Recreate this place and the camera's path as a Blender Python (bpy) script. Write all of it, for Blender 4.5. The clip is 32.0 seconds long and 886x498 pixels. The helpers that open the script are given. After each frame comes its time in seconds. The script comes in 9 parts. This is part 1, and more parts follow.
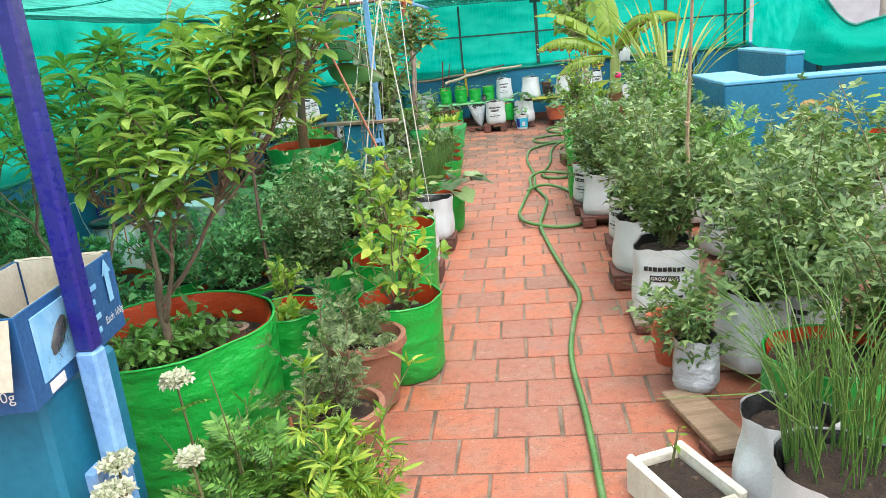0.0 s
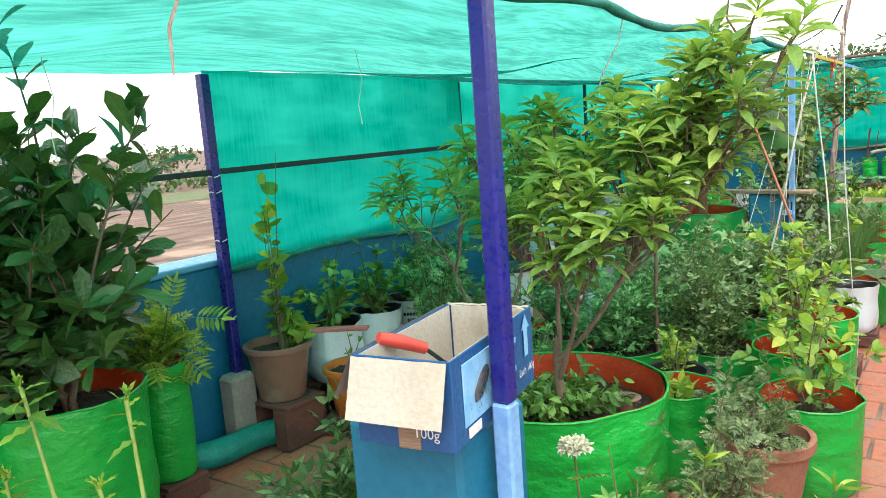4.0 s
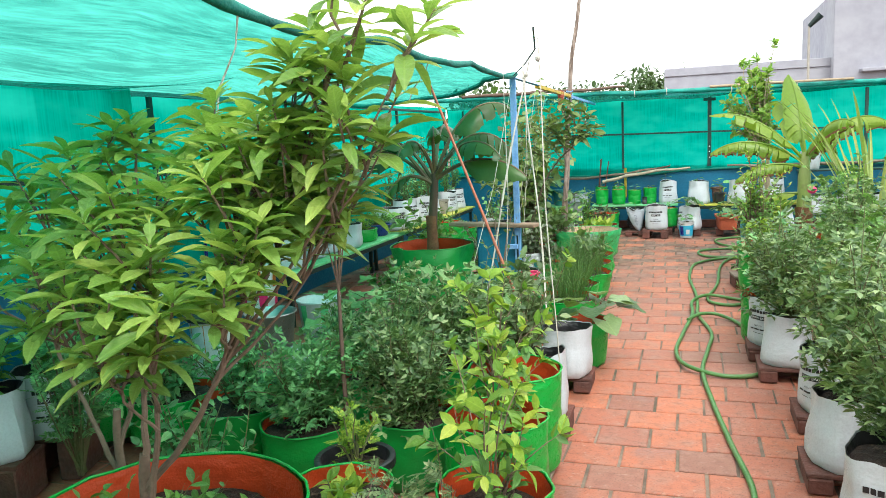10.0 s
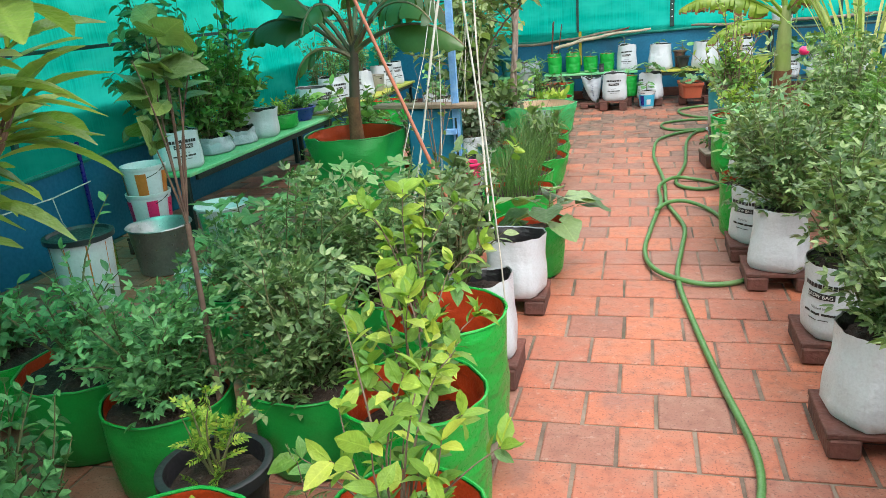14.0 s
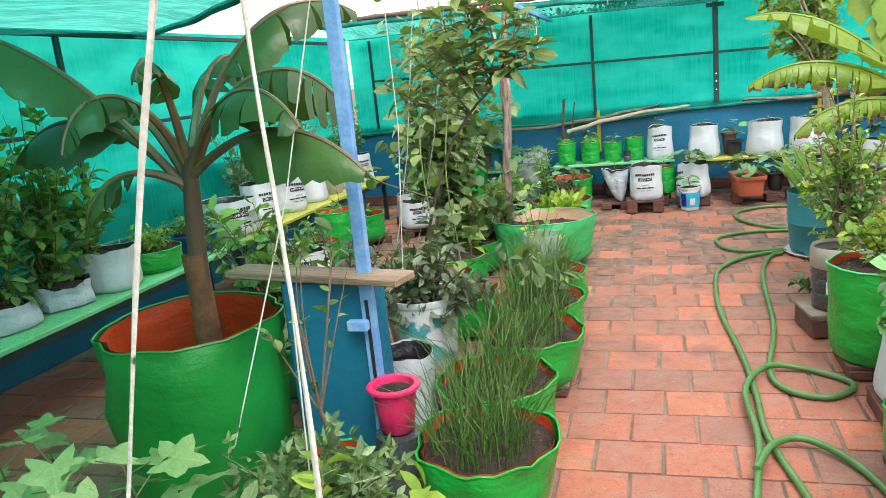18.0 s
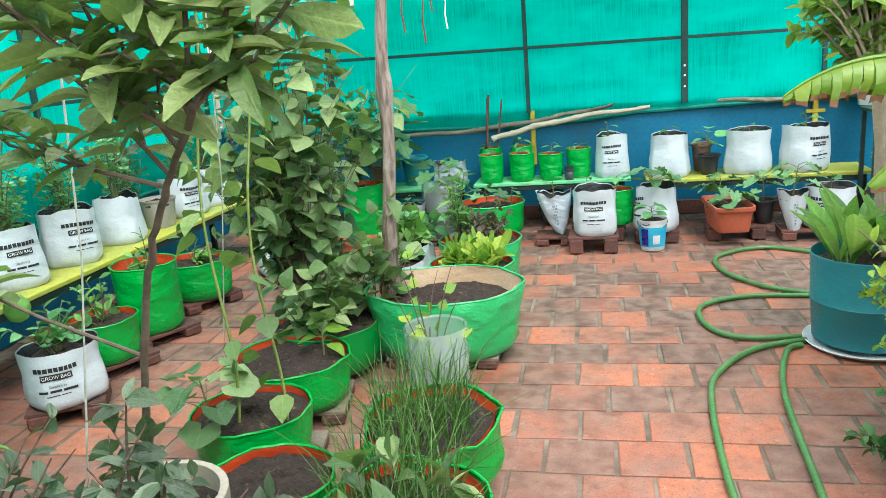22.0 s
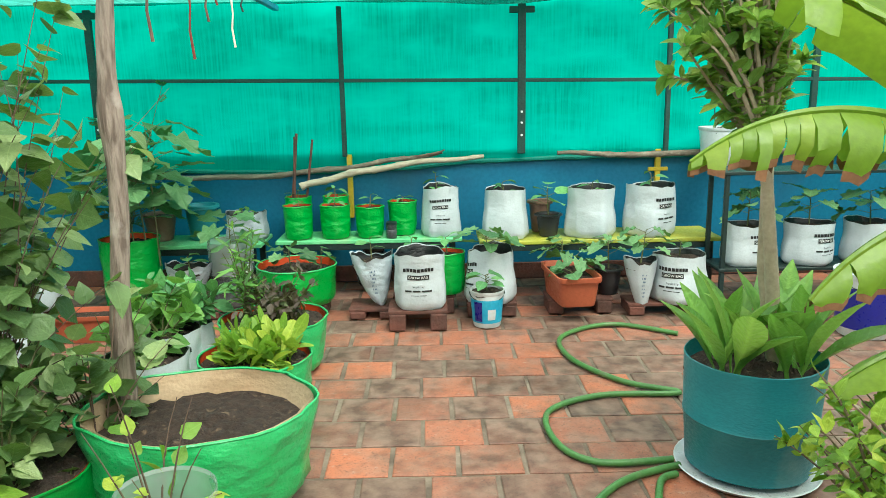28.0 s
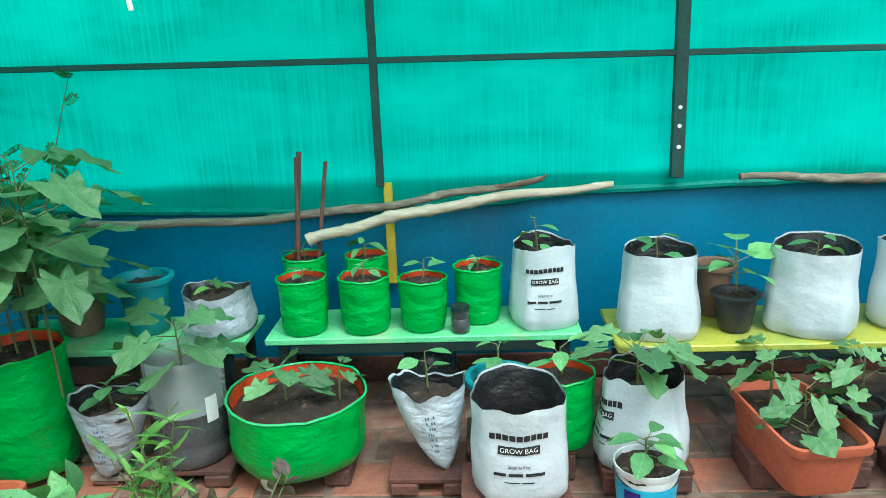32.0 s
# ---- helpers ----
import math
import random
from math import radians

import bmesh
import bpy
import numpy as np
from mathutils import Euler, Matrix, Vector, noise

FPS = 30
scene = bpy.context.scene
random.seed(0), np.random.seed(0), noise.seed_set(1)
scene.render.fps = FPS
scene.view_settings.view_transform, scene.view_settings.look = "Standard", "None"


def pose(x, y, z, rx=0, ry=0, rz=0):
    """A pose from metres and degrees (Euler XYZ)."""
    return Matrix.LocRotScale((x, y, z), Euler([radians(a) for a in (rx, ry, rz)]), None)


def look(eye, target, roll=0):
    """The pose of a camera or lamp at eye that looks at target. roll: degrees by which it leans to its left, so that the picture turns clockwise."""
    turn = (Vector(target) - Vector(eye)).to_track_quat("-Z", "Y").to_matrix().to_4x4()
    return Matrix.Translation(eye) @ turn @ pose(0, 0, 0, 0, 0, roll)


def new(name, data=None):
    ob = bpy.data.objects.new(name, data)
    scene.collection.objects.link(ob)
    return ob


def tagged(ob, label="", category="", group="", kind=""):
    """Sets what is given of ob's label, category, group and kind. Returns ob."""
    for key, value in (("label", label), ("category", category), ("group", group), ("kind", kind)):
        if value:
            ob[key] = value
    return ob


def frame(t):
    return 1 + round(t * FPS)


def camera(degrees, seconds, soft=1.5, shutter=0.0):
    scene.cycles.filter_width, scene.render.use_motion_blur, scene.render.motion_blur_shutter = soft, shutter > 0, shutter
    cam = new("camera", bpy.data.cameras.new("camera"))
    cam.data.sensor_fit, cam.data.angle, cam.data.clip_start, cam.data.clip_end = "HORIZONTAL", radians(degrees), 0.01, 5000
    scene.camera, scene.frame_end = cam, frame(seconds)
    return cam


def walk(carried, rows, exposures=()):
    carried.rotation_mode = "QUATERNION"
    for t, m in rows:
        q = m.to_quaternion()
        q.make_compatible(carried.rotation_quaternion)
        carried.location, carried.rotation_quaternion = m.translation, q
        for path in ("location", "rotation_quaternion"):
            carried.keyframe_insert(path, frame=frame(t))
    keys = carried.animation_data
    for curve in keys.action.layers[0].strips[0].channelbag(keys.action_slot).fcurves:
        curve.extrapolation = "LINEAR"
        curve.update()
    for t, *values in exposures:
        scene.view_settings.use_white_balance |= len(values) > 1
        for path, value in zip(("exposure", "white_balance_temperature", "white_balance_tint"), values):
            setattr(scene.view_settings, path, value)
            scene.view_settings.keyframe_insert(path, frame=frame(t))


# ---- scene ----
cam = camera(61.29, 32.0, 0.8)
# seconds, eye, target, roll
PATH = [
    (0, (0.301, -0.684, 1.37), (0.06, 1.226, 0.828), -5.66),
    (0.5, (0.257, -0.733, 1.387), (-0.365, 1.103, 0.897), -5.89),
    (1, (0.203, -0.758, 1.388), (-0.817, 0.915, 0.984), -5.19),
    (1.5, (0.192, -0.781, 1.397), (-1.033, 0.759, 1.038), -3.61),
    (2, (0.189, -0.776, 1.399), (-1.081, 0.73, 1.054), -2.63),
    (2.5, (0.193, -0.774, 1.4), (-1.076, 0.737, 1.075), -2.11),
    (4.5, (0.163, -0.529, 1.398), (-0.868, 1.149, 1.051), -4.86),
    (5, (0.172, -0.38, 1.38), (-0.741, 1.349, 0.957), -4.3),
    (5.5, (0.265, -0.224, 1.386), (-0.641, 1.501, 0.935), -2.18),
    (6, (0.305, -0.096, 1.361), (-0.543, 1.649, 0.877), -2.1),
    (6.5, (0.288, 0.093, 1.372), (-0.542, 1.882, 1.041), -3.66),
    (7, (0.275, 0.193, 1.381), (-0.657, 1.947, 1.148), -4.61),
    (7.5, (0.326, 0.274, 1.392), (-0.742, 1.954, 1.204), -4.11),
    (8, (0.33, 0.292, 1.396), (-0.739, 1.974, 1.227), -3.7),
    (8.5, (0.322, 0.253, 1.394), (-0.657, 1.986, 1.192), -3.6),
    (9, (0.295, 0.213, 1.392), (-0.597, 1.984, 1.134), -3.52),
    (9.5, (0.282, 0.171, 1.391), (-0.512, 1.985, 1.111), -3.03),
    (10, (0.288, 0.176, 1.393), (-0.338, 2.054, 1.104), -2.77),
    (10.5, (0.311, 0.207, 1.394), (-0.15, 2.13, 1.095), -3.12),
    (11, (0.326, 0.226, 1.397), (0.017, 2.177, 1.085), -3.34),
    (11.5, (0.344, 0.241, 1.39), (0.146, 2.202, 1.053), -3.59),
    (12, (0.36, 0.299, 1.389), (0.153, 2.254, 1.019), -3.39),
    (12.5, (0.43, 0.444, 1.382), (0.128, 2.375, 0.955), -2.97),
    (13, (0.399, 0.618, 1.351), (0.017, 2.499, 0.788), -3.07),
    (13.5, (0.281, 0.819, 1.337), (-0.141, 2.668, 0.703), -3.41),
    (15.5, (0.102, 1.852, 1.352), (-0.697, 3.623, 0.879), -7.07),
    (16, (0.151, 2.141, 1.35), (-0.657, 3.924, 0.936), -6.24),
    (16.5, (0.11, 2.42, 1.347), (-0.67, 4.214, 0.93), -5.78),
    (17, (0.08, 2.74, 1.324), (-0.533, 4.588, 0.868), -4.57),
    (17.5, (0.074, 3.051, 1.35), (-0.492, 4.911, 0.88), -3.76),
    (18, (0.02, 3.336, 1.347), (-0.547, 5.201, 0.902), -5.73),
    (18.5, (0.011, 3.578, 1.344), (-0.411, 5.474, 0.868), -5.94),
    (19, (0.081, 3.827, 1.346), (-0.295, 5.721, 0.826), -4.88),
    (19.5, (0.087, 4.041, 1.343), (-0.331, 5.914, 0.78), -5.09),
    (20, (0.028, 4.276, 1.342), (-0.379, 6.145, 0.757), -4.68),
    (20.5, (0.021, 4.51, 1.346), (-0.374, 6.387, 0.78), -4.07),
    (21, (0.035, 4.748, 1.369), (-0.414, 6.622, 0.834), -3.88),
    (21.5, (-0.033, 5.002, 1.349), (-0.474, 6.885, 0.838), -4.32),
    (22, (-0.068, 5.254, 1.345), (-0.487, 7.144, 0.844), -4.72),
    (22.5, (-0.059, 5.52, 1.36), (-0.478, 7.4, 0.822), -3.73),
    (23, (-0.133, 5.773, 1.344), (-0.517, 7.666, 0.824), -3.41),
    (23.5, (-0.166, 5.935, 1.407), (-0.46, 7.878, 1.036), -3.97),
    (24, (-0.121, 5.94, 1.435), (-0.543, 7.876, 1.161), -4.04),
    (24.5, (-0.024, 5.914, 1.441), (-0.504, 7.838, 1.177), -4.01),
    (25, (-0.008, 5.913, 1.431), (-0.125, 7.888, 1.139), -5.04),
    (25.5, (-0.051, 5.879, 1.416), (0.3, 7.829, 1.148), -4.43),
    (27.5, (-0.04, 6.017, 1.347), (0.302, 7.966, 1.061), -2.13),
    (28, (-0.04, 6.221, 1.296), (-0.014, 8.175, 0.872), -0.99),
    (28.5, (-0.109, 6.441, 1.323), (-0.177, 8.395, 0.902), -2.87),
    (29, (-0.147, 6.648, 1.335), (-0.275, 8.613, 0.987), -3.1),
    (29.5, (-0.105, 6.913, 1.346), (-0.335, 8.867, 0.985), -1.42),
    (30, (-0.132, 7.158, 1.361), (-0.354, 9.091, 0.899), -2.61),
    (30.5, (-0.178, 7.427, 1.38), (-0.303, 9.359, 0.879), -2.92),
    (31, (-0.166, 7.712, 1.377), (-0.26, 9.644, 0.869), -1.75),
    (31.5, (-0.17, 7.985, 1.388), (-0.224, 9.918, 0.874), -2.86),
    (32, (-0.212, 8.232, 1.403), (-0.315, 10.157, 0.869), -2.35),
]
# seconds, stops, kelvin, tint
EXPOSURES = ((0.0, 1.42, 6600, 8), (4.5, 1.4, 6650, 7), (8.0, 1.35, 6500, 4), (13.0, 1.38, 6500, 10), (18.0, 1.38, 6600, 12), (20.0, 1.42, 6350, 6), (22.0, 1.5, 6150, 3), (23.0, 1.5, 6250, 4), (24.0, 1.25, 6100, 2), (25.2, 1.25, 6350, 0), (28.0, 1.38, 6700, -6), (28.6, 1.35, 5600, -1), (30.3, 1.38, 5350, -1), (32.0, 1.45, 5850, -5))
walk(cam, [(t, look(eye, target, roll)) for t, eye, target, roll in PATH], EXPOSURES)

# ---- world, sun, exposure ----
world = bpy.data.worlds.new("World")
scene.world = world
world.use_nodes = True
wn, wl = world.node_tree.nodes, world.node_tree.links
sky = wn.new("ShaderNodeTexSky")
sky.sky_type, sky.sun_disc = "NISHITA", False
sky.sun_elevation, sky.sun_rotation = radians(58), radians(150)
sky.air_density, sky.dust_density, sky.ozone_density = 1.0, 2.0, 1.0
cloud_tint = wn.new("ShaderNodeHueSaturation")
cloud_tint.inputs["Saturation"].default_value = 0.22
wl.new(sky.outputs[0], cloud_tint.inputs["Color"])
cloud_veil = wn.new("ShaderNodeMix")
cloud_veil.data_type = "RGBA"
cloud_veil.inputs[0].default_value = 0.6
cloud_veil.inputs[7].default_value = (7.0, 7.05, 7.1, 1)
wl.new(cloud_tint.outputs[0], cloud_veil.inputs[6])
cloud_noise = wn.new("ShaderNodeTexNoise")
cloud_noise.inputs["Scale"].default_value, cloud_noise.inputs["Detail"].default_value = 2.2, 6
cloud_co = wn.new("ShaderNodeTexCoord")
wl.new(cloud_co.outputs["Generated"], cloud_noise.inputs["Vector"])
cloud_map = wn.new("ShaderNodeMapRange")
cloud_map.inputs["From Min"].default_value, cloud_map.inputs["From Max"].default_value = 0.3, 0.7
cloud_map.inputs["To Min"].default_value, cloud_map.inputs["To Max"].default_value = 0.85, 1.25
wl.new(cloud_noise.outputs[0], cloud_map.inputs["Value"])
cloud_mul = wn.new("ShaderNodeVectorMath")
cloud_mul.operation = "SCALE"
wl.new(cloud_veil.outputs[2], cloud_mul.inputs[0])
wl.new(cloud_map.outputs[0], cloud_mul.inputs["Scale"])
wn["Background"].inputs["Strength"].default_value = 0.15
wl.new(cloud_mul.outputs[0], wn["Background"].inputs["Color"])
sun = new("sun", bpy.data.lights.new("sun", "SUN"))
sun.data.energy, sun.data.angle, sun.data.color = 1.1, radians(25), (1.0, 0.96, 0.9)
sun.matrix_world = look((0, 0, 20), (-6, 11, 0))


# ---- materials ----
def node_mat(name):
    m = bpy.data.materials.new(name)
    m.use_nodes = True
    return m, m.node_tree.nodes, m.node_tree.links, m.node_tree.nodes["Principled BSDF"]


def mixed(nt, fac, a, b):
    """A colour mix; fac is a socket or a number, a and b are sockets or colours."""
    n = nt.nodes.new("ShaderNodeMix")
    n.data_type = "RGBA"
    for key, val in ((0, fac), (6, a), (7, b)):
        if hasattr(val, "is_linked"):
            nt.links.new(val, n.inputs[key])
        else:
            n.inputs[key].default_value = val if key == 0 else (*val, 1)
    return n.outputs[2]


def noise_fac(nt, scale, low, high, detail=5, stretch=(1, 1, 1), space="Object"):
    co = nt.nodes.new("ShaderNodeTexCoord")
    mp = nt.nodes.new("ShaderNodeMapping")
    mp.inputs["Scale"].default_value = stretch
    nt.links.new(co.outputs[space], mp.inputs[0])
    n = nt.nodes.new("ShaderNodeTexNoise")
    n.inputs["Scale"].default_value, n.inputs["Detail"].default_value = scale, detail
    nt.links.new(mp.outputs[0], n.inputs["Vector"])
    r = nt.nodes.new("ShaderNodeMapRange")
    r.inputs["From Min"].default_value, r.inputs["From Max"].default_value = low, high
    nt.links.new(n.outputs[0], r.inputs["Value"])
    return r.outputs[0]


def surface(name, base, second, scale=6, rough=0.6, grain=80, bump=0.15, metal=0.0, dirt=None, dirt_low=0.58, dirt_high=0.75,
            stretch=(1, 1, 1), spread=(0.35, 0.65), coat=0.0, wrinkle=0.0):
    """A worn solid surface: two tones, fine grain, optional dirt patches and fabric folds."""
    m, n, l, p = node_mat(name)
    nt = m.node_tree
    c = mixed(nt, noise_fac(nt, scale, *spread, stretch=stretch), base, second)
    fine = noise_fac(nt, grain, 0.3, 0.7, 3, stretch)
    c = mixed(nt, fine, c, mixed(nt, 0.22, c, tuple(0.35 * v for v in base)))
    if dirt:
        c = mixed(nt, noise_fac(nt, scale * 0.7, dirt_low, dirt_high, 8), c, dirt)
    l.new(c, p.inputs["Base Color"])
    p.inputs["Metallic"].default_value = metal
    p.inputs["Coat Weight"].default_value = coat
    rr = nt.nodes.new("ShaderNodeMapRange")
    rr.inputs["To Min"].default_value, rr.inputs["To Max"].default_value = max(0.05, rough - 0.12), min(1, rough + 0.12)
    l.new(fine, rr.inputs["Value"])
    l.new(rr.outputs[0], p.inputs["Roughness"])
    b = n.new("ShaderNodeBump")
    b.inputs["Strength"].default_value, b.inputs["Distance"].default_value = bump, 0.004
    l.new(fine, b.inputs["Height"])
    last = b
    if wrinkle:
        w = n.new("ShaderNodeBump")
        w.inputs["Strength"].default_value, w.inputs["Distance"].default_value = wrinkle, 0.02
        l.new(noise_fac(nt, 7, 0.25, 0.75, 4, (1, 1, 1.6)), w.inputs["Height"])
        l.new(b.outputs[0], w.inputs["Normal"])
        last = w
    l.new(last.outputs[0], p.inputs["Normal"])
    return m


def veined(nt, c):
    """A paler midrib and side veins along the leaf's own length and width; returns the colour and the vein mask."""
    n, l = nt.nodes, nt.links

    def op(kind, a, b=None):
        q = n.new("ShaderNodeMath")
        q.operation = kind
        for k, val in enumerate((a, b)):
            if val is None:
                continue
            if hasattr(val, "is_linked"):
                l.new(val, q.inputs[k])
            else:
                q.inputs[k].default_value = val
        return q.outputs[0]

    def ramp(val, low, high, top):
        r = n.new("ShaderNodeMapRange")
        r.inputs["From Min"].default_value, r.inputs["From Max"].default_value = low, high
        r.inputs["To Min"].default_value, r.inputs["To Max"].default_value = 0.0, top
        l.new(val, r.inputs["Value"])
        return r.outputs[0]
    co = n.new("ShaderNodeUVMap")
    sep = n.new("ShaderNodeSeparateXYZ")
    l.new(co.outputs[0], sep.inputs[0])
    off = op("ABSOLUTE", op("SUBTRACT", sep.outputs["Y"], 10.0))
    rib = ramp(off, 0.026, 0.004, 0.45)
    wave = op("SINE", op("SUBTRACT", op("MULTIPLY", sep.outputs["X"], 62.0), op("MULTIPLY", off, 52.0)))
    side = op("MULTIPLY", ramp(wave, 0.80, 1.0, 0.2), ramp(off, 1.2, 1.1, 1.0))
    mask = op("MAXIMUM", rib, side)
    gain = n.new("ShaderNodeVectorMath")
    gain.operation = "MULTIPLY_ADD"
    gain.inputs[1].default_value, gain.inputs[2].default_value = (1.5, 1.35, 1.4), (0.05, 0.06, 0.02)
    l.new(c, gain.inputs[0])
    return mixed(nt, mask, c, gain.outputs[0]), mask


def leaf_mat(name, base, second, third, rough=0.42, glow=0.3, crinkle_by=0.55):
    """Foliage: each leaf has a tone of its own, light passes through."""
    m, n, l, p = node_mat(name)
    nt = m.node_tree
    g = n.new("ShaderNodeNewGeometry")
    ramp = n.new("ShaderNodeValToRGB")
    ramp.color_ramp.elements[0].color, ramp.color_ramp.elements[1].color = (*base, 1), (*third, 1)
    e = ramp.color_ramp.elements.new(0.6)
    e.color = (*second, 1)
    info = n.new("ShaderNodeObjectInfo")
    tone, wrap_tone = n.new("ShaderNodeMath"), n.new("ShaderNodeMath")
    tone.operation, wrap_tone.operation = "ADD", "FRACT"
    l.new(g.outputs["Random Per Island"], tone.inputs[0])
    l.new(info.outputs["Random"], tone.inputs[1])
    l.new(tone.outputs[0], wrap_tone.inputs[0])
    l.new(wrap_tone.outputs[0], ramp.inputs[0])
    c = mixed(nt, noise_fac(nt, 60, 0.35, 0.7, 2), ramp.outputs[0], mixed(nt, 0.2, ramp.outputs[0], (0.03, 0.06, 0.015)))
    c, vein = veined(nt, c)
    l.new(c, p.inputs["Base Color"])
    p.inputs["Roughness"].default_value = rough
    crinkle = n.new("ShaderNodeBump")
    crinkle.inputs["Strength"].default_value, crinkle.inputs["Distance"].default_value = crinkle_by, 0.006
    l.new(noise_fac(nt, 55, 0.3, 0.7, 3), crinkle.inputs["Height"])
    groove = n.new("ShaderNodeBump")
    groove.invert = True
    groove.inputs["Strength"].default_value, groove.inputs["Distance"].default_value = 0.3, 0.004
    l.new(vein, groove.inputs["Height"])
    l.new(crinkle.outputs[0], groove.inputs["Normal"])
    l.new(groove.outputs[0], p.inputs["Normal"])
    t = n.new("ShaderNodeBsdfTranslucent")
    l.new(mixed(nt, 0.35, c, (0.30, 0.5, 0.03)), t.inputs["Color"])
    mx = n.new("ShaderNodeMixShader")
    mx.inputs[0].default_value = glow
    l.new(p.outputs[0], mx.inputs[1])
    l.new(t.outputs[0], mx.inputs[2])
    l.new(mx.outputs[0], n["Material Output"].inputs["Surface"])
    return m


def net_mat(name, base, clear=0.06, tint=(0.6, 1.0, 0.9), through_by=0.58, ruffle=None):
    """Woven shade net: fine threads, stretched streaks, light passes through it."""
    m, n, l, p = node_mat(name)
    nt = m.node_tree
    streak = noise_fac(nt, 6, 0.35, 0.65, 5, (14, 14, 0.35))
    band = noise_fac(nt, 2.2, 0.35, 0.7, 4, (1.2, 1.2, 3))
    c = mixed(nt, streak, base, tuple(v * 0.72 for v in base))
    c = mixed(nt, band, c, tuple(min(1, v * 1.15 + 0.02) for v in base))
    l.new(c, p.inputs["Base Color"])
    p.inputs["Roughness"].default_value = 0.85
    p.inputs["Specular IOR Level"].default_value = 0.0
    w = n.new("ShaderNodeTexWave")
    w.bands_direction = "DIAGONAL"
    w.inputs["Scale"].default_value, w.inputs["Distortion"].default_value = 90, 1.5
    b = n.new("ShaderNodeBump")
    b.inputs["Strength"].default_value, b.inputs["Distance"].default_value = 0.25, 0.002
    l.new(w.outputs[0], b.inputs["Height"])
    l.new(b.outputs[0], p.inputs["Normal"])
    t = n.new("ShaderNodeBsdfTranslucent")
    l.new(c, t.inputs["Color"])
    a = n.new("ShaderNodeMixShader")
    a.inputs[0].default_value = through_by
    l.new(p.outputs[0], a.inputs[1])
    l.new(t.outputs[0], a.inputs[2])
    tr = n.new("ShaderNodeBsdfTransparent")
    tr.inputs["Color"].default_value = (*tint, 1)
    s = n.new("ShaderNodeMixShader")
    hole = n.new("ShaderNodeMapRange")
    hole.inputs["To Min"].default_value, hole.inputs["To Max"].default_value = clear * 0.5, clear * 1.6
    l.new(band, hole.inputs["Value"])
    if ruffle:
        # slack folds: the weave opens and closes in long streaks
        coarse, fine = noise_fac(nt, 3, 0.38, 0.66, 6, ruffle), noise_fac(nt, 16, 0.36, 0.68, 4, ruffle)
        both = n.new("ShaderNodeMath")
        both.operation = "MULTIPLY_ADD"
        both.inputs[1].default_value = 0.5
        l.new(fine, both.inputs[0])
        half = n.new("ShaderNodeMath")
        half.operation = "MULTIPLY"
        half.inputs[1].default_value = 0.5
        l.new(coarse, half.inputs[0])
        l.new(half.outputs[0], both.inputs[2])
        l.new(both.outputs[0], hole.inputs["Value"])
    l.new(hole.outputs[0], s.inputs[0])
    l.new(a.outputs[0], s.inputs[1])
    l.new(tr.outputs[0], s.inputs[2])
    l.new(s.outputs[0], n["Material Output"].inputs["Surface"])
    return m


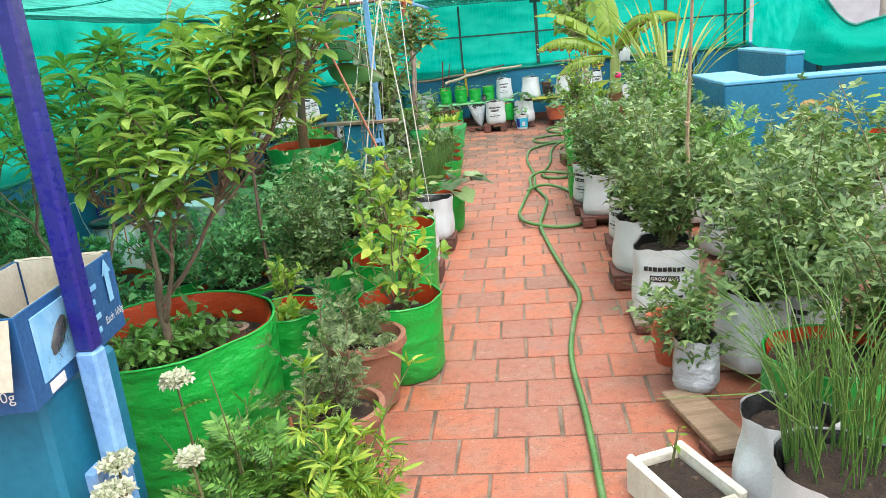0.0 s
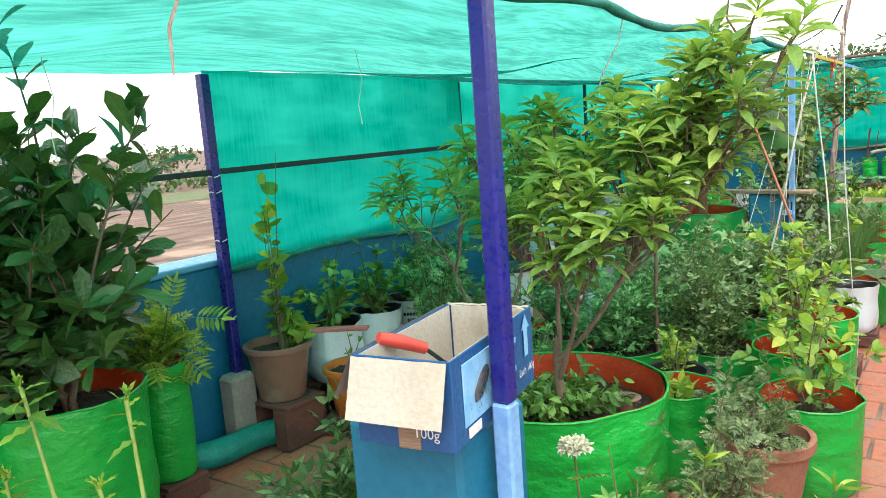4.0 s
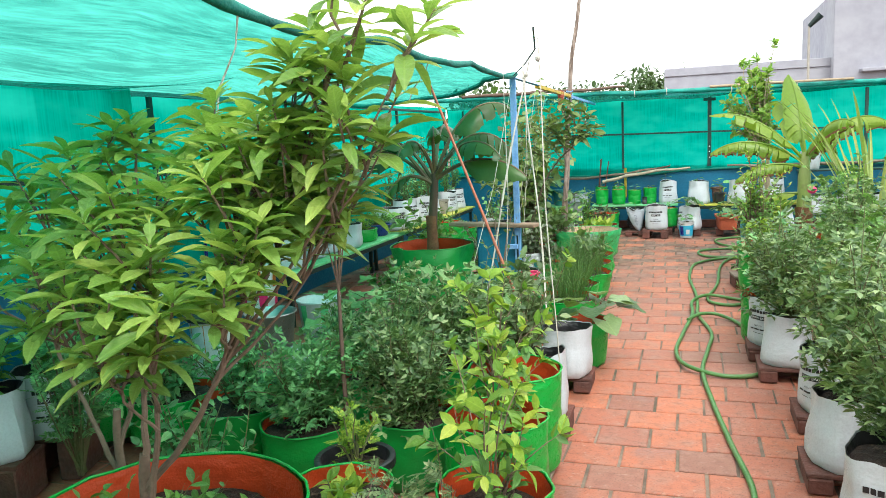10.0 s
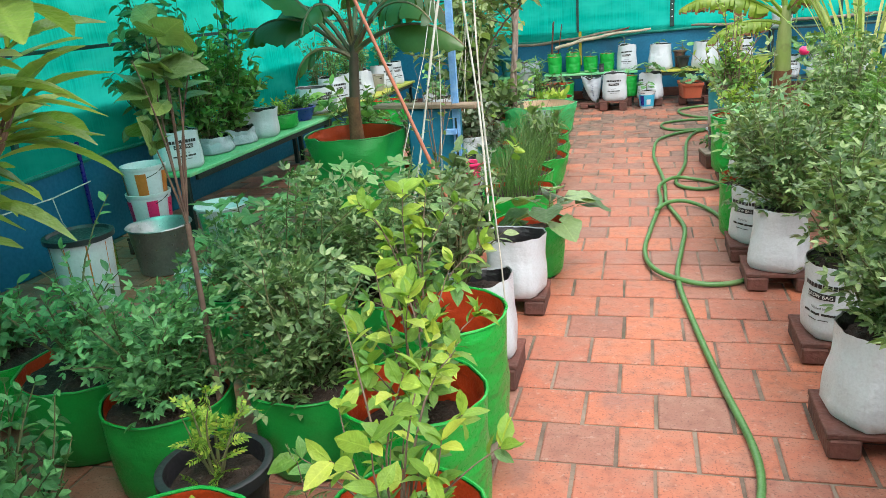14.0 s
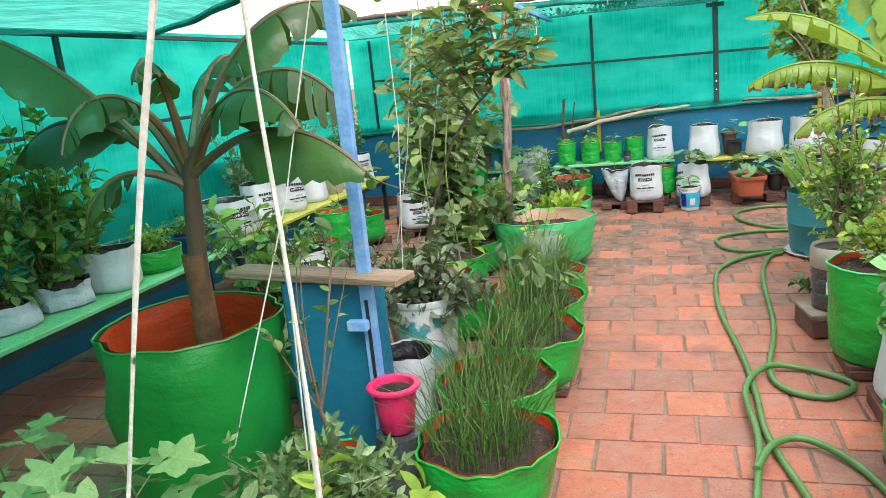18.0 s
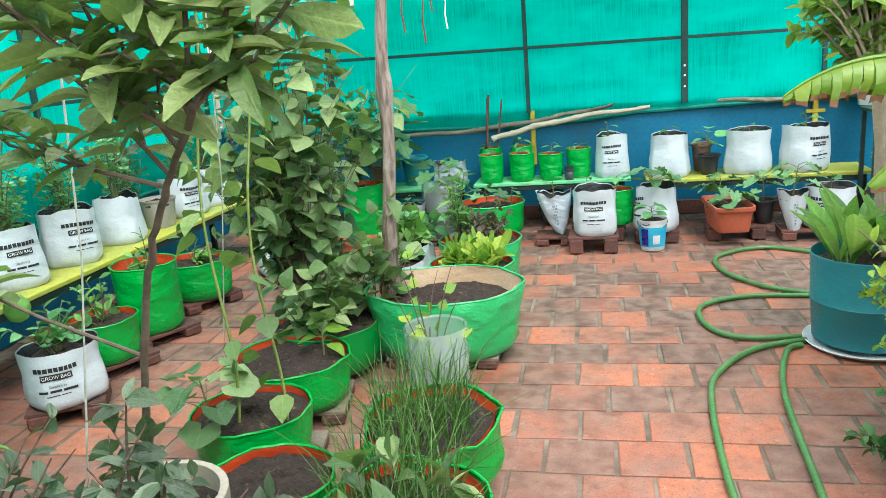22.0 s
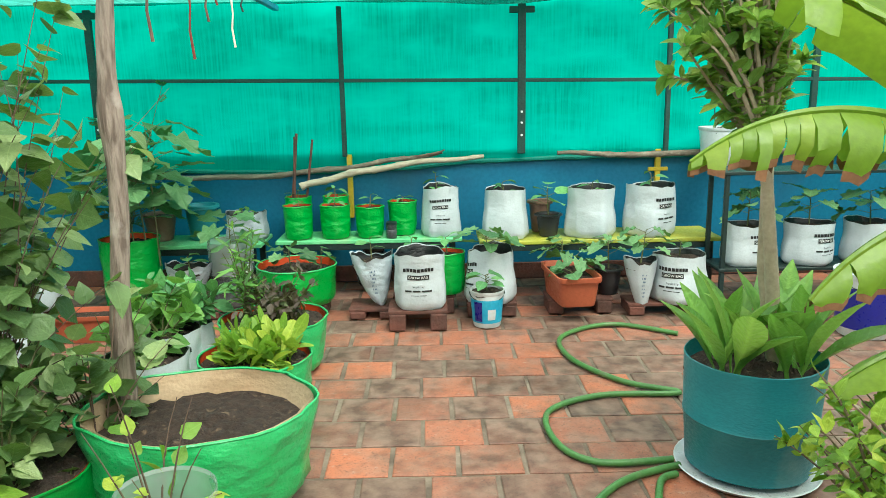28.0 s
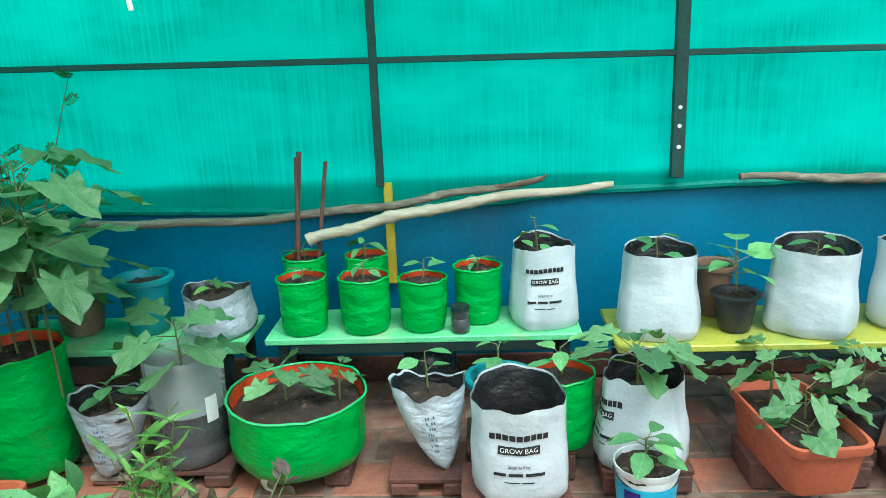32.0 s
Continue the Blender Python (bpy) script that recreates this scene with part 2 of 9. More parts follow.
def tile_mat(name, per_object):
    """Fired clay paving: each tile has its tone; grime gathers where the roof drains."""
    m, n, l, p = node_mat(name)
    nt = m.node_tree
    src = n.new("ShaderNodeObjectInfo") if per_object else n.new("ShaderNodeNewGeometry")
    rnd = src.outputs["Random"] if per_object else src.outputs["Random Per Island"]
    ramp = n.new("ShaderNodeValToRGB")
    ramp.color_ramp.elements[0].color, ramp.color_ramp.elements[1].color = (0.25, 0.112, 0.08, 1), (0.47, 0.148, 0.075, 1)
    for at_, tone in ((0.12, (0.31, 0.118, 0.08)), (0.45, (0.36, 0.120, 0.074)), (0.85, (0.41, 0.130, 0.070))):
        e = ramp.color_ramp.elements.new(at_)
        e.color = (*tone, 1)
    l.new(rnd, ramp.inputs[0])
    geo = n.new("ShaderNodeNewGeometry")

    def world_noise(scale, low, high, detail=6):
        q = n.new("ShaderNodeTexNoise")
        q.inputs["Scale"].default_value, q.inputs["Detail"].default_value = scale, detail
        l.new(geo.outputs["Position"], q.inputs["Vector"])
        r = n.new("ShaderNodeMapRange")
        r.inputs["From Min"].default_value, r.inputs["From Max"].default_value = low, high
        l.new(q.outputs[0], r.inputs["Value"])
        return r.outputs[0]
    c = mixed(nt, world_noise(9, 0.45, 0.8), ramp.outputs[0], (0.32, 0.17, 0.125))
    c = mixed(nt, world_noise(24, 0.50, 0.72, 5), c, mixed(nt, 0.5, c, (0.16, 0.06, 0.04)))
    c = mixed(nt, world_noise(38, 0.60, 0.78, 6), c, mixed(nt, 0.55, c, (0.46, 0.34, 0.27)))
    c = mixed(nt, world_noise(140, 0.55, 0.75, 3), c, (0.13, 0.05, 0.035))
    # algae and soot on the damp end of the roof
    sep = n.new("ShaderNodeSeparateXYZ")
    l.new(geo.outputs["Position"], sep.inputs[0])
    far = n.new("ShaderNodeMapRange")
    far.inputs["From Min"].default_value, far.inputs["From Max"].default_value = 5.5, 9.0
    far.inputs["To Min"].default_value, far.inputs["To Max"].default_value = 0.05, 0.85
    l.new(sep.outputs["Y"], far.inputs["Value"])
    mul = n.new("ShaderNodeMath")
    mul.operation = "MULTIPLY"
    l.new(far.outputs[0], mul.inputs[0])
    patch = n.new("ShaderNodeMath")
    patch.operation = "ADD"
    l.new(world_noise(4, 0.45, 0.68), patch.inputs[0])
    rs = n.new("ShaderNodeMapRange")
    rs.inputs["From Min"].default_value, rs.inputs["From Max"].default_value = 0.15, 0.85
    rs.inputs["To Min"].default_value, rs.inputs["To Max"].default_value = 0.85, 0.05
    l.new(rnd, rs.inputs["Value"])
    l.new(rs.outputs[0], patch.inputs[1])
    patch.use_clamp = True
    l.new(patch.outputs[0], mul.inputs[1])
    c = mixed(nt, mul.outputs[0], c, mixed(nt, world_noise(13, 0.38, 0.62), (0.062, 0.042, 0.032), (0.20, 0.14, 0.11)))
    wet = world_noise(2.3, 0.60, 0.68, 4)
    c = mixed(nt, wet, c, mixed(nt, 0.55, c, (0.16, 0.06, 0.04)))
    l.new(c, p.inputs["Base Color"])
    rr = n.new("ShaderNodeMapRange")
    rr.inputs["To Min"].default_value, rr.inputs["To Max"].default_value = 0.62, 0.33
    l.new(wet, rr.inputs["Value"])
    l.new(rr.outputs[0], p.inputs["Roughness"])
    b = n.new("ShaderNodeBump")
    b.inputs["Strength"].default_value, b.inputs["Distance"].default_value = 0.35, 0.003
    l.new(world_noise(70, 0.2, 0.8, 4), b.inputs["Height"])
    l.new(b.outputs[0], p.inputs["Normal"])
    return m


def clear_mat(name, tint, see=0.55):
    """Thin clouded plastic that shows what stands behind it."""
    m, n, l, p = node_mat(name)
    l.new(mixed(m.node_tree, noise_fac(m.node_tree, 9, 0.35, 0.65), tint, tuple(v * 0.8 for v in tint)), p.inputs["Base Color"])
    p.inputs["Roughness"].default_value = 0.18
    tr, mx = n.new("ShaderNodeBsdfTransparent"), n.new("ShaderNodeMixShader")
    mx.inputs[0].default_value = see
    l.new(p.outputs[0], mx.inputs[1])
    l.new(tr.outputs[0], mx.inputs[2])
    l.new(mx.outputs[0], n["Material Output"].inputs["Surface"])
    return m


CLEAR = clear_mat("clear_plastic", (0.55, 0.60, 0.60))
TILE, TILE_REST = tile_mat("clay_tile", True), tile_mat("clay_tile_rest", False)
MORTAR = surface("mortar", (0.255, 0.195, 0.15), (0.105, 0.075, 0.055), 5, 0.9, 60, 0.5, dirt=(0.05, 0.06, 0.03))
BLUE = surface("blue_wall_paint", (0.0, 0.15, 0.275), (0.0, 0.12, 0.235), 2.5, 0.55, 40, 0.12, dirt=(0.02, 0.09, 0.15), dirt_low=0.62, dirt_high=0.9)
SKYBLUE = surface("light_blue_paint", (0.12, 0.38, 0.58), (0.08, 0.30, 0.50), 3, 0.5, 40, 0.15, dirt=(0.12, 0.2, 0.26))
PILLAR = surface("pillar_paint", (0.005, 0.16, 0.27), (0.005, 0.13, 0.23), 3, 0.5, 40, 0.12, dirt=(0.05, 0.12, 0.16), dirt_low=0.62, dirt_high=0.8)
NET = net_mat("green_net", (0.0, 0.45, 0.34), 0.05, (0.05, 1.0, 0.8))
# Overhead copy of the net: colour darkened and clearer, to hold down its backlit brightness
NET_TOP = net_mat("dimmed_overhead_net", (0.0, 0.10, 0.08), 0.34, (0.16, 0.82, 0.67), 0.72, (3.2, 0.55, 1.0))
NET_HEM = surface("net_hem", (0.0, 0.20, 0.15), (0.0, 0.12, 0.10), 8, 0.7, 90, 0.4, wrinkle=0.6)
NET_ROLL = surface("net_roll", (0.0, 0.30, 0.24), (0.0, 0.18, 0.15), 8, 0.6, 90, 0.4, wrinkle=0.8)
# Frame steel with the teal veil of the net in front put into its colour
NET_FRAME = surface("net_veiled_steel", (0.006, 0.055, 0.044), (0.010, 0.035, 0.03), 9, 0.6, 90, 0.2)
STEEL = surface("dark_steel", (0.012, 0.03, 0.03), (0.02, 0.035, 0.03), 9, 0.5, 90, 0.2, metal=0.3)
NAVY = surface("navy_paint", (0.012, 0.012, 0.20), (0.01, 0.01, 0.14), 6, 0.32, 60, 0.12, dirt=(0.03, 0.03, 0.12))
PALEBLUE = surface("flaking_pale_blue_paint", (0.13, 0.30, 0.62), (0.22, 0.42, 0.70), 14, 0.5, 70, 0.3, dirt=(0.32, 0.42, 0.52))
YELLOW = surface("yellow_paint", (0.62, 0.42, 0.02), (0.5, 0.35, 0.03), 6, 0.5, 60, 0.2, dirt=(0.2, 0.15, 0.06))
MINT = surface("mint_bench_paint", (0.12, 0.52, 0.22), (0.20, 0.58, 0.28), 7, 0.5, 60, 0.3, dirt=(0.3, 0.4, 0.2), dirt_low=0.55, dirt_high=0.8)
BENCH_Y = surface("yellow_bench_paint", (0.42, 0.41, 0.045), (0.33, 0.37, 0.07), 7, 0.5, 60, 0.3, dirt=(0.2, 0.3, 0.08))
GREEN = surface("green_bag", (0.008, 0.36, 0.045), (0.007, 0.29, 0.038), 3.5, 0.34, 160, 0.1, wrinkle=0.75)
GREEN_PALE = surface("pale_green_bag", (0.06, 0.46, 0.17), (0.03, 0.40, 0.11), 3.5, 0.34, 160, 0.1, wrinkle=0.7)
# A darker, less wrinkled green than GREEN
GREEN_DARK = surface("dark_green_bag", (0.008, 0.29, 0.045), (0.008, 0.22, 0.035), 3.5, 0.4, 160, 0.1, wrinkle=0.3)
ORANGE_IN = surface("orange_lining", (0.55, 0.06, 0.012), (0.44, 0.045, 0.01), 4, 0.45, 160, 0.2, wrinkle=0.5)
BEIGE_IN = surface("beige_lining", (0.62, 0.45, 0.30), (0.5, 0.33, 0.2), 4, 0.6, 100, 0.2, wrinkle=0.5)
WHITE_BAG = surface("white_poly_bag", (0.57, 0.61, 0.65), (0.50, 0.54, 0.58), 4, 0.36, 120, 0.06, wrinkle=0.28, dirt=(0.45, 0.42, 0.38), dirt_low=0.66, dirt_high=0.85)
GREY_BAG = surface("silver_grey_bag", (0.42, 0.46, 0.52), (0.32, 0.35, 0.4), 5, 0.35, 100, 0.2, wrinkle=1.0)
BLACK_IN = surface("black_poly", (0.012, 0.012, 0.014), (0.02, 0.02, 0.022), 5, 0.4, 100, 0.2, wrinkle=0.7)
SACK_INK = surface("faded_blue_print", (0.10, 0.16, 0.28), (0.16, 0.22, 0.32), 30, 0.6)
INK = surface("black_print", (0.012, 0.012, 0.014), (0.02, 0.02, 0.02), 5, 0.6)
WHITE = surface("white_print", (0.75, 0.75, 0.75), (0.7, 0.7, 0.7), 5, 0.6)
SOIL = surface("potting_soil", (0.042, 0.024, 0.016), (0.020, 0.012, 0.009), 40, 0.95, 150, 1.0, dirt=(0.13, 0.085, 0.055), dirt_low=0.62, dirt_high=0.7)
CLAY = surface("terracotta_pot", (0.30, 0.13, 0.08), (0.24, 0.11, 0.075), 6, 0.7, 70, 0.3, dirt=(0.33, 0.27, 0.22))
BEIGE_POT = surface("beige_plastic_pot", (0.46, 0.40, 0.32), (0.38, 0.31, 0.24), 6, 0.5, 70, 0.1, dirt=(0.25, 0.18, 0.12))
BROWN_POT = surface("brown_plastic_pot", (0.22, 0.12, 0.085), (0.18, 0.1, 0.07), 6, 0.45, 70, 0.1, dirt=(0.3, 0.25, 0.2))
ORANGE_POT = surface("orange_plastic", (0.56, 0.17, 0.03), (0.48, 0.13, 0.02), 6, 0.4, 70, 0.1)
RED_TRAY = surface("terracotta_plastic", (0.47, 0.11, 0.055), (0.40, 0.09, 0.045), 6, 0.42, 70, 0.1)
BLACK_POT = surface("black_plastic", (0.015, 0.016, 0.02), (0.03, 0.03, 0.034), 6, 0.4, 70, 0.1)
TEAL_PLASTIC = surface("teal_drum_plastic", (0.018, 0.18, 0.225), (0.025, 0.22, 0.26), 4, 0.4, 60, 0.15, dirt=(0.2, 0.3, 0.32), stretch=(1, 1, 3), dirt_low=0.6, dirt_high=0.75)
GREY_PLASTIC = surface("grey_plastic", (0.38, 0.35, 0.30), (0.3, 0.28, 0.25), 5, 0.4, 60, 0.1)
SMOKE = surface("smoked_plastic", (0.05, 0.055, 0.06), (0.08, 0.08, 0.085), 5, 0.25, 60, 0.1)
BUCKET_W = surface("white_bucket", (0.68, 0.72, 0.74), (0.6, 0.63, 0.66), 5, 0.35, 60, 0.08, dirt=(0.35, 0.34, 0.3))
TORN = surface("torn_teal_label", (0.66, 0.70, 0.72), (0.03, 0.36, 0.42), 10, 0.4, 60, 0.08, spread=(0.50, 0.56), dirt=(0.4, 0.38, 0.34))
CYAN = surface("cyan_print", (0.02, 0.33, 0.55), (0.04, 0.42, 0.62), 14, 0.4)
PINK = surface("pink_plastic", (0.75, 0.03, 0.14), (0.65, 0.02, 0.12), 5, 0.35, 60, 0.08)
RED_GRIP = surface("red_plastic_grip", (0.62, 0.07, 0.05), (0.52, 0.05, 0.04), 5, 0.4, 60, 0.1)
COBALT = surface("cobalt_plastic", (0.01, 0.015, 0.28), (0.01, 0.02, 0.22), 5, 0.35, 60, 0.08)
BRICK = surface("old_brick", (0.16, 0.055, 0.04), (0.09, 0.04, 0.032), 9, 0.85, 60, 0.6, dirt=(0.04, 0.025, 0.02))
SLAB = surface("pale_board", (0.27, 0.22, 0.17), (0.17, 0.13, 0.10), 9, 0.75, 60, 0.3, dirt=(0.2, 0.15, 0.1))
WOOD = surface("weathered_plank", (0.34, 0.235, 0.16), (0.22, 0.145, 0.095), 5, 0.75, 40, 0.5, stretch=(1, 9, 9), dirt=(0.12, 0.08, 0.05))
POLE_WOOD = surface("grey_pole_wood", (0.33, 0.255, 0.215), (0.15, 0.105, 0.085), 14, 0.85, 40, 0.8, stretch=(3, 3, 0.45), dirt=(0.46, 0.39, 0.35), spread=(0.44, 0.58))
CANE_GREY = surface("grey_cane_bark", (0.24, 0.19, 0.145), (0.13, 0.10, 0.075), 14, 0.8, 60, 0.5, stretch=(1, 5, 5), dirt=(0.40, 0.35, 0.28))
BAMBOO = surface("dry_bamboo", (0.42, 0.33, 0.22), (0.30, 0.22, 0.14), 10, 0.6, 60, 0.3, stretch=(1, 6, 6), dirt=(0.16, 0.11, 0.07))
PALE_CANE = surface("bleached_cane", (0.50, 0.43, 0.33), (0.36, 0.29, 0.21), 12, 0.6, 60, 0.3, stretch=(1, 6, 6), dirt=(0.2, 0.15, 0.1))
RED_POLE = surface("red_painted_stick", (0.50, 0.17, 0.10), (0.40, 0.15, 0.10), 10, 0.6, 60, 0.3)
CARD_IN = surface("cardboard_inside", (0.50, 0.46, 0.40), (0.43, 0.38, 0.31), 5, 0.85, 90, 0.2, dirt=(0.25, 0.2, 0.15), dirt_low=0.62, dirt_high=0.7)
CARD_BLUE = surface("blue_printed_card", (0.012, 0.075, 0.22), (0.015, 0.09, 0.26), 4, 0.45, 90, 0.1, dirt=(0.1, 0.15, 0.22), dirt_low=0.7, dirt_high=0.8)
PAPER_BLUE = surface("light_blue_print", (0.16, 0.42, 0.70), (0.28, 0.55, 0.80), 22, 0.45, 90, 0.05)
HOSE = surface("green_hose_rubber", (0.06, 0.17, 0.045), (0.085, 0.22, 0.06), 8, 0.42, 80, 0.12, dirt=(0.16, 0.19, 0.1))
STRING = surface("white_string", (0.72, 0.70, 0.64), (0.55, 0.5, 0.42), 30, 0.8)
TAPE = surface("white_cloth_tape", (0.56, 0.54, 0.49), (0.46, 0.43, 0.37), 18, 0.85, 90, 0.4, dirt=(0.05, 0.045, 0.04), dirt_low=0.66, dirt_high=0.7)
RED_CLOTH = surface("faded_red_cloth", (0.42, 0.09, 0.05), (0.30, 0.06, 0.04), 20, 0.9, 120, 0.5, wrinkle=0.6)
RAG = surface("red_rag", (0.20, 0.04, 0.03), (0.12, 0.04, 0.03), 30, 0.9)
STEM = surface("green_stem", (0.10, 0.13, 0.04), (0.13, 0.10, 0.05), 20, 0.7, 80, 0.3)
BARK = surface("twig_bark", (0.20, 0.14, 0.10), (0.13, 0.09, 0.06), 18, 0.85, 60, 0.5)
DRY = surface("dry_twig", (0.16, 0.10, 0.07), (0.10, 0.06, 0.05), 18, 0.85, 60, 0.4)
BANANA_STEM = surface("banana_stem", (0.12, 0.075, 0.045), (0.08, 0.045, 0.03), 9, 0.6, 40, 0.3, stretch=(1, 1, 0.3), dirt=(0.05, 0.03, 0.02))
BANANA_STEM_G = surface("green_banana_stem", (0.22, 0.30, 0.07), (0.28, 0.32, 0.12), 9, 0.5, 40, 0.2, stretch=(1, 1, 0.3), dirt=(0.12, 0.07, 0.04))
BANANA_STALK = surface("banana_stalk", (0.17, 0.085, 0.055), (0.20, 0.15, 0.06), 9, 0.45, 40, 0.2, stretch=(1, 1, 0.4))
SCORCH = surface("dry_leaf_edge", (0.22, 0.10, 0.045), (0.14, 0.06, 0.03), 20, 0.9)
WHITEWASH = surface("white_building_paint", (0.34, 0.34, 0.39), (0.31, 0.31, 0.36), 0.4, 0.8, 3, 0.05, dirt=(0.36, 0.36, 0.40))
CONCRETE = surface("concrete", (0.27, 0.25, 0.22), (0.2, 0.19, 0.17), 5, 0.9, 40, 0.5)
FIELD = surface("ploughed_soil", (0.17, 0.105, 0.075), (0.085, 0.052, 0.038), 0.55, 0.95, 2.2, 1.0, stretch=(2.2, 0.25, 1), spread=(0.42, 0.58), dirt=(0.26, 0.19, 0.14), dirt_low=0.56, dirt_high=0.7)
L_BRIGHT = leaf_mat("bright_leaf", (0.13, 0.27, 0.06), (0.26, 0.44, 0.095), (0.46, 0.60, 0.14), 0.34, 0.46)
L_BEAN = leaf_mat("bean_leaf", (0.042, 0.095, 0.032), (0.145, 0.24, 0.085), (0.35, 0.45, 0.19), 0.4, 0.34)
L_DARK = leaf_mat("dark_glossy_leaf", (0.030, 0.092, 0.026), (0.048, 0.135, 0.036), (0.085, 0.20, 0.052), 0.3, 0.22)
L_MID = leaf_mat("mid_green_leaf", (0.050, 0.139, 0.029), (0.118, 0.291, 0.058), (0.231, 0.468, 0.092), 0.45, 0.28)
L_GREY = leaf_mat("grey_green_leaf", (0.067, 0.113, 0.050), (0.154, 0.230, 0.101), (0.286, 0.363, 0.172), 0.5, 0.28)
L_OLIVE = leaf_mat("olive_leaf", (0.054, 0.101, 0.033), (0.137, 0.224, 0.063), (0.273, 0.380, 0.101), 0.42, 0.3)
L_LIME = leaf_mat("lime_leaf", (0.11, 0.25, 0.03), (0.25, 0.42, 0.05), (0.50, 0.58, 0.08), 0.45, 0.38)
L_TOMATO = leaf_mat("tomato_leaf", (0.036, 0.090, 0.032), (0.110, 0.205, 0.072), (0.32, 0.43, 0.19), 0.36, 0.28)
L_COOL = leaf_mat("cool_green_leaf", (0.052, 0.166, 0.064), (0.119, 0.336, 0.126), (0.217, 0.490, 0.170), 0.5, 0.28)
L_BLADE = leaf_mat("onion_blade", (0.045, 0.115, 0.025), (0.09, 0.21, 0.04), (0.18, 0.32, 0.08), 0.4, 0.25)
L_CANE = leaf_mat("pale_blade", (0.220, 0.300, 0.060), (0.300, 0.380, 0.090), (0.420, 0.450, 0.160), 0.45, 0.3)
L_PURPLE = leaf_mat("purple_leaf", (0.066, 0.036, 0.036), (0.084, 0.054, 0.042), (0.072, 0.096, 0.036), 0.45, 0.2)
L_BANANA = leaf_mat("banana_leaf", (0.168, 0.284, 0.032), (0.210, 0.336, 0.037), (0.263, 0.367, 0.042), 0.36, 0.42, 0.12)
L_BANANA_D = leaf_mat("dark_banana_leaf", (0.028, 0.075, 0.020), (0.040, 0.10, 0.022), (0.065, 0.14, 0.03), 0.35, 0.22, 0.12)
L_FLOWER = leaf_mat("white_petal", (0.620, 0.620, 0.500), (0.660, 0.650, 0.540), (0.550, 0.600, 0.400), 0.6, 0.3)
L_TURMERIC = leaf_mat("turmeric_leaf", (0.11, 0.27, 0.06), (0.19, 0.40, 0.085), (0.32, 0.52, 0.12), 0.34, 0.42)
L_GUAVA = leaf_mat("guava_leaf", (0.085, 0.145, 0.045), (0.16, 0.24, 0.075), (0.32, 0.38, 0.14), 0.48, 0.3)
L_OKRA = leaf_mat("okra_leaf", (0.09, 0.20, 0.07), (0.18, 0.35, 0.12), (0.34, 0.52, 0.21), 0.45, 0.32)
L_BRINJAL = leaf_mat("brinjal_leaf", (0.05, 0.135, 0.055), (0.105, 0.245, 0.10), (0.19, 0.37, 0.16), 0.5, 0.28)
L_SLATE = leaf_mat("slate_green_leaf", (0.045, 0.07, 0.042), (0.10, 0.14, 0.08), (0.24, 0.29, 0.19), 0.42, 0.22)
L_DRYLEAF = leaf_mat("withered_leaf", (0.300, 0.200, 0.070), (0.240, 0.130, 0.050), (0.450, 0.300, 0.080), 0.7, 0.3)
L_FAR = leaf_mat("far_tree_leaf", (0.035, 0.070, 0.025), (0.049, 0.098, 0.031), (0.070, 0.126, 0.042), 0.7, 0.1)


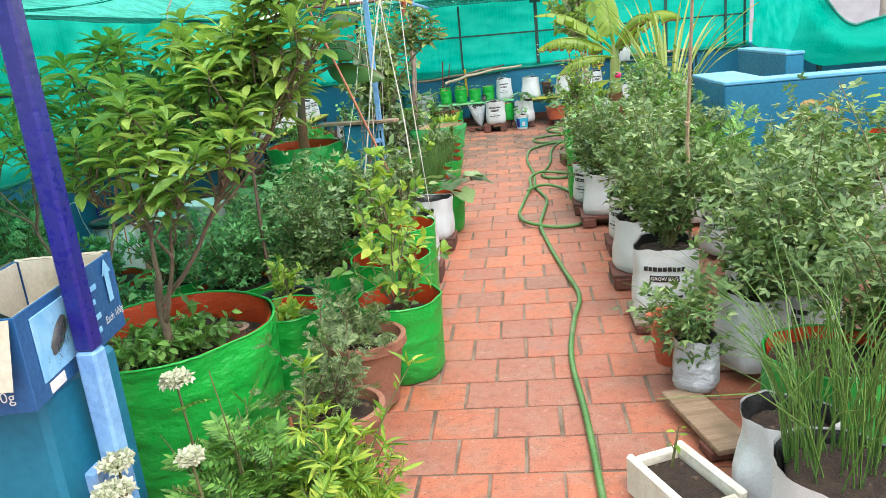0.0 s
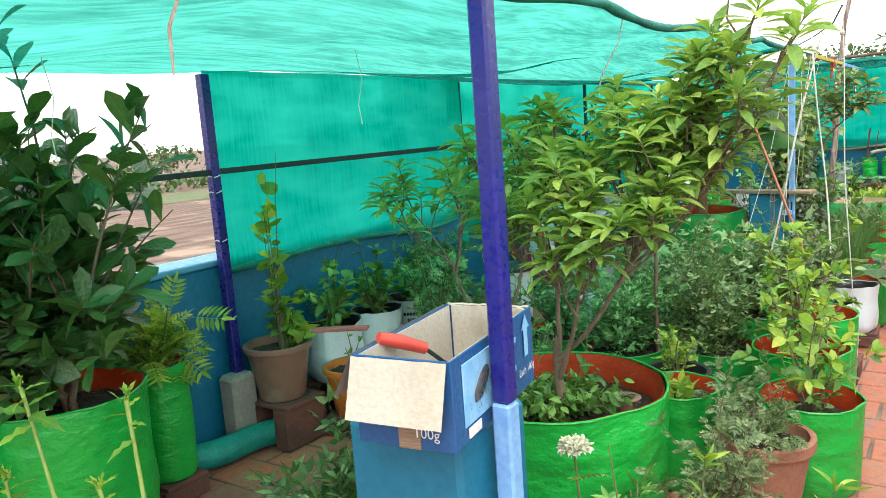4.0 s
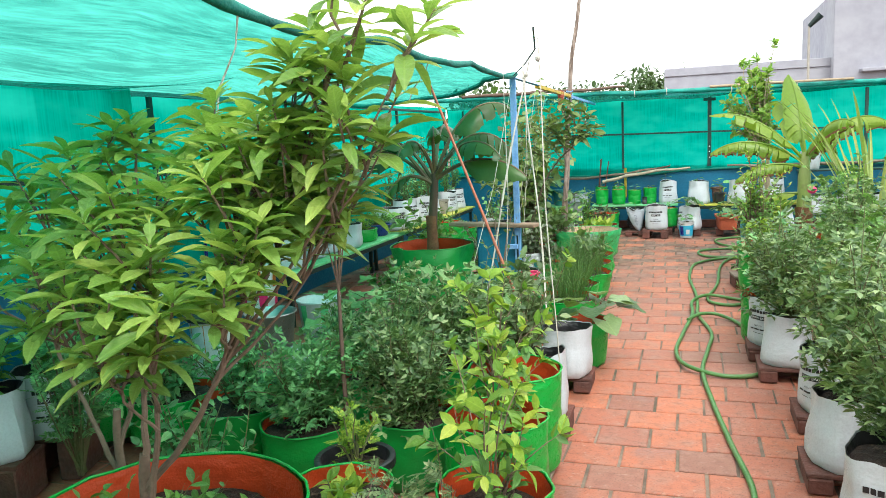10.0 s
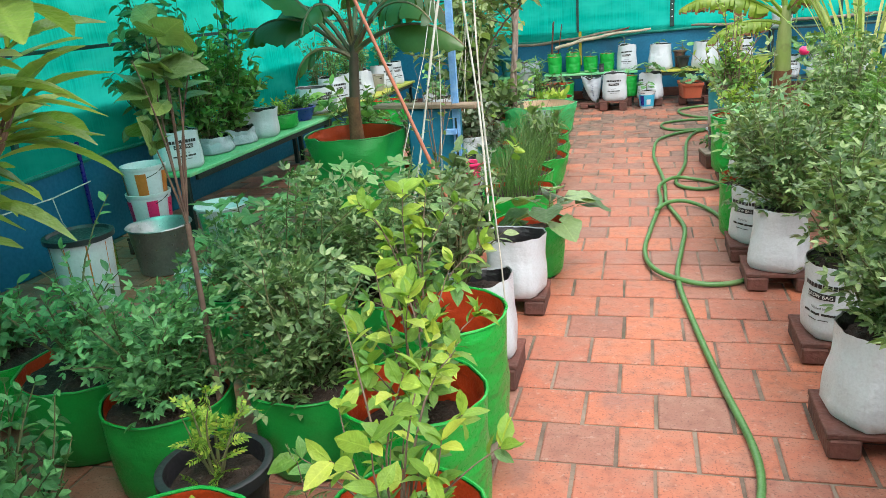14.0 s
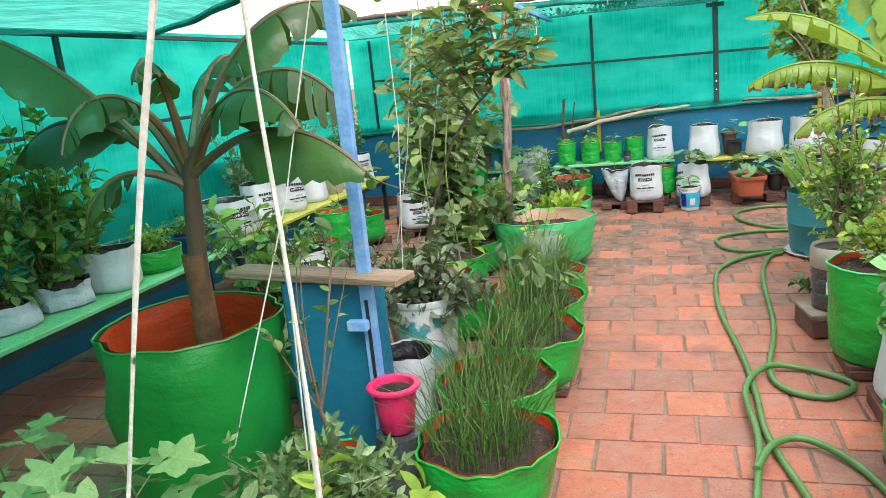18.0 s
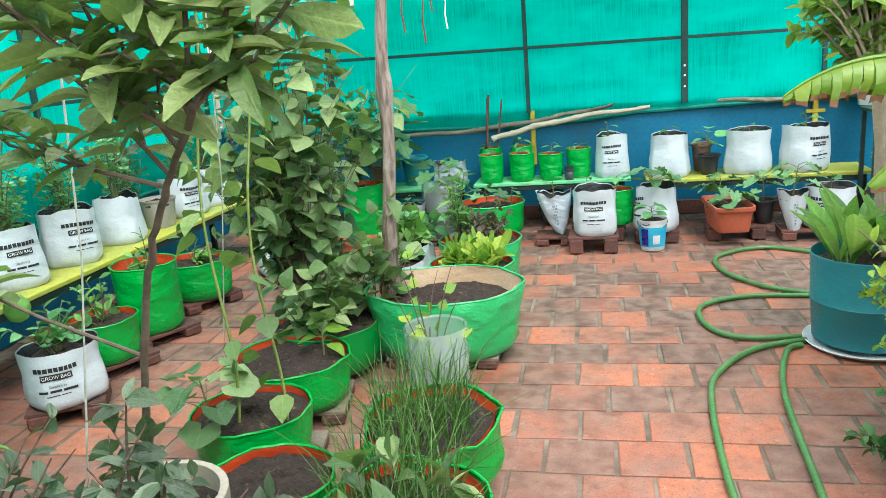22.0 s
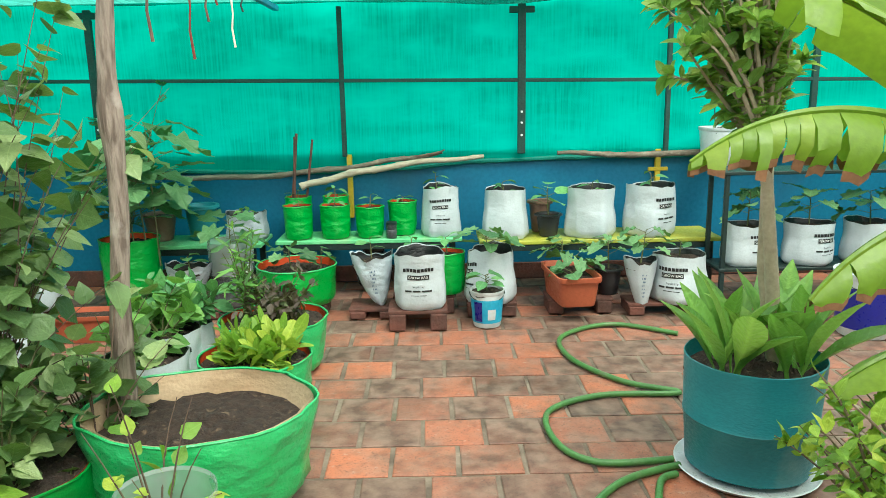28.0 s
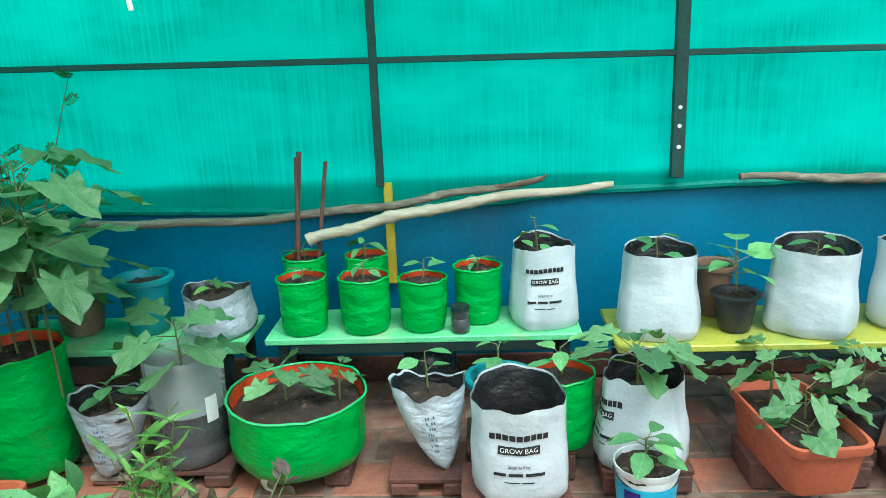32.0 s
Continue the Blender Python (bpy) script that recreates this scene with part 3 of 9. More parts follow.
# ---- mesh builders ----
class Geo:
    """Collects vertices and faces for one mesh."""

    def __init__(self):
        self.v, self.f = [], []

    def add(self, verts, faces, m=None):
        k = len(self.v)
        self.v += [tuple(m @ Vector(p)) for p in verts] if m else [tuple(p) for p in verts]
        self.f += [tuple(i + k for i in q) for q in faces]
        return self

    def box(self, x, y, z, sx, sy, sz, c=0.004, m=None):
        """A box about a centre with chamfered edges."""
        hx, hy, hz = sx / 2, sy / 2, sz / 2
        c = min(c, hx * 0.6, hy * 0.6, hz * 0.6)
        bm = bmesh.new()
        bmesh.ops.create_cube(bm, size=1)
        for v in bm.verts:
            v.co = Vector((v.co.x * sx, v.co.y * sy, v.co.z * sz))
        bmesh.ops.bevel(bm, geom=bm.edges[:], offset=c, segments=1, affect="EDGES")
        bm.verts.index_update()
        t = Matrix.Translation((x, y, z))
        t = t @ m if m else t
        self.add([v.co for v in bm.verts], [[v.index for v in q.verts] for q in bm.faces], t)
        bm.free()
        return self

    def tube(self, pts, radii, n=6, caps=True):
        """A tapered tube through points."""
        pts = [Vector(p) for p in pts]
        if not isinstance(radii, (list, tuple)):
            radii = [radii] * len(pts)
        k = len(self.v)
        ref = Vector((0.31, 0.87, 0.4)).normalized()
        for i, p in enumerate(pts):
            d = (pts[min(i + 1, len(pts) - 1)] - pts[max(i - 1, 0)])
            d = d.normalized() if d.length > 1e-9 else Vector((0, 0, 1))
            a = d.cross(ref)
            if a.length < 0.05:
                a = d.cross(Vector((1, 0, 0)))
            a.normalize()
            b = d.cross(a)
            for j in range(n):
                w = 2 * math.pi * j / n
                self.v.append(tuple(p + (a * math.cos(w) + b * math.sin(w)) * radii[i]))
        for i in range(len(pts) - 1):
            for j in range(n):
                q = k + i * n
                self.f.append((q + j, q + (j + 1) % n, q + n + (j + 1) % n, q + n + j))
        if caps:
            self.f.append(tuple(k + j for j in reversed(range(n))))
            self.f.append(tuple(k + (len(pts) - 1) * n + j for j in range(n)))
        return self

    def lathe(self, prof, n=28, wob=0.0, seed=0.0, sx=1.0, sy=1.0, close_bottom=False, close_top=False, square=0.0):
        """A turned shape from (radius, z) rows; wob folds it like fabric, square flattens it to four sides."""
        k = len(self.v)
        for i, (r, z) in enumerate(prof):
            for j in range(n):
                w = 2 * math.pi * j / n
                u = 1.0
                if wob:
                    u += wob * (noise.noise((2.1 * math.cos(w) + seed, 2.1 * math.sin(w), z * 7)) * 1.2 + 0.5 * noise.noise((6 * math.cos(w), 6 * math.sin(w) + seed, z * 16)))
                if square:
                    u *= 1 + square * (1 / max(abs(math.cos(w)), abs(math.sin(w))) - 1)
                dz = wob * 0.12 * noise.noise((3 * math.cos(w) - seed, 3 * math.sin(w), 4.0)) if wob and z > 0.02 else 0
                self.v.append((r * u * sx * math.cos(w), r * u * sy * math.sin(w), z + dz))
        for i in range(len(prof) - 1):
            for j in range(n):
                q = k + i * n
                self.f.append((q + j, q + (j + 1) % n, q + n + (j + 1) % n, q + n + j))
        if close_bottom:
            self.f.append(tuple(k + j for j in reversed(range(n))))
        if close_top:
            self.f.append(tuple(k + (len(prof) - 1) * n + j for j in range(n)))
        return self

    def sheet(self, fn, nu, nv, thick=0.0):
        """A grid surface from fn(u, v); thick gives it a second skin."""
        k = len(self.v)
        rows = [[Vector(fn(i / nu, j / nv)) for j in range(nv + 1)] for i in range(nu + 1)]
        for r in rows:
            self.v += [tuple(p) for p in r]
        at = lambda i, j: k + i * (nv + 1) + j
        for i in range(nu):
            for j in range(nv):
                self.f.append((at(i, j), at(i + 1, j), at(i + 1, j + 1), at(i, j + 1)))
        return self


def spline(pts, n=8):
    out = []
    pts = [Vector(p) for p in pts]
    for i in range(len(pts) - 1):
        a, b, c, d = pts[max(0, i - 1)], pts[i], pts[i + 1], pts[min(len(pts) - 1, i + 2)]
        for k in range(n):
            s = k / n
            out.append(0.5 * ((2 * b) + (c - a) * s + (2 * a - 5 * b + 4 * c - d) * s * s + (3 * b - a - 3 * c + d) * s ** 3))
    out.append(pts[-1])
    return out


def knotty(pts, radii, step=0.16):
    """A dry cane: slightly crooked, ringed at its nodes."""
    line, rad = spline([Vector(p) for p in pts], 14), []
    run = 0.0
    for i, p in enumerate(line):
        run += (p - line[i - 1]).length if i else 0
        s = i / (len(line) - 1) * (len(radii) - 1)
        k = min(int(s), len(radii) - 2)
        rad.append((radii[k] + (radii[k + 1] - radii[k]) * (s - k)) * (1.22 if run % step < 0.02 else 1))
    line = [p + Vector((0, 0.004 * math.sin(i * 0.5), 0.005 * math.sin(i * 0.37))) for i, p in enumerate(line)]
    return Geo().tube(line, rad, 9)


def mesh_from(name, g, mat, smooth=True):
    me = bpy.data.meshes.new(name)
    me.from_pydata(g.v, [], g.f)
    me.materials.append(mat)
    if smooth:
        me.shade_smooth()
        if hasattr(me, "set_sharp_from_angle"):
            me.set_sharp_from_angle(angle=radians(50))
    me.update()
    return me


def part(name, g, mat, parent=None, label="", smooth=True):
    ob = new(name, mesh_from(name, g, mat, smooth))
    ob.parent = parent
    return tagged(ob, label)


def thing(name, label, category, x, y, z=0.0, rz=0.0, group="", kind=""):
    ob = new(name)
    ob.empty_display_size = 0.05
    ob.matrix_basis = pose(x, y, z, 0, 0, rz)
    return tagged(ob, label, category, group, kind)


def whole(name, g, mat, label, category, kind="", group="", smooth=True):
    return tagged(part(name, g, mat, None, "", smooth), label, category, group, kind)


def text_geo(body, size):
    """The built-in font as a flat mesh centred on its origin, in x and z."""
    cu = bpy.data.curves.new("text", "FONT")
    cu.body, cu.size, cu.align_x, cu.align_y = body, size, "CENTER", "CENTER"
    cu.resolution_u = 3
    ob = bpy.data.objects.new("text", cu)
    me = ob.to_mesh()
    g = Geo().add([(v.co.x, 0, v.co.y) for v in me.vertices], [tuple(p.vertices) for p in me.polygons])
    ob.to_mesh_clear()
    bpy.data.objects.remove(ob)
    bpy.data.curves.remove(cu)
    return g


GLYPHS = {k: text_geo(k, 1.0) for k in ("GROW BAG", "Supplied by")}


# ---- foliage ----
def blade_shape(widths, fold=0.12, droop=0.25, curl=0.0):
    """One leaf of unit length along x: rows of left edge, rib and right edge."""
    v, f, n = [], [], len(widths)
    for i, w in enumerate(widths):
        s = i / (n - 1)
        z = -droop * s * s
        v += [(s, w / 2, z + fold * w), (s, 0, z), (s, -w / 2, z + fold * w)]
        if i:
            q = 3 * (i - 1)
            f += [(q, q + 3, q + 4, q + 1), (q + 1, q + 4, q + 5, q + 2)]
    return np.array(v), f


def pinnate(pairs, width, size, droop=0.3):
    """A leaf made of folded leaflets along a stalk."""
    w = width / 2
    base = np.array([(0, 0, 0), (0.32, w, 0.1 * w), (0.68, 0.75 * w, -0.06), (1, 0, -0.2), (0.68, -0.75 * w, -0.06), (0.32, -w, 0.1 * w)])
    bf = [(0, 3, 2, 1), (0, 5, 4, 3)]
    v, f = [], []

    def put(x, z, ang, s):
        k = len(v)
        c, sn = math.cos(ang), math.sin(ang)
        for p in base:
            v.append((x + s * (p[0] * c - p[1] * sn), s * (p[0] * sn + p[1] * c), z + s * p[2]))
        f.extend(tuple(i + k for i in q) for q in bf)
    for i in range(pairs):
        s = 0.18 + 0.62 * i / max(1, pairs - 1)
        z = -droop * s * s
        for sg in (1, -1):
            put(s, z, sg * radians(62), size * (0.8 + 0.35 * math.sin(math.pi * s)))
    put(0.78, -droop * 0.6, 0, size * 1.15)
    k = len(v)
    v.extend([(0, 0.008, 0), (0, -0.008, 0), (0.85, -0.006, -droop * 0.7), (0.85, 0.006, -droop * 0.7)])
    f.append((k, k + 1, k + 2, k + 3))
    return np.array(v), f


ARCH = blade_shape((0.05, 0.11, 0.20, 0.29, 0.33, 0.25, 0.03), 0.22, 0.42)
UPRIGHT = blade_shape((0.06, 0.20, 0.36, 0.45, 0.42, 0.06), 0.15, 0.22)
OVAL = blade_shape((0.06, 0.44, 0.56, 0.42, 0.04), 0.15, 0.25)
HEART = blade_shape((0.35, 0.92, 0.86, 0.5, 0.04), 0.06, 0.35)
BROAD = blade_shape((0.15, 0.62, 0.44, 0.66, 0.46, 0.42, 0.04), 0.1, 0.4)
NARROW = blade_shape((0.05, 0.17, 0.2, 0.14, 0.01), 0.2, 0.3)


def lobed_leaf(lobes, depth, width, droop=0.3, wave=0.05):
    """A broad leaf with rounded lobes about its rim, its blade waved between the veins."""
    n = lobes * 4
    v, f = [(0.42, 0, 0.0)], []
    for i in range(n + 1):
        a = -math.pi * 0.93 + 2 * math.pi * 0.93 * i / n
        q = 0.5 + 0.5 * math.cos(2 * math.pi * lobes * i / n + math.pi)
        r = (0.56 - 0.10 * abs(a) / math.pi) * (1 - depth * (1 - q))
        x, y = 0.42 + r * math.cos(a), width * r * math.sin(a)
        v.append((x, y, -droop * x * x + 0.18 * abs(y) + wave * (q - 0.5)))
    for i in range(1, n + 1):
        f.append((0, i, i + 1))
    return np.array(v), f


TOMATO = pinnate(2, 0.46, 0.44, 0.6)
FERN = pinnate(6, 0.3, 0.34)
CURRY = pinnate(5, 0.42, 0.32)
GOURD = lobed_leaf(5, 0.16, 1.05)
OKRA = lobed_leaf(5, 0.42, 1.0)
BRINJAL = lobed_leaf(7, 0.24, 0.70, 0.35, 0.08)
SALAD = blade_shape((0.10, 0.16, 0.26, 0.36, 0.38, 0.30, 0.12), 0.12, 0.22)


def foliage_mesh(name, shape, pos, ways, sizes, mat, rng, roll=0.5, up=(0, 0, 1)):
    """Many leaves in one mesh: shape placed at pos, pointing along ways."""
    tv, tf = shape
    n, k = len(pos), len(tv)
    ways = ways / np.maximum(np.linalg.norm(ways, axis=1, keepdims=True), 1e-9)
    upv = np.array(up) + rng.normal(0, roll, (n, 3))
    side = np.cross(upv, ways)
    side /= np.maximum(np.linalg.norm(side, axis=1, keepdims=True), 1e-9)
    nor = np.cross(ways, side)
    wid = rng.uniform(0.8, 1.15, (n, 1, 1))
    co = pos[:, None] + sizes[:, None, None] * (tv[None, :, :1] * ways[:, None] + wid * tv[None, :, 1:2] * side[:, None] + tv[None, :, 2:] * nor[:, None] * rng.uniform(0.4, 1.5, (n, 1, 1)))
    loops = np.concatenate([np.array(q) for q in tf])
    lens = np.array([len(q) for q in tf])
    all_loops = (loops[None] + (np.arange(n) * k)[:, None]).ravel()
    all_lens = np.tile(lens, n)
    me = bpy.data.meshes.new(name)
    me.vertices.add(n * k)
    me.vertices.foreach_set("co", co.astype(np.float32).ravel())
    me.loops.add(len(all_loops))
    me.loops.foreach_set("vertex_index", all_loops.astype(np.int32))
    me.polygons.add(len(all_lens))
    starts = np.concatenate([[0], np.cumsum(all_lens)[:-1]])
    me.polygons.foreach_set("loop_start", starts.astype(np.int32))
    uv = me.uv_layers.new(name="leaf")
    flat = np.asarray(tv, float)[:, :2] + np.array([0.0, 10.0])
    uv.data.foreach_set("uv", np.tile(flat[loops], (n, 1)).astype(np.float32).ravel())
    me.materials.append(mat)
    me.update(calc_edges=True)
    me.shade_smooth()
    return me


def leaves(parent, name, shape, pos, ways, sizes, mat, rng, roll=0.5):
    if len(pos) <= 16 and np.mean(sizes) > 0.055:
        for p, w, s in zip(pos, ways, sizes):
            ob = new("leaf", foliage_mesh("leaf", shape, np.array([p], float), np.array([w], float), np.array([s], float), mat, rng, roll))
            ob.parent = parent
        return ob
    ob = new(name, foliage_mesh(name, shape, np.asarray(pos, float), np.asarray(ways, float), np.asarray(sizes, float), mat, rng, roll))
    ob.parent = parent
    return ob


def bush(name, label, category, x, y, z, h, r, shape, mat, size, branches=26, per=14, seed=1, low=0.25, trunk=0.0, stem=None,
         thick=0.005, lean=(0, 0), whorl=0.0, droop=0.0, group="", start=0.3, stems=1, young=None, young_from=0.6):
    """A shrub or small tree: stems fork from the base into an uneven crown, leaves along and at the ends of the twigs."""
    rng = np.random.default_rng(seed)
    t = thing(name, label, category, x, y, z, group=group)
    stem = stem or STEM
    d = rng.normal(size=(branches, 3))
    d /= np.linalg.norm(d, axis=1, keepdims=True)
    rad = rng.uniform(0.25, 1.0, branches) ** 0.55 * rng.uniform(0.82, 1.15, branches)
    rad *= np.array([1 + 0.65 * noise.noise((q[0] * 1.6 + seed * 0.73, q[1] * 1.6, q[2] * 1.6)) for q in d])
    cz, rz = h * (1 + low) / 2, h * (1 - low) / 2
    tall = rng.random(branches) < 0.14
    d[tall, 2] = np.abs(d[tall, 2]) + 0.5
    rad[tall] *= 1.12
    ends = d * rad[:, None] * np.array([r, r, rz]) + np.array([lean[0], lean[1], cz])
    g = Geo()
    pos, way, siz = [], [], []
    roots = []
    for i in range(stems):
        a = 2 * math.pi * i / stems + seed
        q = r * 0.22 * (stems > 1)
        top = Vector((lean[0] * 0.4 + q * math.cos(a), lean[1] * 0.4 + q * math.sin(a), trunk))
        base = Vector((0.015 * math.cos(a), 0.015 * math.sin(a), -0.03)) * (1 if stems > 1 else 0.2)
        if trunk > 0.02:
            mid = (base + top) / 2 + Vector(rng.normal(0, 0.02, 3))
            g.tube([base, mid, top], [thick * 2.6, thick * 2.2, thick * 1.8], 8)
        else:
            top = base
        roots.append(np.array(top))
    for i in range(branches):
        e = ends[i]
        b = roots[i % stems] + rng.normal(0, 0.008, 3) * (trunk < 0.02)
        c = b + (e - b) * np.array([0.35, 0.35, 0.62]) + rng.normal(0, 0.03 * r / 0.2, 3)
        ss = np.linspace(0, 1, 6)
        pts = [(1 - s) ** 2 * b + 2 * s * (1 - s) * c + s * s * e for s in ss]
        part("branch" if trunk > 0.02 else "stem", Geo().tube(pts, [thick * (1 - 0.72 * s) for s in ss], 5, False), stem, t)
        m = max(3, int(per * rng.uniform(0.7, 1.3)))
        for j in range(m):
            tip = rng.random() < whorl
            s = 1.0 - abs(rng.normal(0, 0.035)) if tip else rng.uniform(start, 1)
            p = (1 - s) ** 2 * b + 2 * s * (1 - s) * c + s * s * e
            tan = 2 * (1 - s) * (c - b) + 2 * s * (e - c)
            tan = tan / (np.linalg.norm(tan) + 1e-9)
            out = rng.normal(size=3)
            out -= tan * (out @ tan)
            out /= np.linalg.norm(out) + 1e-9
            pos.append(p)
            way.append(tan * rng.uniform(0.25, 0.8) + out * 0.9 + np.array([0, 0, 0.12 - droop]))
            siz.append(size * rng.uniform(0.55, 1.15))
    if g.v:
        part("trunk", g, stem, t)
    if young:
        top = [q[2] > h * (young_from + rng.normal(0, 0.14)) for q in pos]
        pick = lambda seq, flag: [q for q, f in zip(seq, top) if f == flag]
        leaves(t, "young_foliage", shape, pick(pos, True), pick(way, True), pick(siz, True), young, rng)
        pos, way, siz = pick(pos, False), pick(way, False), pick(siz, False)
    leaves(t, "foliage", shape, pos, way, siz, mat, rng)
    return t


def shoot_tree(name, label, category, x, y, z, trunk, stems, limbs, mat, size, seed, group=""):
    """A fruit tree of forked limbs that end in upright shoots, each ringed with long arching leaves. stems: the heads of the bare stems; limbs: (dx, dy, height, shoots)."""
    rng = np.random.default_rng(seed)
    t = thing(name, label, category, x, y, z, group=group)
    pos, way, siz = [], [], []
    curve = lambda k, c, e, u: (1 - u) ** 2 * k + 2 * u * (1 - u) * c + u * u * e
    fork = np.array([0.02, 0.0, trunk])

    def rosette(o, tip, n, grow):
        """A twig with its leaves crowded towards the tip."""
        mid = (o + tip) / 2 + rng.normal(0, 0.008, 3)
        part("twig", Geo().tube([o, mid, tip], [0.0036, 0.003, 0.002], 5, False), BARK, t)
        ln, a = np.linalg.norm(tip - o), rng.uniform(0, 6.28)
        for q in range(n):
            u = 1 - (0.05 + 0.55 * min(1, 0.10 / ln)) * (q / n) ** 1.4
            w = q * 2.39996 + a
            pos.append(curve(o, mid, tip, u))
            way.append(np.array([math.cos(w), math.sin(w), 1.5 - 1.6 * (q / n) ** 0.7 + rng.normal(0, 0.16)]))
            siz.append(size * grow * rng.uniform(0.72, 1.12) * (0.6 if q < 2 else 1))

    part("trunk", Geo().tube([fork * u + np.array([0.008 * math.sin(6 * u), 0, -0.03 * (1 - u)]) for u in np.linspace(0, 1, 7)], [0.019, 0.017, 0.0155, 0.015, 0.0145, 0.0135, 0.012], 8), BARK, t)
    heads = []
    for i, (hx, hy, hz) in enumerate(stems):
        e = np.array([hx, hy, hz])
        k = fork * (0.45 + 0.25 * i)
        c = k + (e - k) * np.array([0.6, 0.6, 0.45])
        part("stem", Geo().tube([curve(k, c, e, u) + rng.normal(0, 0.003, 3) for u in np.linspace(0, 1, 8)], [0.0095 - 0.004 * u for u in np.linspace(0, 1, 8)], 7), BARK, t)
        heads.append((k, c, e))
    for i, (dx, dy, top, shoots) in enumerate(limbs):
        e = np.array([dx, dy, top])
        hk, hc, he = min(heads, key=lambda q: (q[2][0] - dx) ** 2 + (q[2][1] - dy) ** 2)
        k = curve(hk, hc, he, 1.0 - 0.07 * (i % 4))
        c = k + (e - k) * np.array([0.55, 0.55, 0.42])
        us = np.linspace(0, 1, 9)
        part("limb", Geo().tube([curve(k, c, e, u) + rng.normal(0, 0.004, 3) for u in us], [0.0046 - 0.0029 * u for u in us], 6), BARK, t)
        rosette(curve(k, c, e, 0.86), e, 15, 1.0)
        for j in range(shoots):
            o = curve(k, c, e, 1.0 - (0.10 + 0.52 * (j + rng.random()) / shoots) * (1.0 if top > 0.9 else 0.9))
            w, lean = rng.uniform(0, 6.28), rng.uniform(0.25, 0.8)
            d = np.array([math.cos(w) * lean, math.sin(w) * lean, 1.0])
            rosette(o, o + d / np.linalg.norm(d) * rng.uniform(0.10, 0.22), int(rng.integers(9, 14)), 0.95)
    leaves(t, "foliage", ARCH, pos, way, siz, mat, rng, 0.2)
    return t


def blades(name, label, category, x, y, z, h, rx, ry, n, mat, seed=1, width=0.006, bend=0.25, rz=0.0, group=""):
    """Upright tubular leaves such as onions: each a thin bent strip with a rib."""
    rng = np.random.default_rng(seed)
    t = thing(name, label, category, x, y, z, rz, group)
    g = Geo()
    for i in range(n):
        a, q = rng.uniform(0, 2 * math.pi), math.sqrt(rng.random())
        b = Vector((rx * q * math.cos(a), ry * q * math.sin(a), 0))
        hh = h * rng.uniform(0.55, 1.1)
        w = Vector((rng.normal(0, bend) + 0.25 * q * math.cos(a), rng.normal(0, bend) + 0.25 * q * math.sin(a), 0)) * hh
        kink = rng.random() < 0.12
        pts = [b, b + w * 0.12 + Vector((0, 0, hh * 0.4)), b + w * 0.42 + Vector((0, 0, hh * 0.75)), b + w * 0.9 + Vector((0, 0, hh * (0.55 if kink else 0.97)))]
        g.tube(pts, [width, width * 0.95, width * 0.75, width * 0.2], 4, False)
    tagged(part("clump", g, mat, t), kind="stuff")
    return t


def seedling(name, label, category, x, y, z, h, n, shape, mat, size, seed=1, spread=0.5):
    """A young plant: one stalk and a few large leaves on stalks."""
    rng = np.random.default_rng(seed)
    t = thing(name, label, category, x, y, z)
    g = Geo()
    lean = rng.normal(0, 0.08, 2) * h
    axis = lambda s: np.array([lean[0] * s, lean[1] * s, h * s])
    g.tube([axis(-0.15), axis(0.5), axis(1)], [0.005, 0.004, 0.002], 6)
    pos, way, siz = [], [], []
    for i in range(n):
        s = 0.35 + 0.65 * (i + 1) / n
        a = i * 2.4 + seed + rng.normal(0, 0.3)
        up = 0.25 + 0.8 * s * rng.uniform(0.4, 1)
        q = size * spread * rng.uniform(0.5, 1.1) * (1.2 - 0.6 * s)
        d = np.array([math.cos(a), math.sin(a), up * 0.6])
        p = axis(s) + d * q
        g.tube([axis(s), axis(s) + d * q * 0.55, p], [0.0025, 0.002, 0.0015], 4, False)
        pos.append(p)
        way.append(np.array([math.cos(a), math.sin(a), rng.uniform(-0.25, 0.35)]))
        siz.append(size * rng.uniform(0.75, 1.15) * (1 - 0.25 * (i == n - 1)))
    part("stalk", g, STEM, t)
    leaves(t, "foliage", shape, pos, way, siz, mat, rng, 0.25)
    return t


# ---- containers ----
def soil_disc(parent, r, z, seed, sx=1.0, sy=1.0, square=0.0):
    g = Geo()
    rings, turns = (24, 72) if r > 0.15 else (10, 30)
    prof = [(r * 1.0, z - 0.012)] + [(r * (0.97 - 0.963 * i / (rings - 1)), z + 0.0144 * i / (rings - 1)) for i in range(rings)]
    g.lathe(prof, turns, 0.07, seed, sx, sy, close_top=True, square=square)
    lump = min(0.015, r * 0.075)
    clod = lambda a, b: noise.noise((a * 24 + seed, b * 24, 1.0)) + 0.8 * abs(noise.noise((a * 62, b * 62 + seed, 3.0))) + 0.5 * noise.noise((a * 120, b * 120, seed))
    g.v = [(a, b, c + lump * clod(a, b) * (math.hypot(a, b) < r * 0.93)) for a, b, c in g.v]
    return part("soil", g, SOIL, parent)


def bag_body(r, h, flare, lip=0.0):
    return [(r * 0.55, 0.0), (r * 0.9, 0.004), (r * 0.97, 0.03), (r * 0.985, h * 0.2), (r * (1 + flare * 0.35), h * 0.4), (r * (1 + flare * 0.3), h * 0.6),
            (r * (1 + flare * 0.8), h * 0.8), (r * (1 + flare), h * 0.93), (r * (1 + flare * 1.0 + lip), h)]


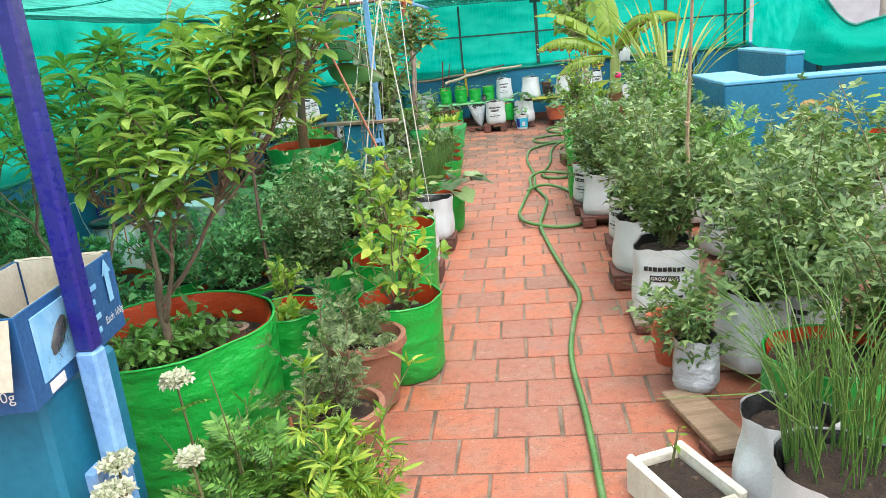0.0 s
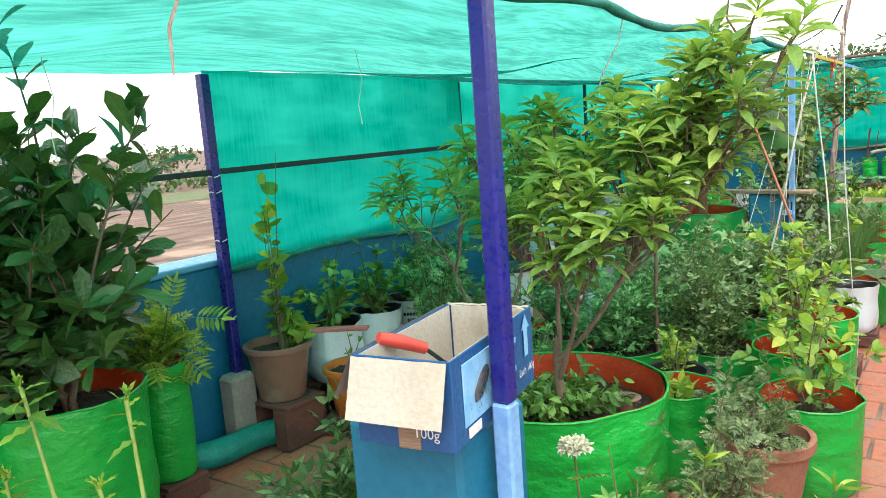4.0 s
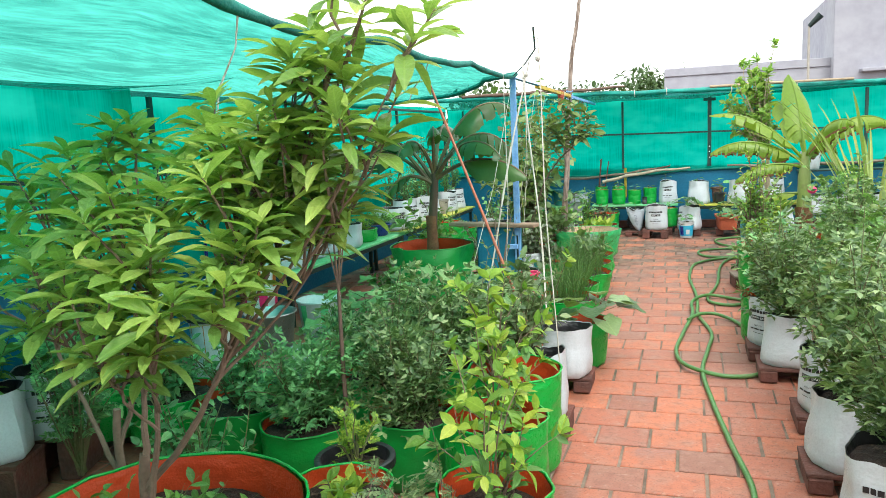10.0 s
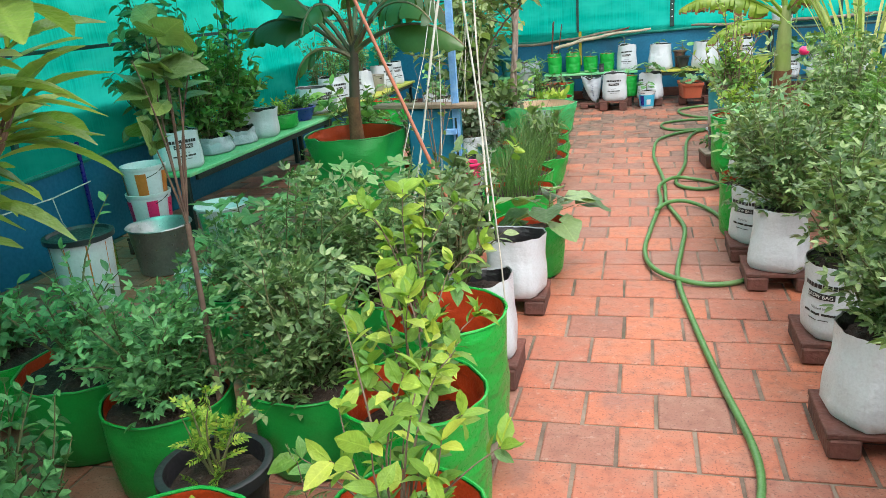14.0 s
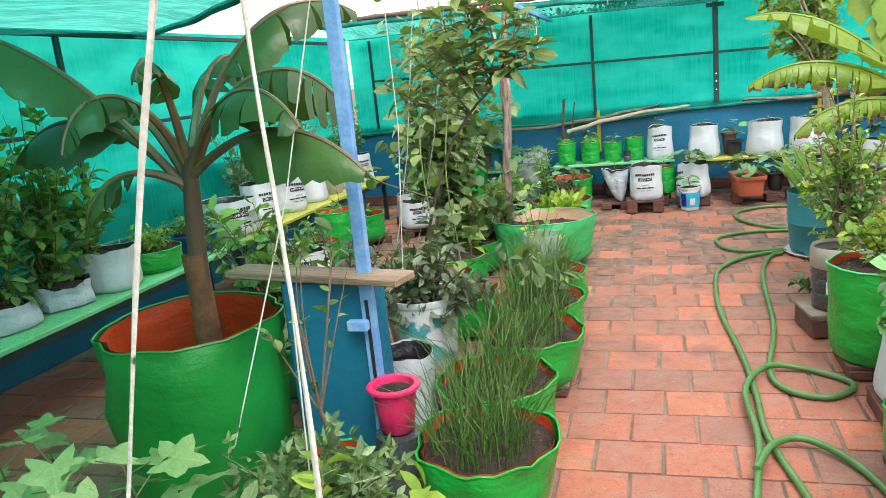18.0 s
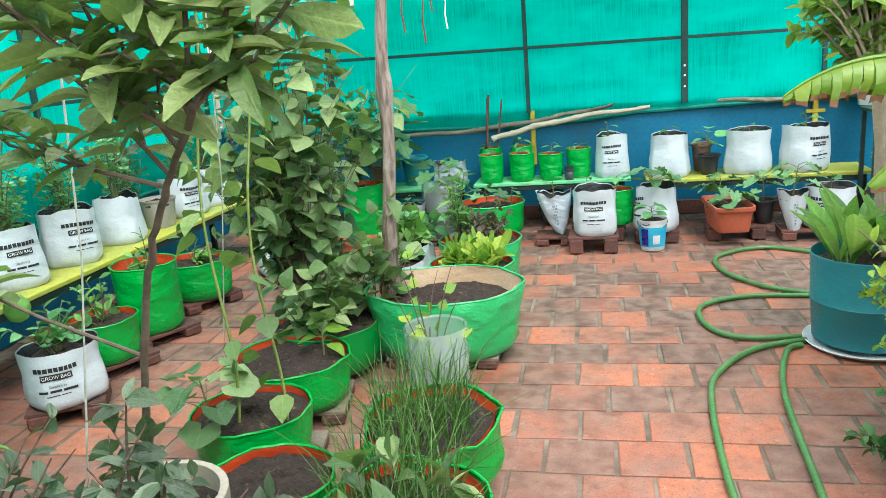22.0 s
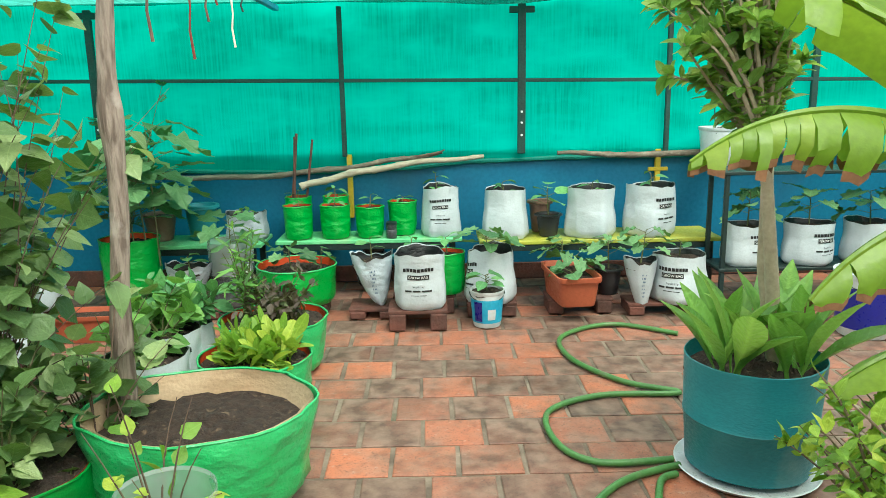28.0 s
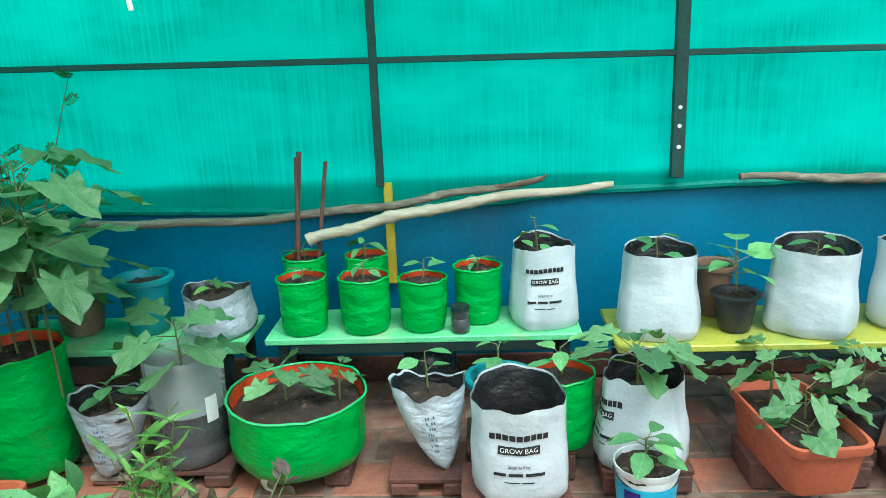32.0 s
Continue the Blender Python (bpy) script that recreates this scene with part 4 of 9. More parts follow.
def green_bag(x, y, z, r, h, fill=0.8, seed=1, name="grow_bag", label="green fabric grow bag with orange lining", outer=None, lining=None, sx=1.0, sy=1.0,
              rz=0.0, flare=0.03, wob=0.045, rim_mat=None, group="green grow bags"):
    """A woven bag: outer wall, coloured lining, bound rim, soil inside."""
    t = thing(name, label, "grow bag", x, y, z, rz, group)
    s = seed * 3.7
    prof = bag_body(r, h, flare)
    shell = part("body", Geo().lathe(prof, 36, wob, s, sx, sy, close_bottom=True), outer or GREEN, t)
    inset = 0.004 + 0.14 * wob * r / 0.25
    inner = [(max(0.01, a - inset), b) for a, b in reversed(prof) if b >= h * fill * 0.7]
    part("lining", Geo().lathe(inner, 36, wob, s, sx, sy), lining or ORANGE_IN, t, "orange lining")
    top = prof[-1][0]
    ring = []
    for j in range(37):
        w = 2 * math.pi * j / 36
        u = 1 + wob * (noise.noise((2.1 * math.cos(w) + s, 2.1 * math.sin(w), h * 7)) * 1.2 + 0.5 * noise.noise((6 * math.cos(w), 6 * math.sin(w) + s, h * 16)))
        ring.append((top * u * sx * math.cos(w), top * u * sy * math.sin(w), h + wob * 0.12 * noise.noise((3 * math.cos(w) - s, 3 * math.sin(w), 4.0))))
    part("rim", Geo().tube(ring, 0.0045, 6, False), rim_mat or outer or GREEN, shell, "bound rim")
    soil_disc(t, (r * (1 + flare * fill)) * 0.96, h * fill, s, sx, sy)
    return t


def scaled(g, s):
    q = Geo()
    q.v, q.f = [(a * s, b * s, c * s) for a, b, c in g.v], g.f
    return q


def bars(widths, gap, height):
    """A row of plain strokes in place of lettering."""
    g = Geo()
    total = sum(widths) + gap * (len(widths) - 1)
    u = -total / 2
    for w in widths:
        n = max(1, int(w / 0.012))
        for i in range(n):
            a, b = u + w * i / n, u + w * (i + 1) / n
            g.add([(a, 0, -height / 2), (b, 0, -height / 2), (b, 0, height / 2), (a, 0, height / 2)], [(0, 1, 2, 3)])
        u += w + gap
    return g


def pouch(r, h, s, square, slump, flare, peak, flat):
    """The wall of a poly bag as radius and lift by angle and height: flat-sided, creased, with a slack rim that dips between its corners."""
    turn = s * 1.7

    def shape(w, z, inset=0.0):
        q = min(1.0, max(0.0, z / h))
        sq = square * (1.25 - 0.9 * q)
        a = w - turn
        u = 1 + sq * (1 / max(abs(math.cos(a)), abs(math.sin(a))) - 1)
        u *= 1 + flat * math.cos(2 * a) * q
        u *= 1 + flare * q - 0.03 * math.sin(math.pi * q) + 0.05 * math.sin(math.pi * min(1, q * 1.6)) * (q < 0.62)
        u += slump * (noise.noise((2.2 * math.cos(w) + s, 2.2 * math.sin(w), z * 8)) * 1.1)
        u += slump * 0.35 * noise.noise((9 * math.cos(w), 9 * math.sin(w) + s, z * 10)) * (0.5 + q)
        fold = noise.noise((4.5 * math.cos(w) - s, 4.5 * math.sin(w), 2.0 + z * 3))
        u -= 0.05 * max(0, fold - 0.15) * (1 - 0.3 * q)
        lift = q ** 3 * (peak * 0.5 * (math.cos(2 * a) - 0.3) + peak * 0.6 * noise.noise((2.6 * math.cos(w) - s, 2.6 * math.sin(w), 4.0)))
        low = 0.9 + 0.1 * min(1, q / 0.07) ** 0.5 if q < 0.07 else 1
        rad = r * u * low - inset
        return rad * math.cos(w), rad * math.sin(w), z + lift
    return shape


def white_bag(x, y, z, r, h, fill=0.7, seed=1, face=-90, printed=True, label="", rz=0.0, mat=None, flare=None, square=0.3, slump=0.05, inner=None):
    """A white poly bag, black inside, with its maker's print on the front."""
    t = thing("grow_bag", label or ("white plastic grow bag printed in black, black inside" if printed else "plain white plastic grow bag with black inside"), "grow bag", x, y, z, rz, "white grow bags")
    s = seed * 5.3
    flare = 0.07 * math.sin(seed * 2.7) - 0.03 if flare is None else flare
    shape = pouch(r * 0.96, h, s, square, slump, flare, 0.018 + 0.010 * math.sin(seed * 1.3), 0.07)
    n, m = 52, 13
    ring = lambda u: 2 * math.pi * u
    body = Geo().sheet(lambda u, v: shape(ring(u), h * v), n, m)
    body.f.append(tuple(reversed([i * (m + 1) for i in range(n)])))
    shell = part("body", body, mat or WHITE_BAG, t)
    lo = fill * 0.75
    part("lining", Geo().sheet(lambda u, v: shape(ring(u), h * (0.985 - (0.985 - lo) * v), 0.005 + 0.012 * min(1, 3 * v)), n, 5), inner or BLACK_IN, t, "black inside")
    soil_disc(t, r * 0.84 * (1 + min(0.0, flare)), h * fill, s, square=square * 0.4)
    if printed:
        k, yaw = r / 0.17, radians(face - rz)

        def put(g, zz, off=0.003):
            out = Geo()
            for p in g.v:
                w = yaw + p[0] / (r * 1.02)
                a = shape(w, zz + p[2], -off)
                out.v.append(a)
            out.f = g.f
            return out
        part("brand_print", put(scaled(bars([0.019, 0.017, 0.019, 0.019, 0.019, 0.019, 0.016, 0.016, 0.019], 0.004, 0.021), k), h * 0.74), INK, shell, "black brand strokes")
        part("plate", put(scaled(bars([0.138], 0, 0.029), k), h * 0.61, 0.0035), INK, shell, "black label plate")
        part("plate_text", put(scaled(GLYPHS["GROW BAG"], 0.023 * k), h * 0.61, 0.0065), WHITE, shell, "white letters")
        part("small_text", put(scaled(GLYPHS["Supplied by"], 0.016 * k), h * 0.45), INK, shell)
        part("maker_print", put(scaled(bars([0.04, 0.046, 0.062], 0.008, 0.011), k), h * 0.37), INK, shell)
        part("fine_print", put(scaled(bars([0.05, 0.04], 0.006, 0.004), k), h * 0.29), INK, shell)
    return t


def pinched_sack(x, y, z, w, d, h, tip, mat, label, seed, rz=0.0, fill=0.86):
    """A slack plastic sack: round mouth above, pinched flat to one lower corner."""
    t = thing("grow_bag", label, "grow bag", x, y, z, rz, "white grow bags")

    def wall_at(u, v, inset=0.0):
        a = 2 * math.pi * u
        q = v ** 0.62
        wx, wy = (w / 2) * (0.10 + 0.90 * q) - inset, (d / 2) * (0.22 + 0.78 * q) - inset
        k = 1 + 0.07 * noise.noise((2.5 * math.cos(a) + seed, 2.5 * math.sin(a), v * 3)) + 0.05 * noise.noise((7 * math.cos(a), 7 * math.sin(a) + seed, v * 5))
        mouth = 0.05 * v ** 4 * (math.cos(2 * a) * 0.5 + noise.noise((2 * math.cos(a), 2 * math.sin(a), seed)))
        return tip * (1 - q) + wx * k * math.cos(a), wy * k * math.sin(a), h * v + mouth * h * 2
    shell = Geo().sheet(lambda u, v: wall_at(u, v), 44, 14)
    shell.f.append(tuple(reversed([i * 15 for i in range(44)])))
    body = part("body", shell, mat, t)
    part("lining", Geo().sheet(lambda u, v: wall_at(u, 0.985 - 0.3 * v, 0.007), 44, 5), BLACK_IN, t, "black inside")
    soil_disc(t, w / 2 * 0.86, h * fill, seed, 1.0, d / w)
    for row in range(4):
        for k in range(7):
            a = (-0.28 + 0.05 * row) if row < 3 else -0.19
            u = (0.72 + 0.012 * row + 0.0015 * k) % 1
            v = 0.28 + 0.075 * k
            p, r = Vector(wall_at(u, v, -0.003)), Vector(wall_at(u + 0.008, v, -0.003))
            up = Vector(wall_at(u, v + 0.05, -0.003)) - p
            if (row * 5 + k * 3) % 4:
                part("print_stroke", Geo().add([p, r, r + up * 0.7, p + up * 0.7], [(0, 1, 2, 3)]), SACK_INK, body)
    return t


def round_pot(name, label, x, y, z, r, h, mat, fill=0.85, taper=0.72, lip=0.012, category="plant pot", band=0.12):
    """A turned pot with a thick rim, a foot and soil."""
    t = thing(name, label, category, x, y, z)
    b = r * taper
    prof = [(b * 0.9, 0), (b, 0.006), (b + (r - b) * 0.5, h * 0.5), (r - 0.004, h * (1 - band)), (r + lip, h * (1 - band) + 0.006), (r + lip, h - 0.004), (r + lip * 0.5, h), (r - 0.008, h - 0.003), (r - 0.012, h * (1 - band)), (r - (r - b) * 0.3 - 0.014, h * 0.55)]
    part("body", Geo().lathe(prof, 32, close_bottom=True), mat, t)
    soil_disc(t, r - 0.014, h * fill, x * 7 + y)
    return t


def bucket(name, label, x, y, z, r, h, mat, band=None, handle=True, fill=None, category="bucket", rz=0.0):
    """A bucket with rolled rim, bail handle and a printed band."""
    t = thing(name, label, category, x, y, z, rz)
    b = r * 0.82
    prof = [(b * 0.95, 0), (b, 0.008), (r * 0.985, h * 0.9), (r, h * 0.9), (r * 1.03, h * 0.92), (r * 1.04, h), (r * 0.99, h), (r * 0.97, h * 0.9), (b * 0.96, 0.012)]
    shell = part("body", Geo().lathe(prof, 32, close_bottom=True, close_top=True), mat, t)
    if band:
        lo, hi = 0.14, 0.78
        part("printed_band", Geo().lathe([(b + (r * 0.985 - b) * s / 0.9 + 0.002, h * s) for s in (lo, 0.4, 0.6, hi)], 32), band, shell, "printed picture band")
    if handle:
        part("handle", Geo().tube([(r * 1.05 * math.cos(a), -r * 0.9 * math.sin(a), h * 0.93 - r * 0.45 * math.sin(a)) for a in np.linspace(0, math.pi, 14)], 0.0025, 6), STEEL, shell, "wire handle")
    if fill:
        soil_disc(t, r * 0.96, h * fill, x + 3 * y)
    return t


def stand(x, y, w=0.3, d=0.22, h=0.1, rz=0.0, top=None):
    """Two bricks with a board across them."""
    t = thing("brick_stand", "low stand of two bricks under a thin board", "stand", x, y, 0.004, rz, "brick stands")
    for sx in (-1, 1):
        part("brick", Geo().box(sx * (w * 0.45 - 0.05), 0, (h - 0.018) / 2, 0.09, d, h - 0.018, 0.006), BRICK, t, "", False)
    part("board", Geo().box(0, 0, h - 0.009, w * 0.9, d * 0.96, 0.018, 0.003), top or (SLAB if h < 0.06 else BRICK), t, "", False)
    return t


def bench(name, label, x0, x1, y0, y1, z, mat, leg_mat, along="x"):
    """A plank bench on angle-iron legs."""
    cx, cy, L, D = (x0 + x1) / 2, (y0 + y1) / 2, x1 - x0, y1 - y0
    t = thing(name, label, "bench", cx, cy)
    part("seat", Geo().box(0, 0, z - 0.0125, L, D, 0.025, 0.004), mat, t, "", False)
    for sx in (-1, 1):
        for sy in (-1, 1):
            part("leg", Geo().box(sx * (L / 2 - 0.06), sy * (D / 2 - 0.04), (z - 0.029) / 2 + 0.002, 0.035, 0.035, z - 0.033, 0.003), leg_mat, t, "", False)
    if along == "x":
        for sy in (-1, 1):
            part("rail", Geo().box(0, sy * (D / 2 - 0.018), z - 0.045, L - 0.2, 0.025, 0.036, 0.003), leg_mat, t, "", False)
    else:
        for sx in (-1, 1):
            part("rail", Geo().box(sx * (L / 2 - 0.018), 0, z - 0.045, 0.025, D - 0.2, 0.036, 0.003), leg_mat, t, "", False)
    return t


def banana_leaf(parent, base, way, length, width, sag, mat, seed, torn=0.5, fold=0.25, scorched=False, stalk=0.14, rib_mat=None):
    """A long blade on a thick rib, torn along its veins, with browned tips where it has dried."""
    rng = np.random.default_rng(seed)
    base, way = Vector(base), Vector(way).normalized()
    flat = Vector((way.x, way.y, 0)).normalized()
    side = flat.cross(Vector((0, 0, 1))).normalized()
    n = 30
    rib, pts = [], []
    p, d = base.copy(), way.copy()
    for i in range(n + 1):
        rib.append(p.copy())
        d = (d + Vector((0, 0, -sag / n * (0.4 + 1.6 * i / n)))).normalized()
        p = p + d * (length / n)
    part("rib", Geo().tube(rib, [0.016 * (1 - 0.85 * i / n) + 0.002 for i in range(n + 1)], 6), rib_mat or mat, parent)
    for sg in (1, -1):
        g = Geo()
        i = int(stalk * n) + 1
        while i < n:
            run = n - i if torn == 0 else min(n - i, 1 + int(rng.exponential(1.0 / torn)))
            k = len(g.v)
            hang = rng.normal(0, 0.12 + 0.10 * min(1, torn)) if torn else 0
            reach = rng.uniform(0.82, 1.06) if torn > 0.25 else 1.0
            for q in range(run + 1):
                s = (i + q) / n
                w = width * 0.5 * min(1, ((s - stalk) * 7) ** 0.5 if s > stalk else 0) * max(0.03, (1 - max(0, s - 0.62) / 0.40) ** 0.6)
                w *= (1 + 0.05 * rng.normal()) * reach
                draw = 0.16 * (length / n) * (run / 2 - q) / max(1, run / 2) * min(run, 3) if torn > 0.25 else 0.0
                pull = 0.35 * w * (0.55 if torn else 0.5)
                for m in range(4):
                    u = m / 3
                    f = fold + hang
                    off = side * sg * w * u * math.cos(f * u) - Vector((0, 0, 1)) * (w * u * math.sin(f * (0.4 + u))) + (rib[min(n, i + q)] - rib[max(0, i + q - 1)]).normalized() * (pull + draw) * u
                    g.v.append(tuple(rib[i + q] + off))
            for q in range(run):
                for m in range(3):
                    a = k + q * 4 + m
                    g.f.append((a, a + 4, a + 5, a + 1))
            if scorched:
                e = Geo()
                for q in range(run + 1):
                    o, b2 = Vector(g.v[k + q * 4 + 3]), Vector(g.v[k + q * 4 + 2])
                    e.v += [tuple(o), tuple(o + (o - b2) * rng.uniform(0.03, 0.42) + Vector((0, 0, -0.010)))]
                for q in range(run):
                    a = q * 2
                    e.f.append((a, a + 2, a + 3, a + 1))
                part("dry_edge", e, SCORCH, parent, "scorched brown edge")
            i += run
        part("blade", g, mat, parent)


# ---- the roof, its walls and the land around ----
WX, FY, EX, SY, PAR = -3.25, 11.2, 3.9, -3.2, 0.86
SX, JY = -2.66, 3.45
GROUND = -3.6
P, PY = 0.236, 0.222

ground = Geo().sheet(lambda u, v: ((u - 0.5) * 3000, (v - 0.45) * 3000, GROUND), 60, 60)
whole("ground", ground, FIELD, "ploughed brown field reaching the horizon", "ground", "structure")
block = Geo().box((WX + EX) / 2, (SY + FY) / 2, (GROUND - 0.07) / 2, EX - WX + 0.3, FY - SY + 0.3, -GROUND - 0.07, 0.01)
whole("house_body", block, WHITEWASH, "storey of the house under the roof garden", "building", "structure", smooth=False)
floor = Geo().box((WX + EX) / 2, (SY + FY) / 2, -0.04, EX - WX + 0.28, FY - SY + 0.28, 0.065, 0.004)
floor_ob = whole("floor", floor, MORTAR, "clay tile roof floor with grey mortar joints", "floor", "structure", smooth=False)


def wall(name, x0, x1, y0, y1, z1, label):
    w = whole(name, Geo().box((x0 + x1) / 2, (y0 + y1) / 2, z1 / 2 - 0.005, x1 - x0, y1 - y0, z1, 0.008), BLUE, label, "wall", "structure", smooth=False)
    part("coping", Geo().box((x0 + x1) / 2, (y0 + y1) / 2, z1 + 0.012, x1 - x0 + 0.012, y1 - y0 + 0.012, 0.03, 0.006), SKYBLUE, w, "light blue painted top", False)
    return w


wall("wall_west", WX - 0.2, WX, JY + 0.16, FY + 0.2, PAR, "blue painted parapet wall behind the side net")
wall("wall_south_west", SX - 0.2, SX, SY, JY + 0.15, PAR, "blue painted parapet wall with pale blue top")
wall("wall_return", WX - 0.2, SX - 0.21, JY, JY + 0.15, PAR, "short blue wall where the parapet steps back")
wall("wall_north", WX + 0.01, EX, FY, FY + 0.2, PAR, "blue painted parapet wall under the green net")
wall("wall_east", EX, EX + 0.2, SY, FY + 0.2, PAR, "blue painted parapet wall")
wall("wall_south", WX + 0.01, EX - 0.01, SY - 0.2, SY, PAR, "blue painted parapet wall")
# the stair head's low walls on the east side
wall("wall_stair_front", 1.76, EX - 0.01, 5.08, 5.28, 0.835, "low blue wall with pale blue top beside the stair")
wall("wall_stair_side", 1.765, 2.10, 5.29, 6.15, 0.83, "broad blue wall with pale blue top beside the stair")
wall("wall_stair_back", 2.68, 2.84, 6.6, 8.15, 0.92, "blue wall behind the stair")
whole("skirting_north", Geo().box((WX + EX) / 2, FY - 0.011, 0.06, EX - WX - 0.02, 0.018, 0.11, 0.004), BRICK, "red tile skirting along the wall", "skirting", "structure", smooth=False)


# ---- shade nets ----
def net_wall(name, label, a, b, z0, z1, billow, seed, nu=70, nv=16, hem=True, rise=0.0, low=None):
    """A hanging net between two plan points, from z0 to z1, gathered and billowing."""
    a, b = Vector((*a, 0)), Vector((*b, 0))
    d = b - a
    nrm = Vector((-d.y, d.x, 0)).normalized()
    L = d.length

    def fn(u, v):
        p = a + d * u
        bul = billow * (noise.noise((u * L * 1.3 + seed, v * 2.0, 0.3)) + 0.5 * noise.noise((u * L * 4.5, v * 2.5, seed)) * (0.3 + v))
        lo = low(p.x) if low else z0 + 0.05 * noise.noise((u * L * 0.9, seed, 2.0))
        return p.x + nrm.x * bul, p.y + nrm.y * bul, lo + (z1 + rise * u - lo) * v
    t = whole(name, Geo().sheet(fn, nu, nv), NET, label, "shade net")
    if hem:
        pts = [Vector(fn(i / 40, 0)) for i in range(41)]
        part("hem", Geo().tube([p + Vector((0, 0, -0.008)) for p in pts], [0.016 + 0.008 * noise.noise((i * 0.7, seed, 0)) for i in range(41)], 7), NET_HEM, t, "rolled lower hem")
    return t


net_wall("shade_net", "green shade net hung behind the far benches", (WX + 0.05, FY - 0.02), (EX - 0.25, FY - 0.02), 0.84, 1.84, 0.018, 1.0, low=lambda x: 0.80 + 0.035 * math.tanh(2 * x) + 0.035 * min(1.5, max(0, -1.0 - x)) + 0.008 * noise.noise((x * 3, 0, 0)))
net_wall("shade_net", "green shade net hung along the side wall", (WX + 0.03, JY + 0.1), (WX + 0.03, FY - 0.05), 0.57, 1.79, 0.03, 5.0, 110, rise=0.07)
net_wall("shade_net", "green shade net hung along the nearer parapet", (SX + 0.03, 1.56), (SX + 0.03, JY + 0.04), 0.84, 1.74, 0.025, 6.0, 60)
net_wall("shade_net", "narrow green net closing the step in the wall", (SX + 0.02, JY + 0.20), (WX + 0.05, JY + 0.20), 0.60, 1.76, 0.015, 7.0, 20)
net_wall("shade_net", "green shade net draped along the stair side", (EX - 0.22, FY - 0.06), (3.08, 6.86), 0.84, 1.78, 0.05, 9.0, 60)


def drape(u, v):
    x = 2.76 + 0.12 * v * (1 - u) + 1.05 * u
    top = 1.74 - 0.62 * math.sin(min(1.0, u * 1.9) * math.pi / 2) + 0.22 * max(0, u - 0.5)
    low = 0.97 - 0.19 * math.sin(min(1.0, u * 3.0) * math.pi / 2)
    return x, 6.78 - 0.30 * math.sin(math.pi * min(1, v * 1.2)) * (0.5 + u) + 0.03 * noise.noise((u * 6, v * 3, 2.0)), low + (top - low) * v


loose = whole("shade_net", Geo().sheet(drape, 50, 24), NET, "loose green shade net sagging from the corner post", "shade net")
part("hem", Geo().tube([Vector(drape(i / 40, 1)) for i in range(41)], 0.014, 6), NET_HEM, loose, "bunched upper hem")
corner_post = thing("corner_post", "steel corner post carrying a bamboo pole", "post", 3.06, 6.84)
part("shaft", Geo().box(0, 0, 0.88, 0.04, 0.04, 1.76, 0.004), STEEL, corner_post, "", False)
part("bamboo_arm", Geo().tube([(-0.06, 0.02, 1.74), (0.6, -0.05, 1.79), (1.4, -0.15, 1.86)], [0.018, 0.017, 0.015], 8), BAMBOO, corner_post, "dry bamboo pole")
part("lashing", Geo().tube([(0.03 * math.cos(a), 0.03 * math.sin(a), 1.72 + 0.01 * a) for a in np.linspace(0, 12, 24)], 0.006, 5), STRING, corner_post)


def bars_on(name, label, xs, y, z0, z1, mid):
    t = thing(name, label, "net frame", 0, 0)
    for x, w in xs:
        part("upright", Geo().box(x, y, (z0 + z1) / 2, w, 0.03, z1 - z0, 0.003), NET_FRAME, t, "", False)
    part("rail", Geo().box(0, 0, 0, EX - WX - 0.6, 0.024, 0.024, 0.003), NET_FRAME, t, "", False).matrix_basis = pose((WX + EX) / 2, y - 0.002, mid, 0, 0.75, 0)
    return t


frame_n = bars_on("net_support", "dark steel net frame fixed to the parapet", ((-2.95, 0.025), (-2.18, 0.045), (-0.605, 0.03), (0.55, 0.05), (1.50, 0.03), (2.45, 0.04), (3.30, 0.03), (3.57, 0.03)), FY - 0.06, 0.86, 1.80, 1.333)
for x in (-2.18, 0.55):
    for z in (0.98, 1.06, 1.13):
        part("bolt_hole", Geo().lathe([(0.008, 0), (0.008, 0.002), (0.002, 0.003)], 8, close_top=True), WHITE, frame_n).matrix_basis = pose(x, FY - 0.0755, z, 90)
    part("bracket", Geo().box(x, FY - 0.06, 1.765, 0.16, 0.026, 0.04, 0.003), NET_FRAME, frame_n, "", False)
frame_w = thing("net_support", "dark steel net frame along the side wall", "net frame", 0, 0)
for y, w in ((4.45, 0.035), (6.9, 0.03), (9.0, 0.03), (10.9, 0.035)):
    part("upright", Geo().box(WX + 0.075, y, 1.27, 0.03, w, 1.06, 0.003), NET_FRAME, frame_w, "", False)
part("rail", Geo().box(WX + 0.078, 6.6, 1.25, 0.024, 8.6, 0.024, 0.003), NET_FRAME, frame_w, "", False)
part("top_rail", Geo().box(WX + 0.078, 6.4, 1.79, 0.03, 8.6, 0.03, 0.003), NET_FRAME, frame_w, "", False)
post_w = thing("steel_post", "navy painted steel post with wire ties by the open parapet", "post", SX + 0.06, 1.54)
part("shaft", Geo().box(0, 0, 0.86, 0.045, 0.045, 1.72, 0.004), NAVY, post_w, "", False)
part("footing", Geo().box(0.02, -0.02, 0.18, 0.12, 0.14, 0.36, 0.02), CONCRETE, post_w, "grey mortar footing", False)
for z in (0.62, 0.98, 1.2, 1.27):
    part("tie", Geo().tube([(0.026 * math.cos(a), 0.026 * math.sin(a), z + 0.004 * math.sin(3 * a)) for a in np.linspace(0, 6.3, 12)], 0.003, 5), STRING, post_w)
rail_s = thing("steel_rail", "dark steel rail running on along the open parapet", "rail", 0, 0)
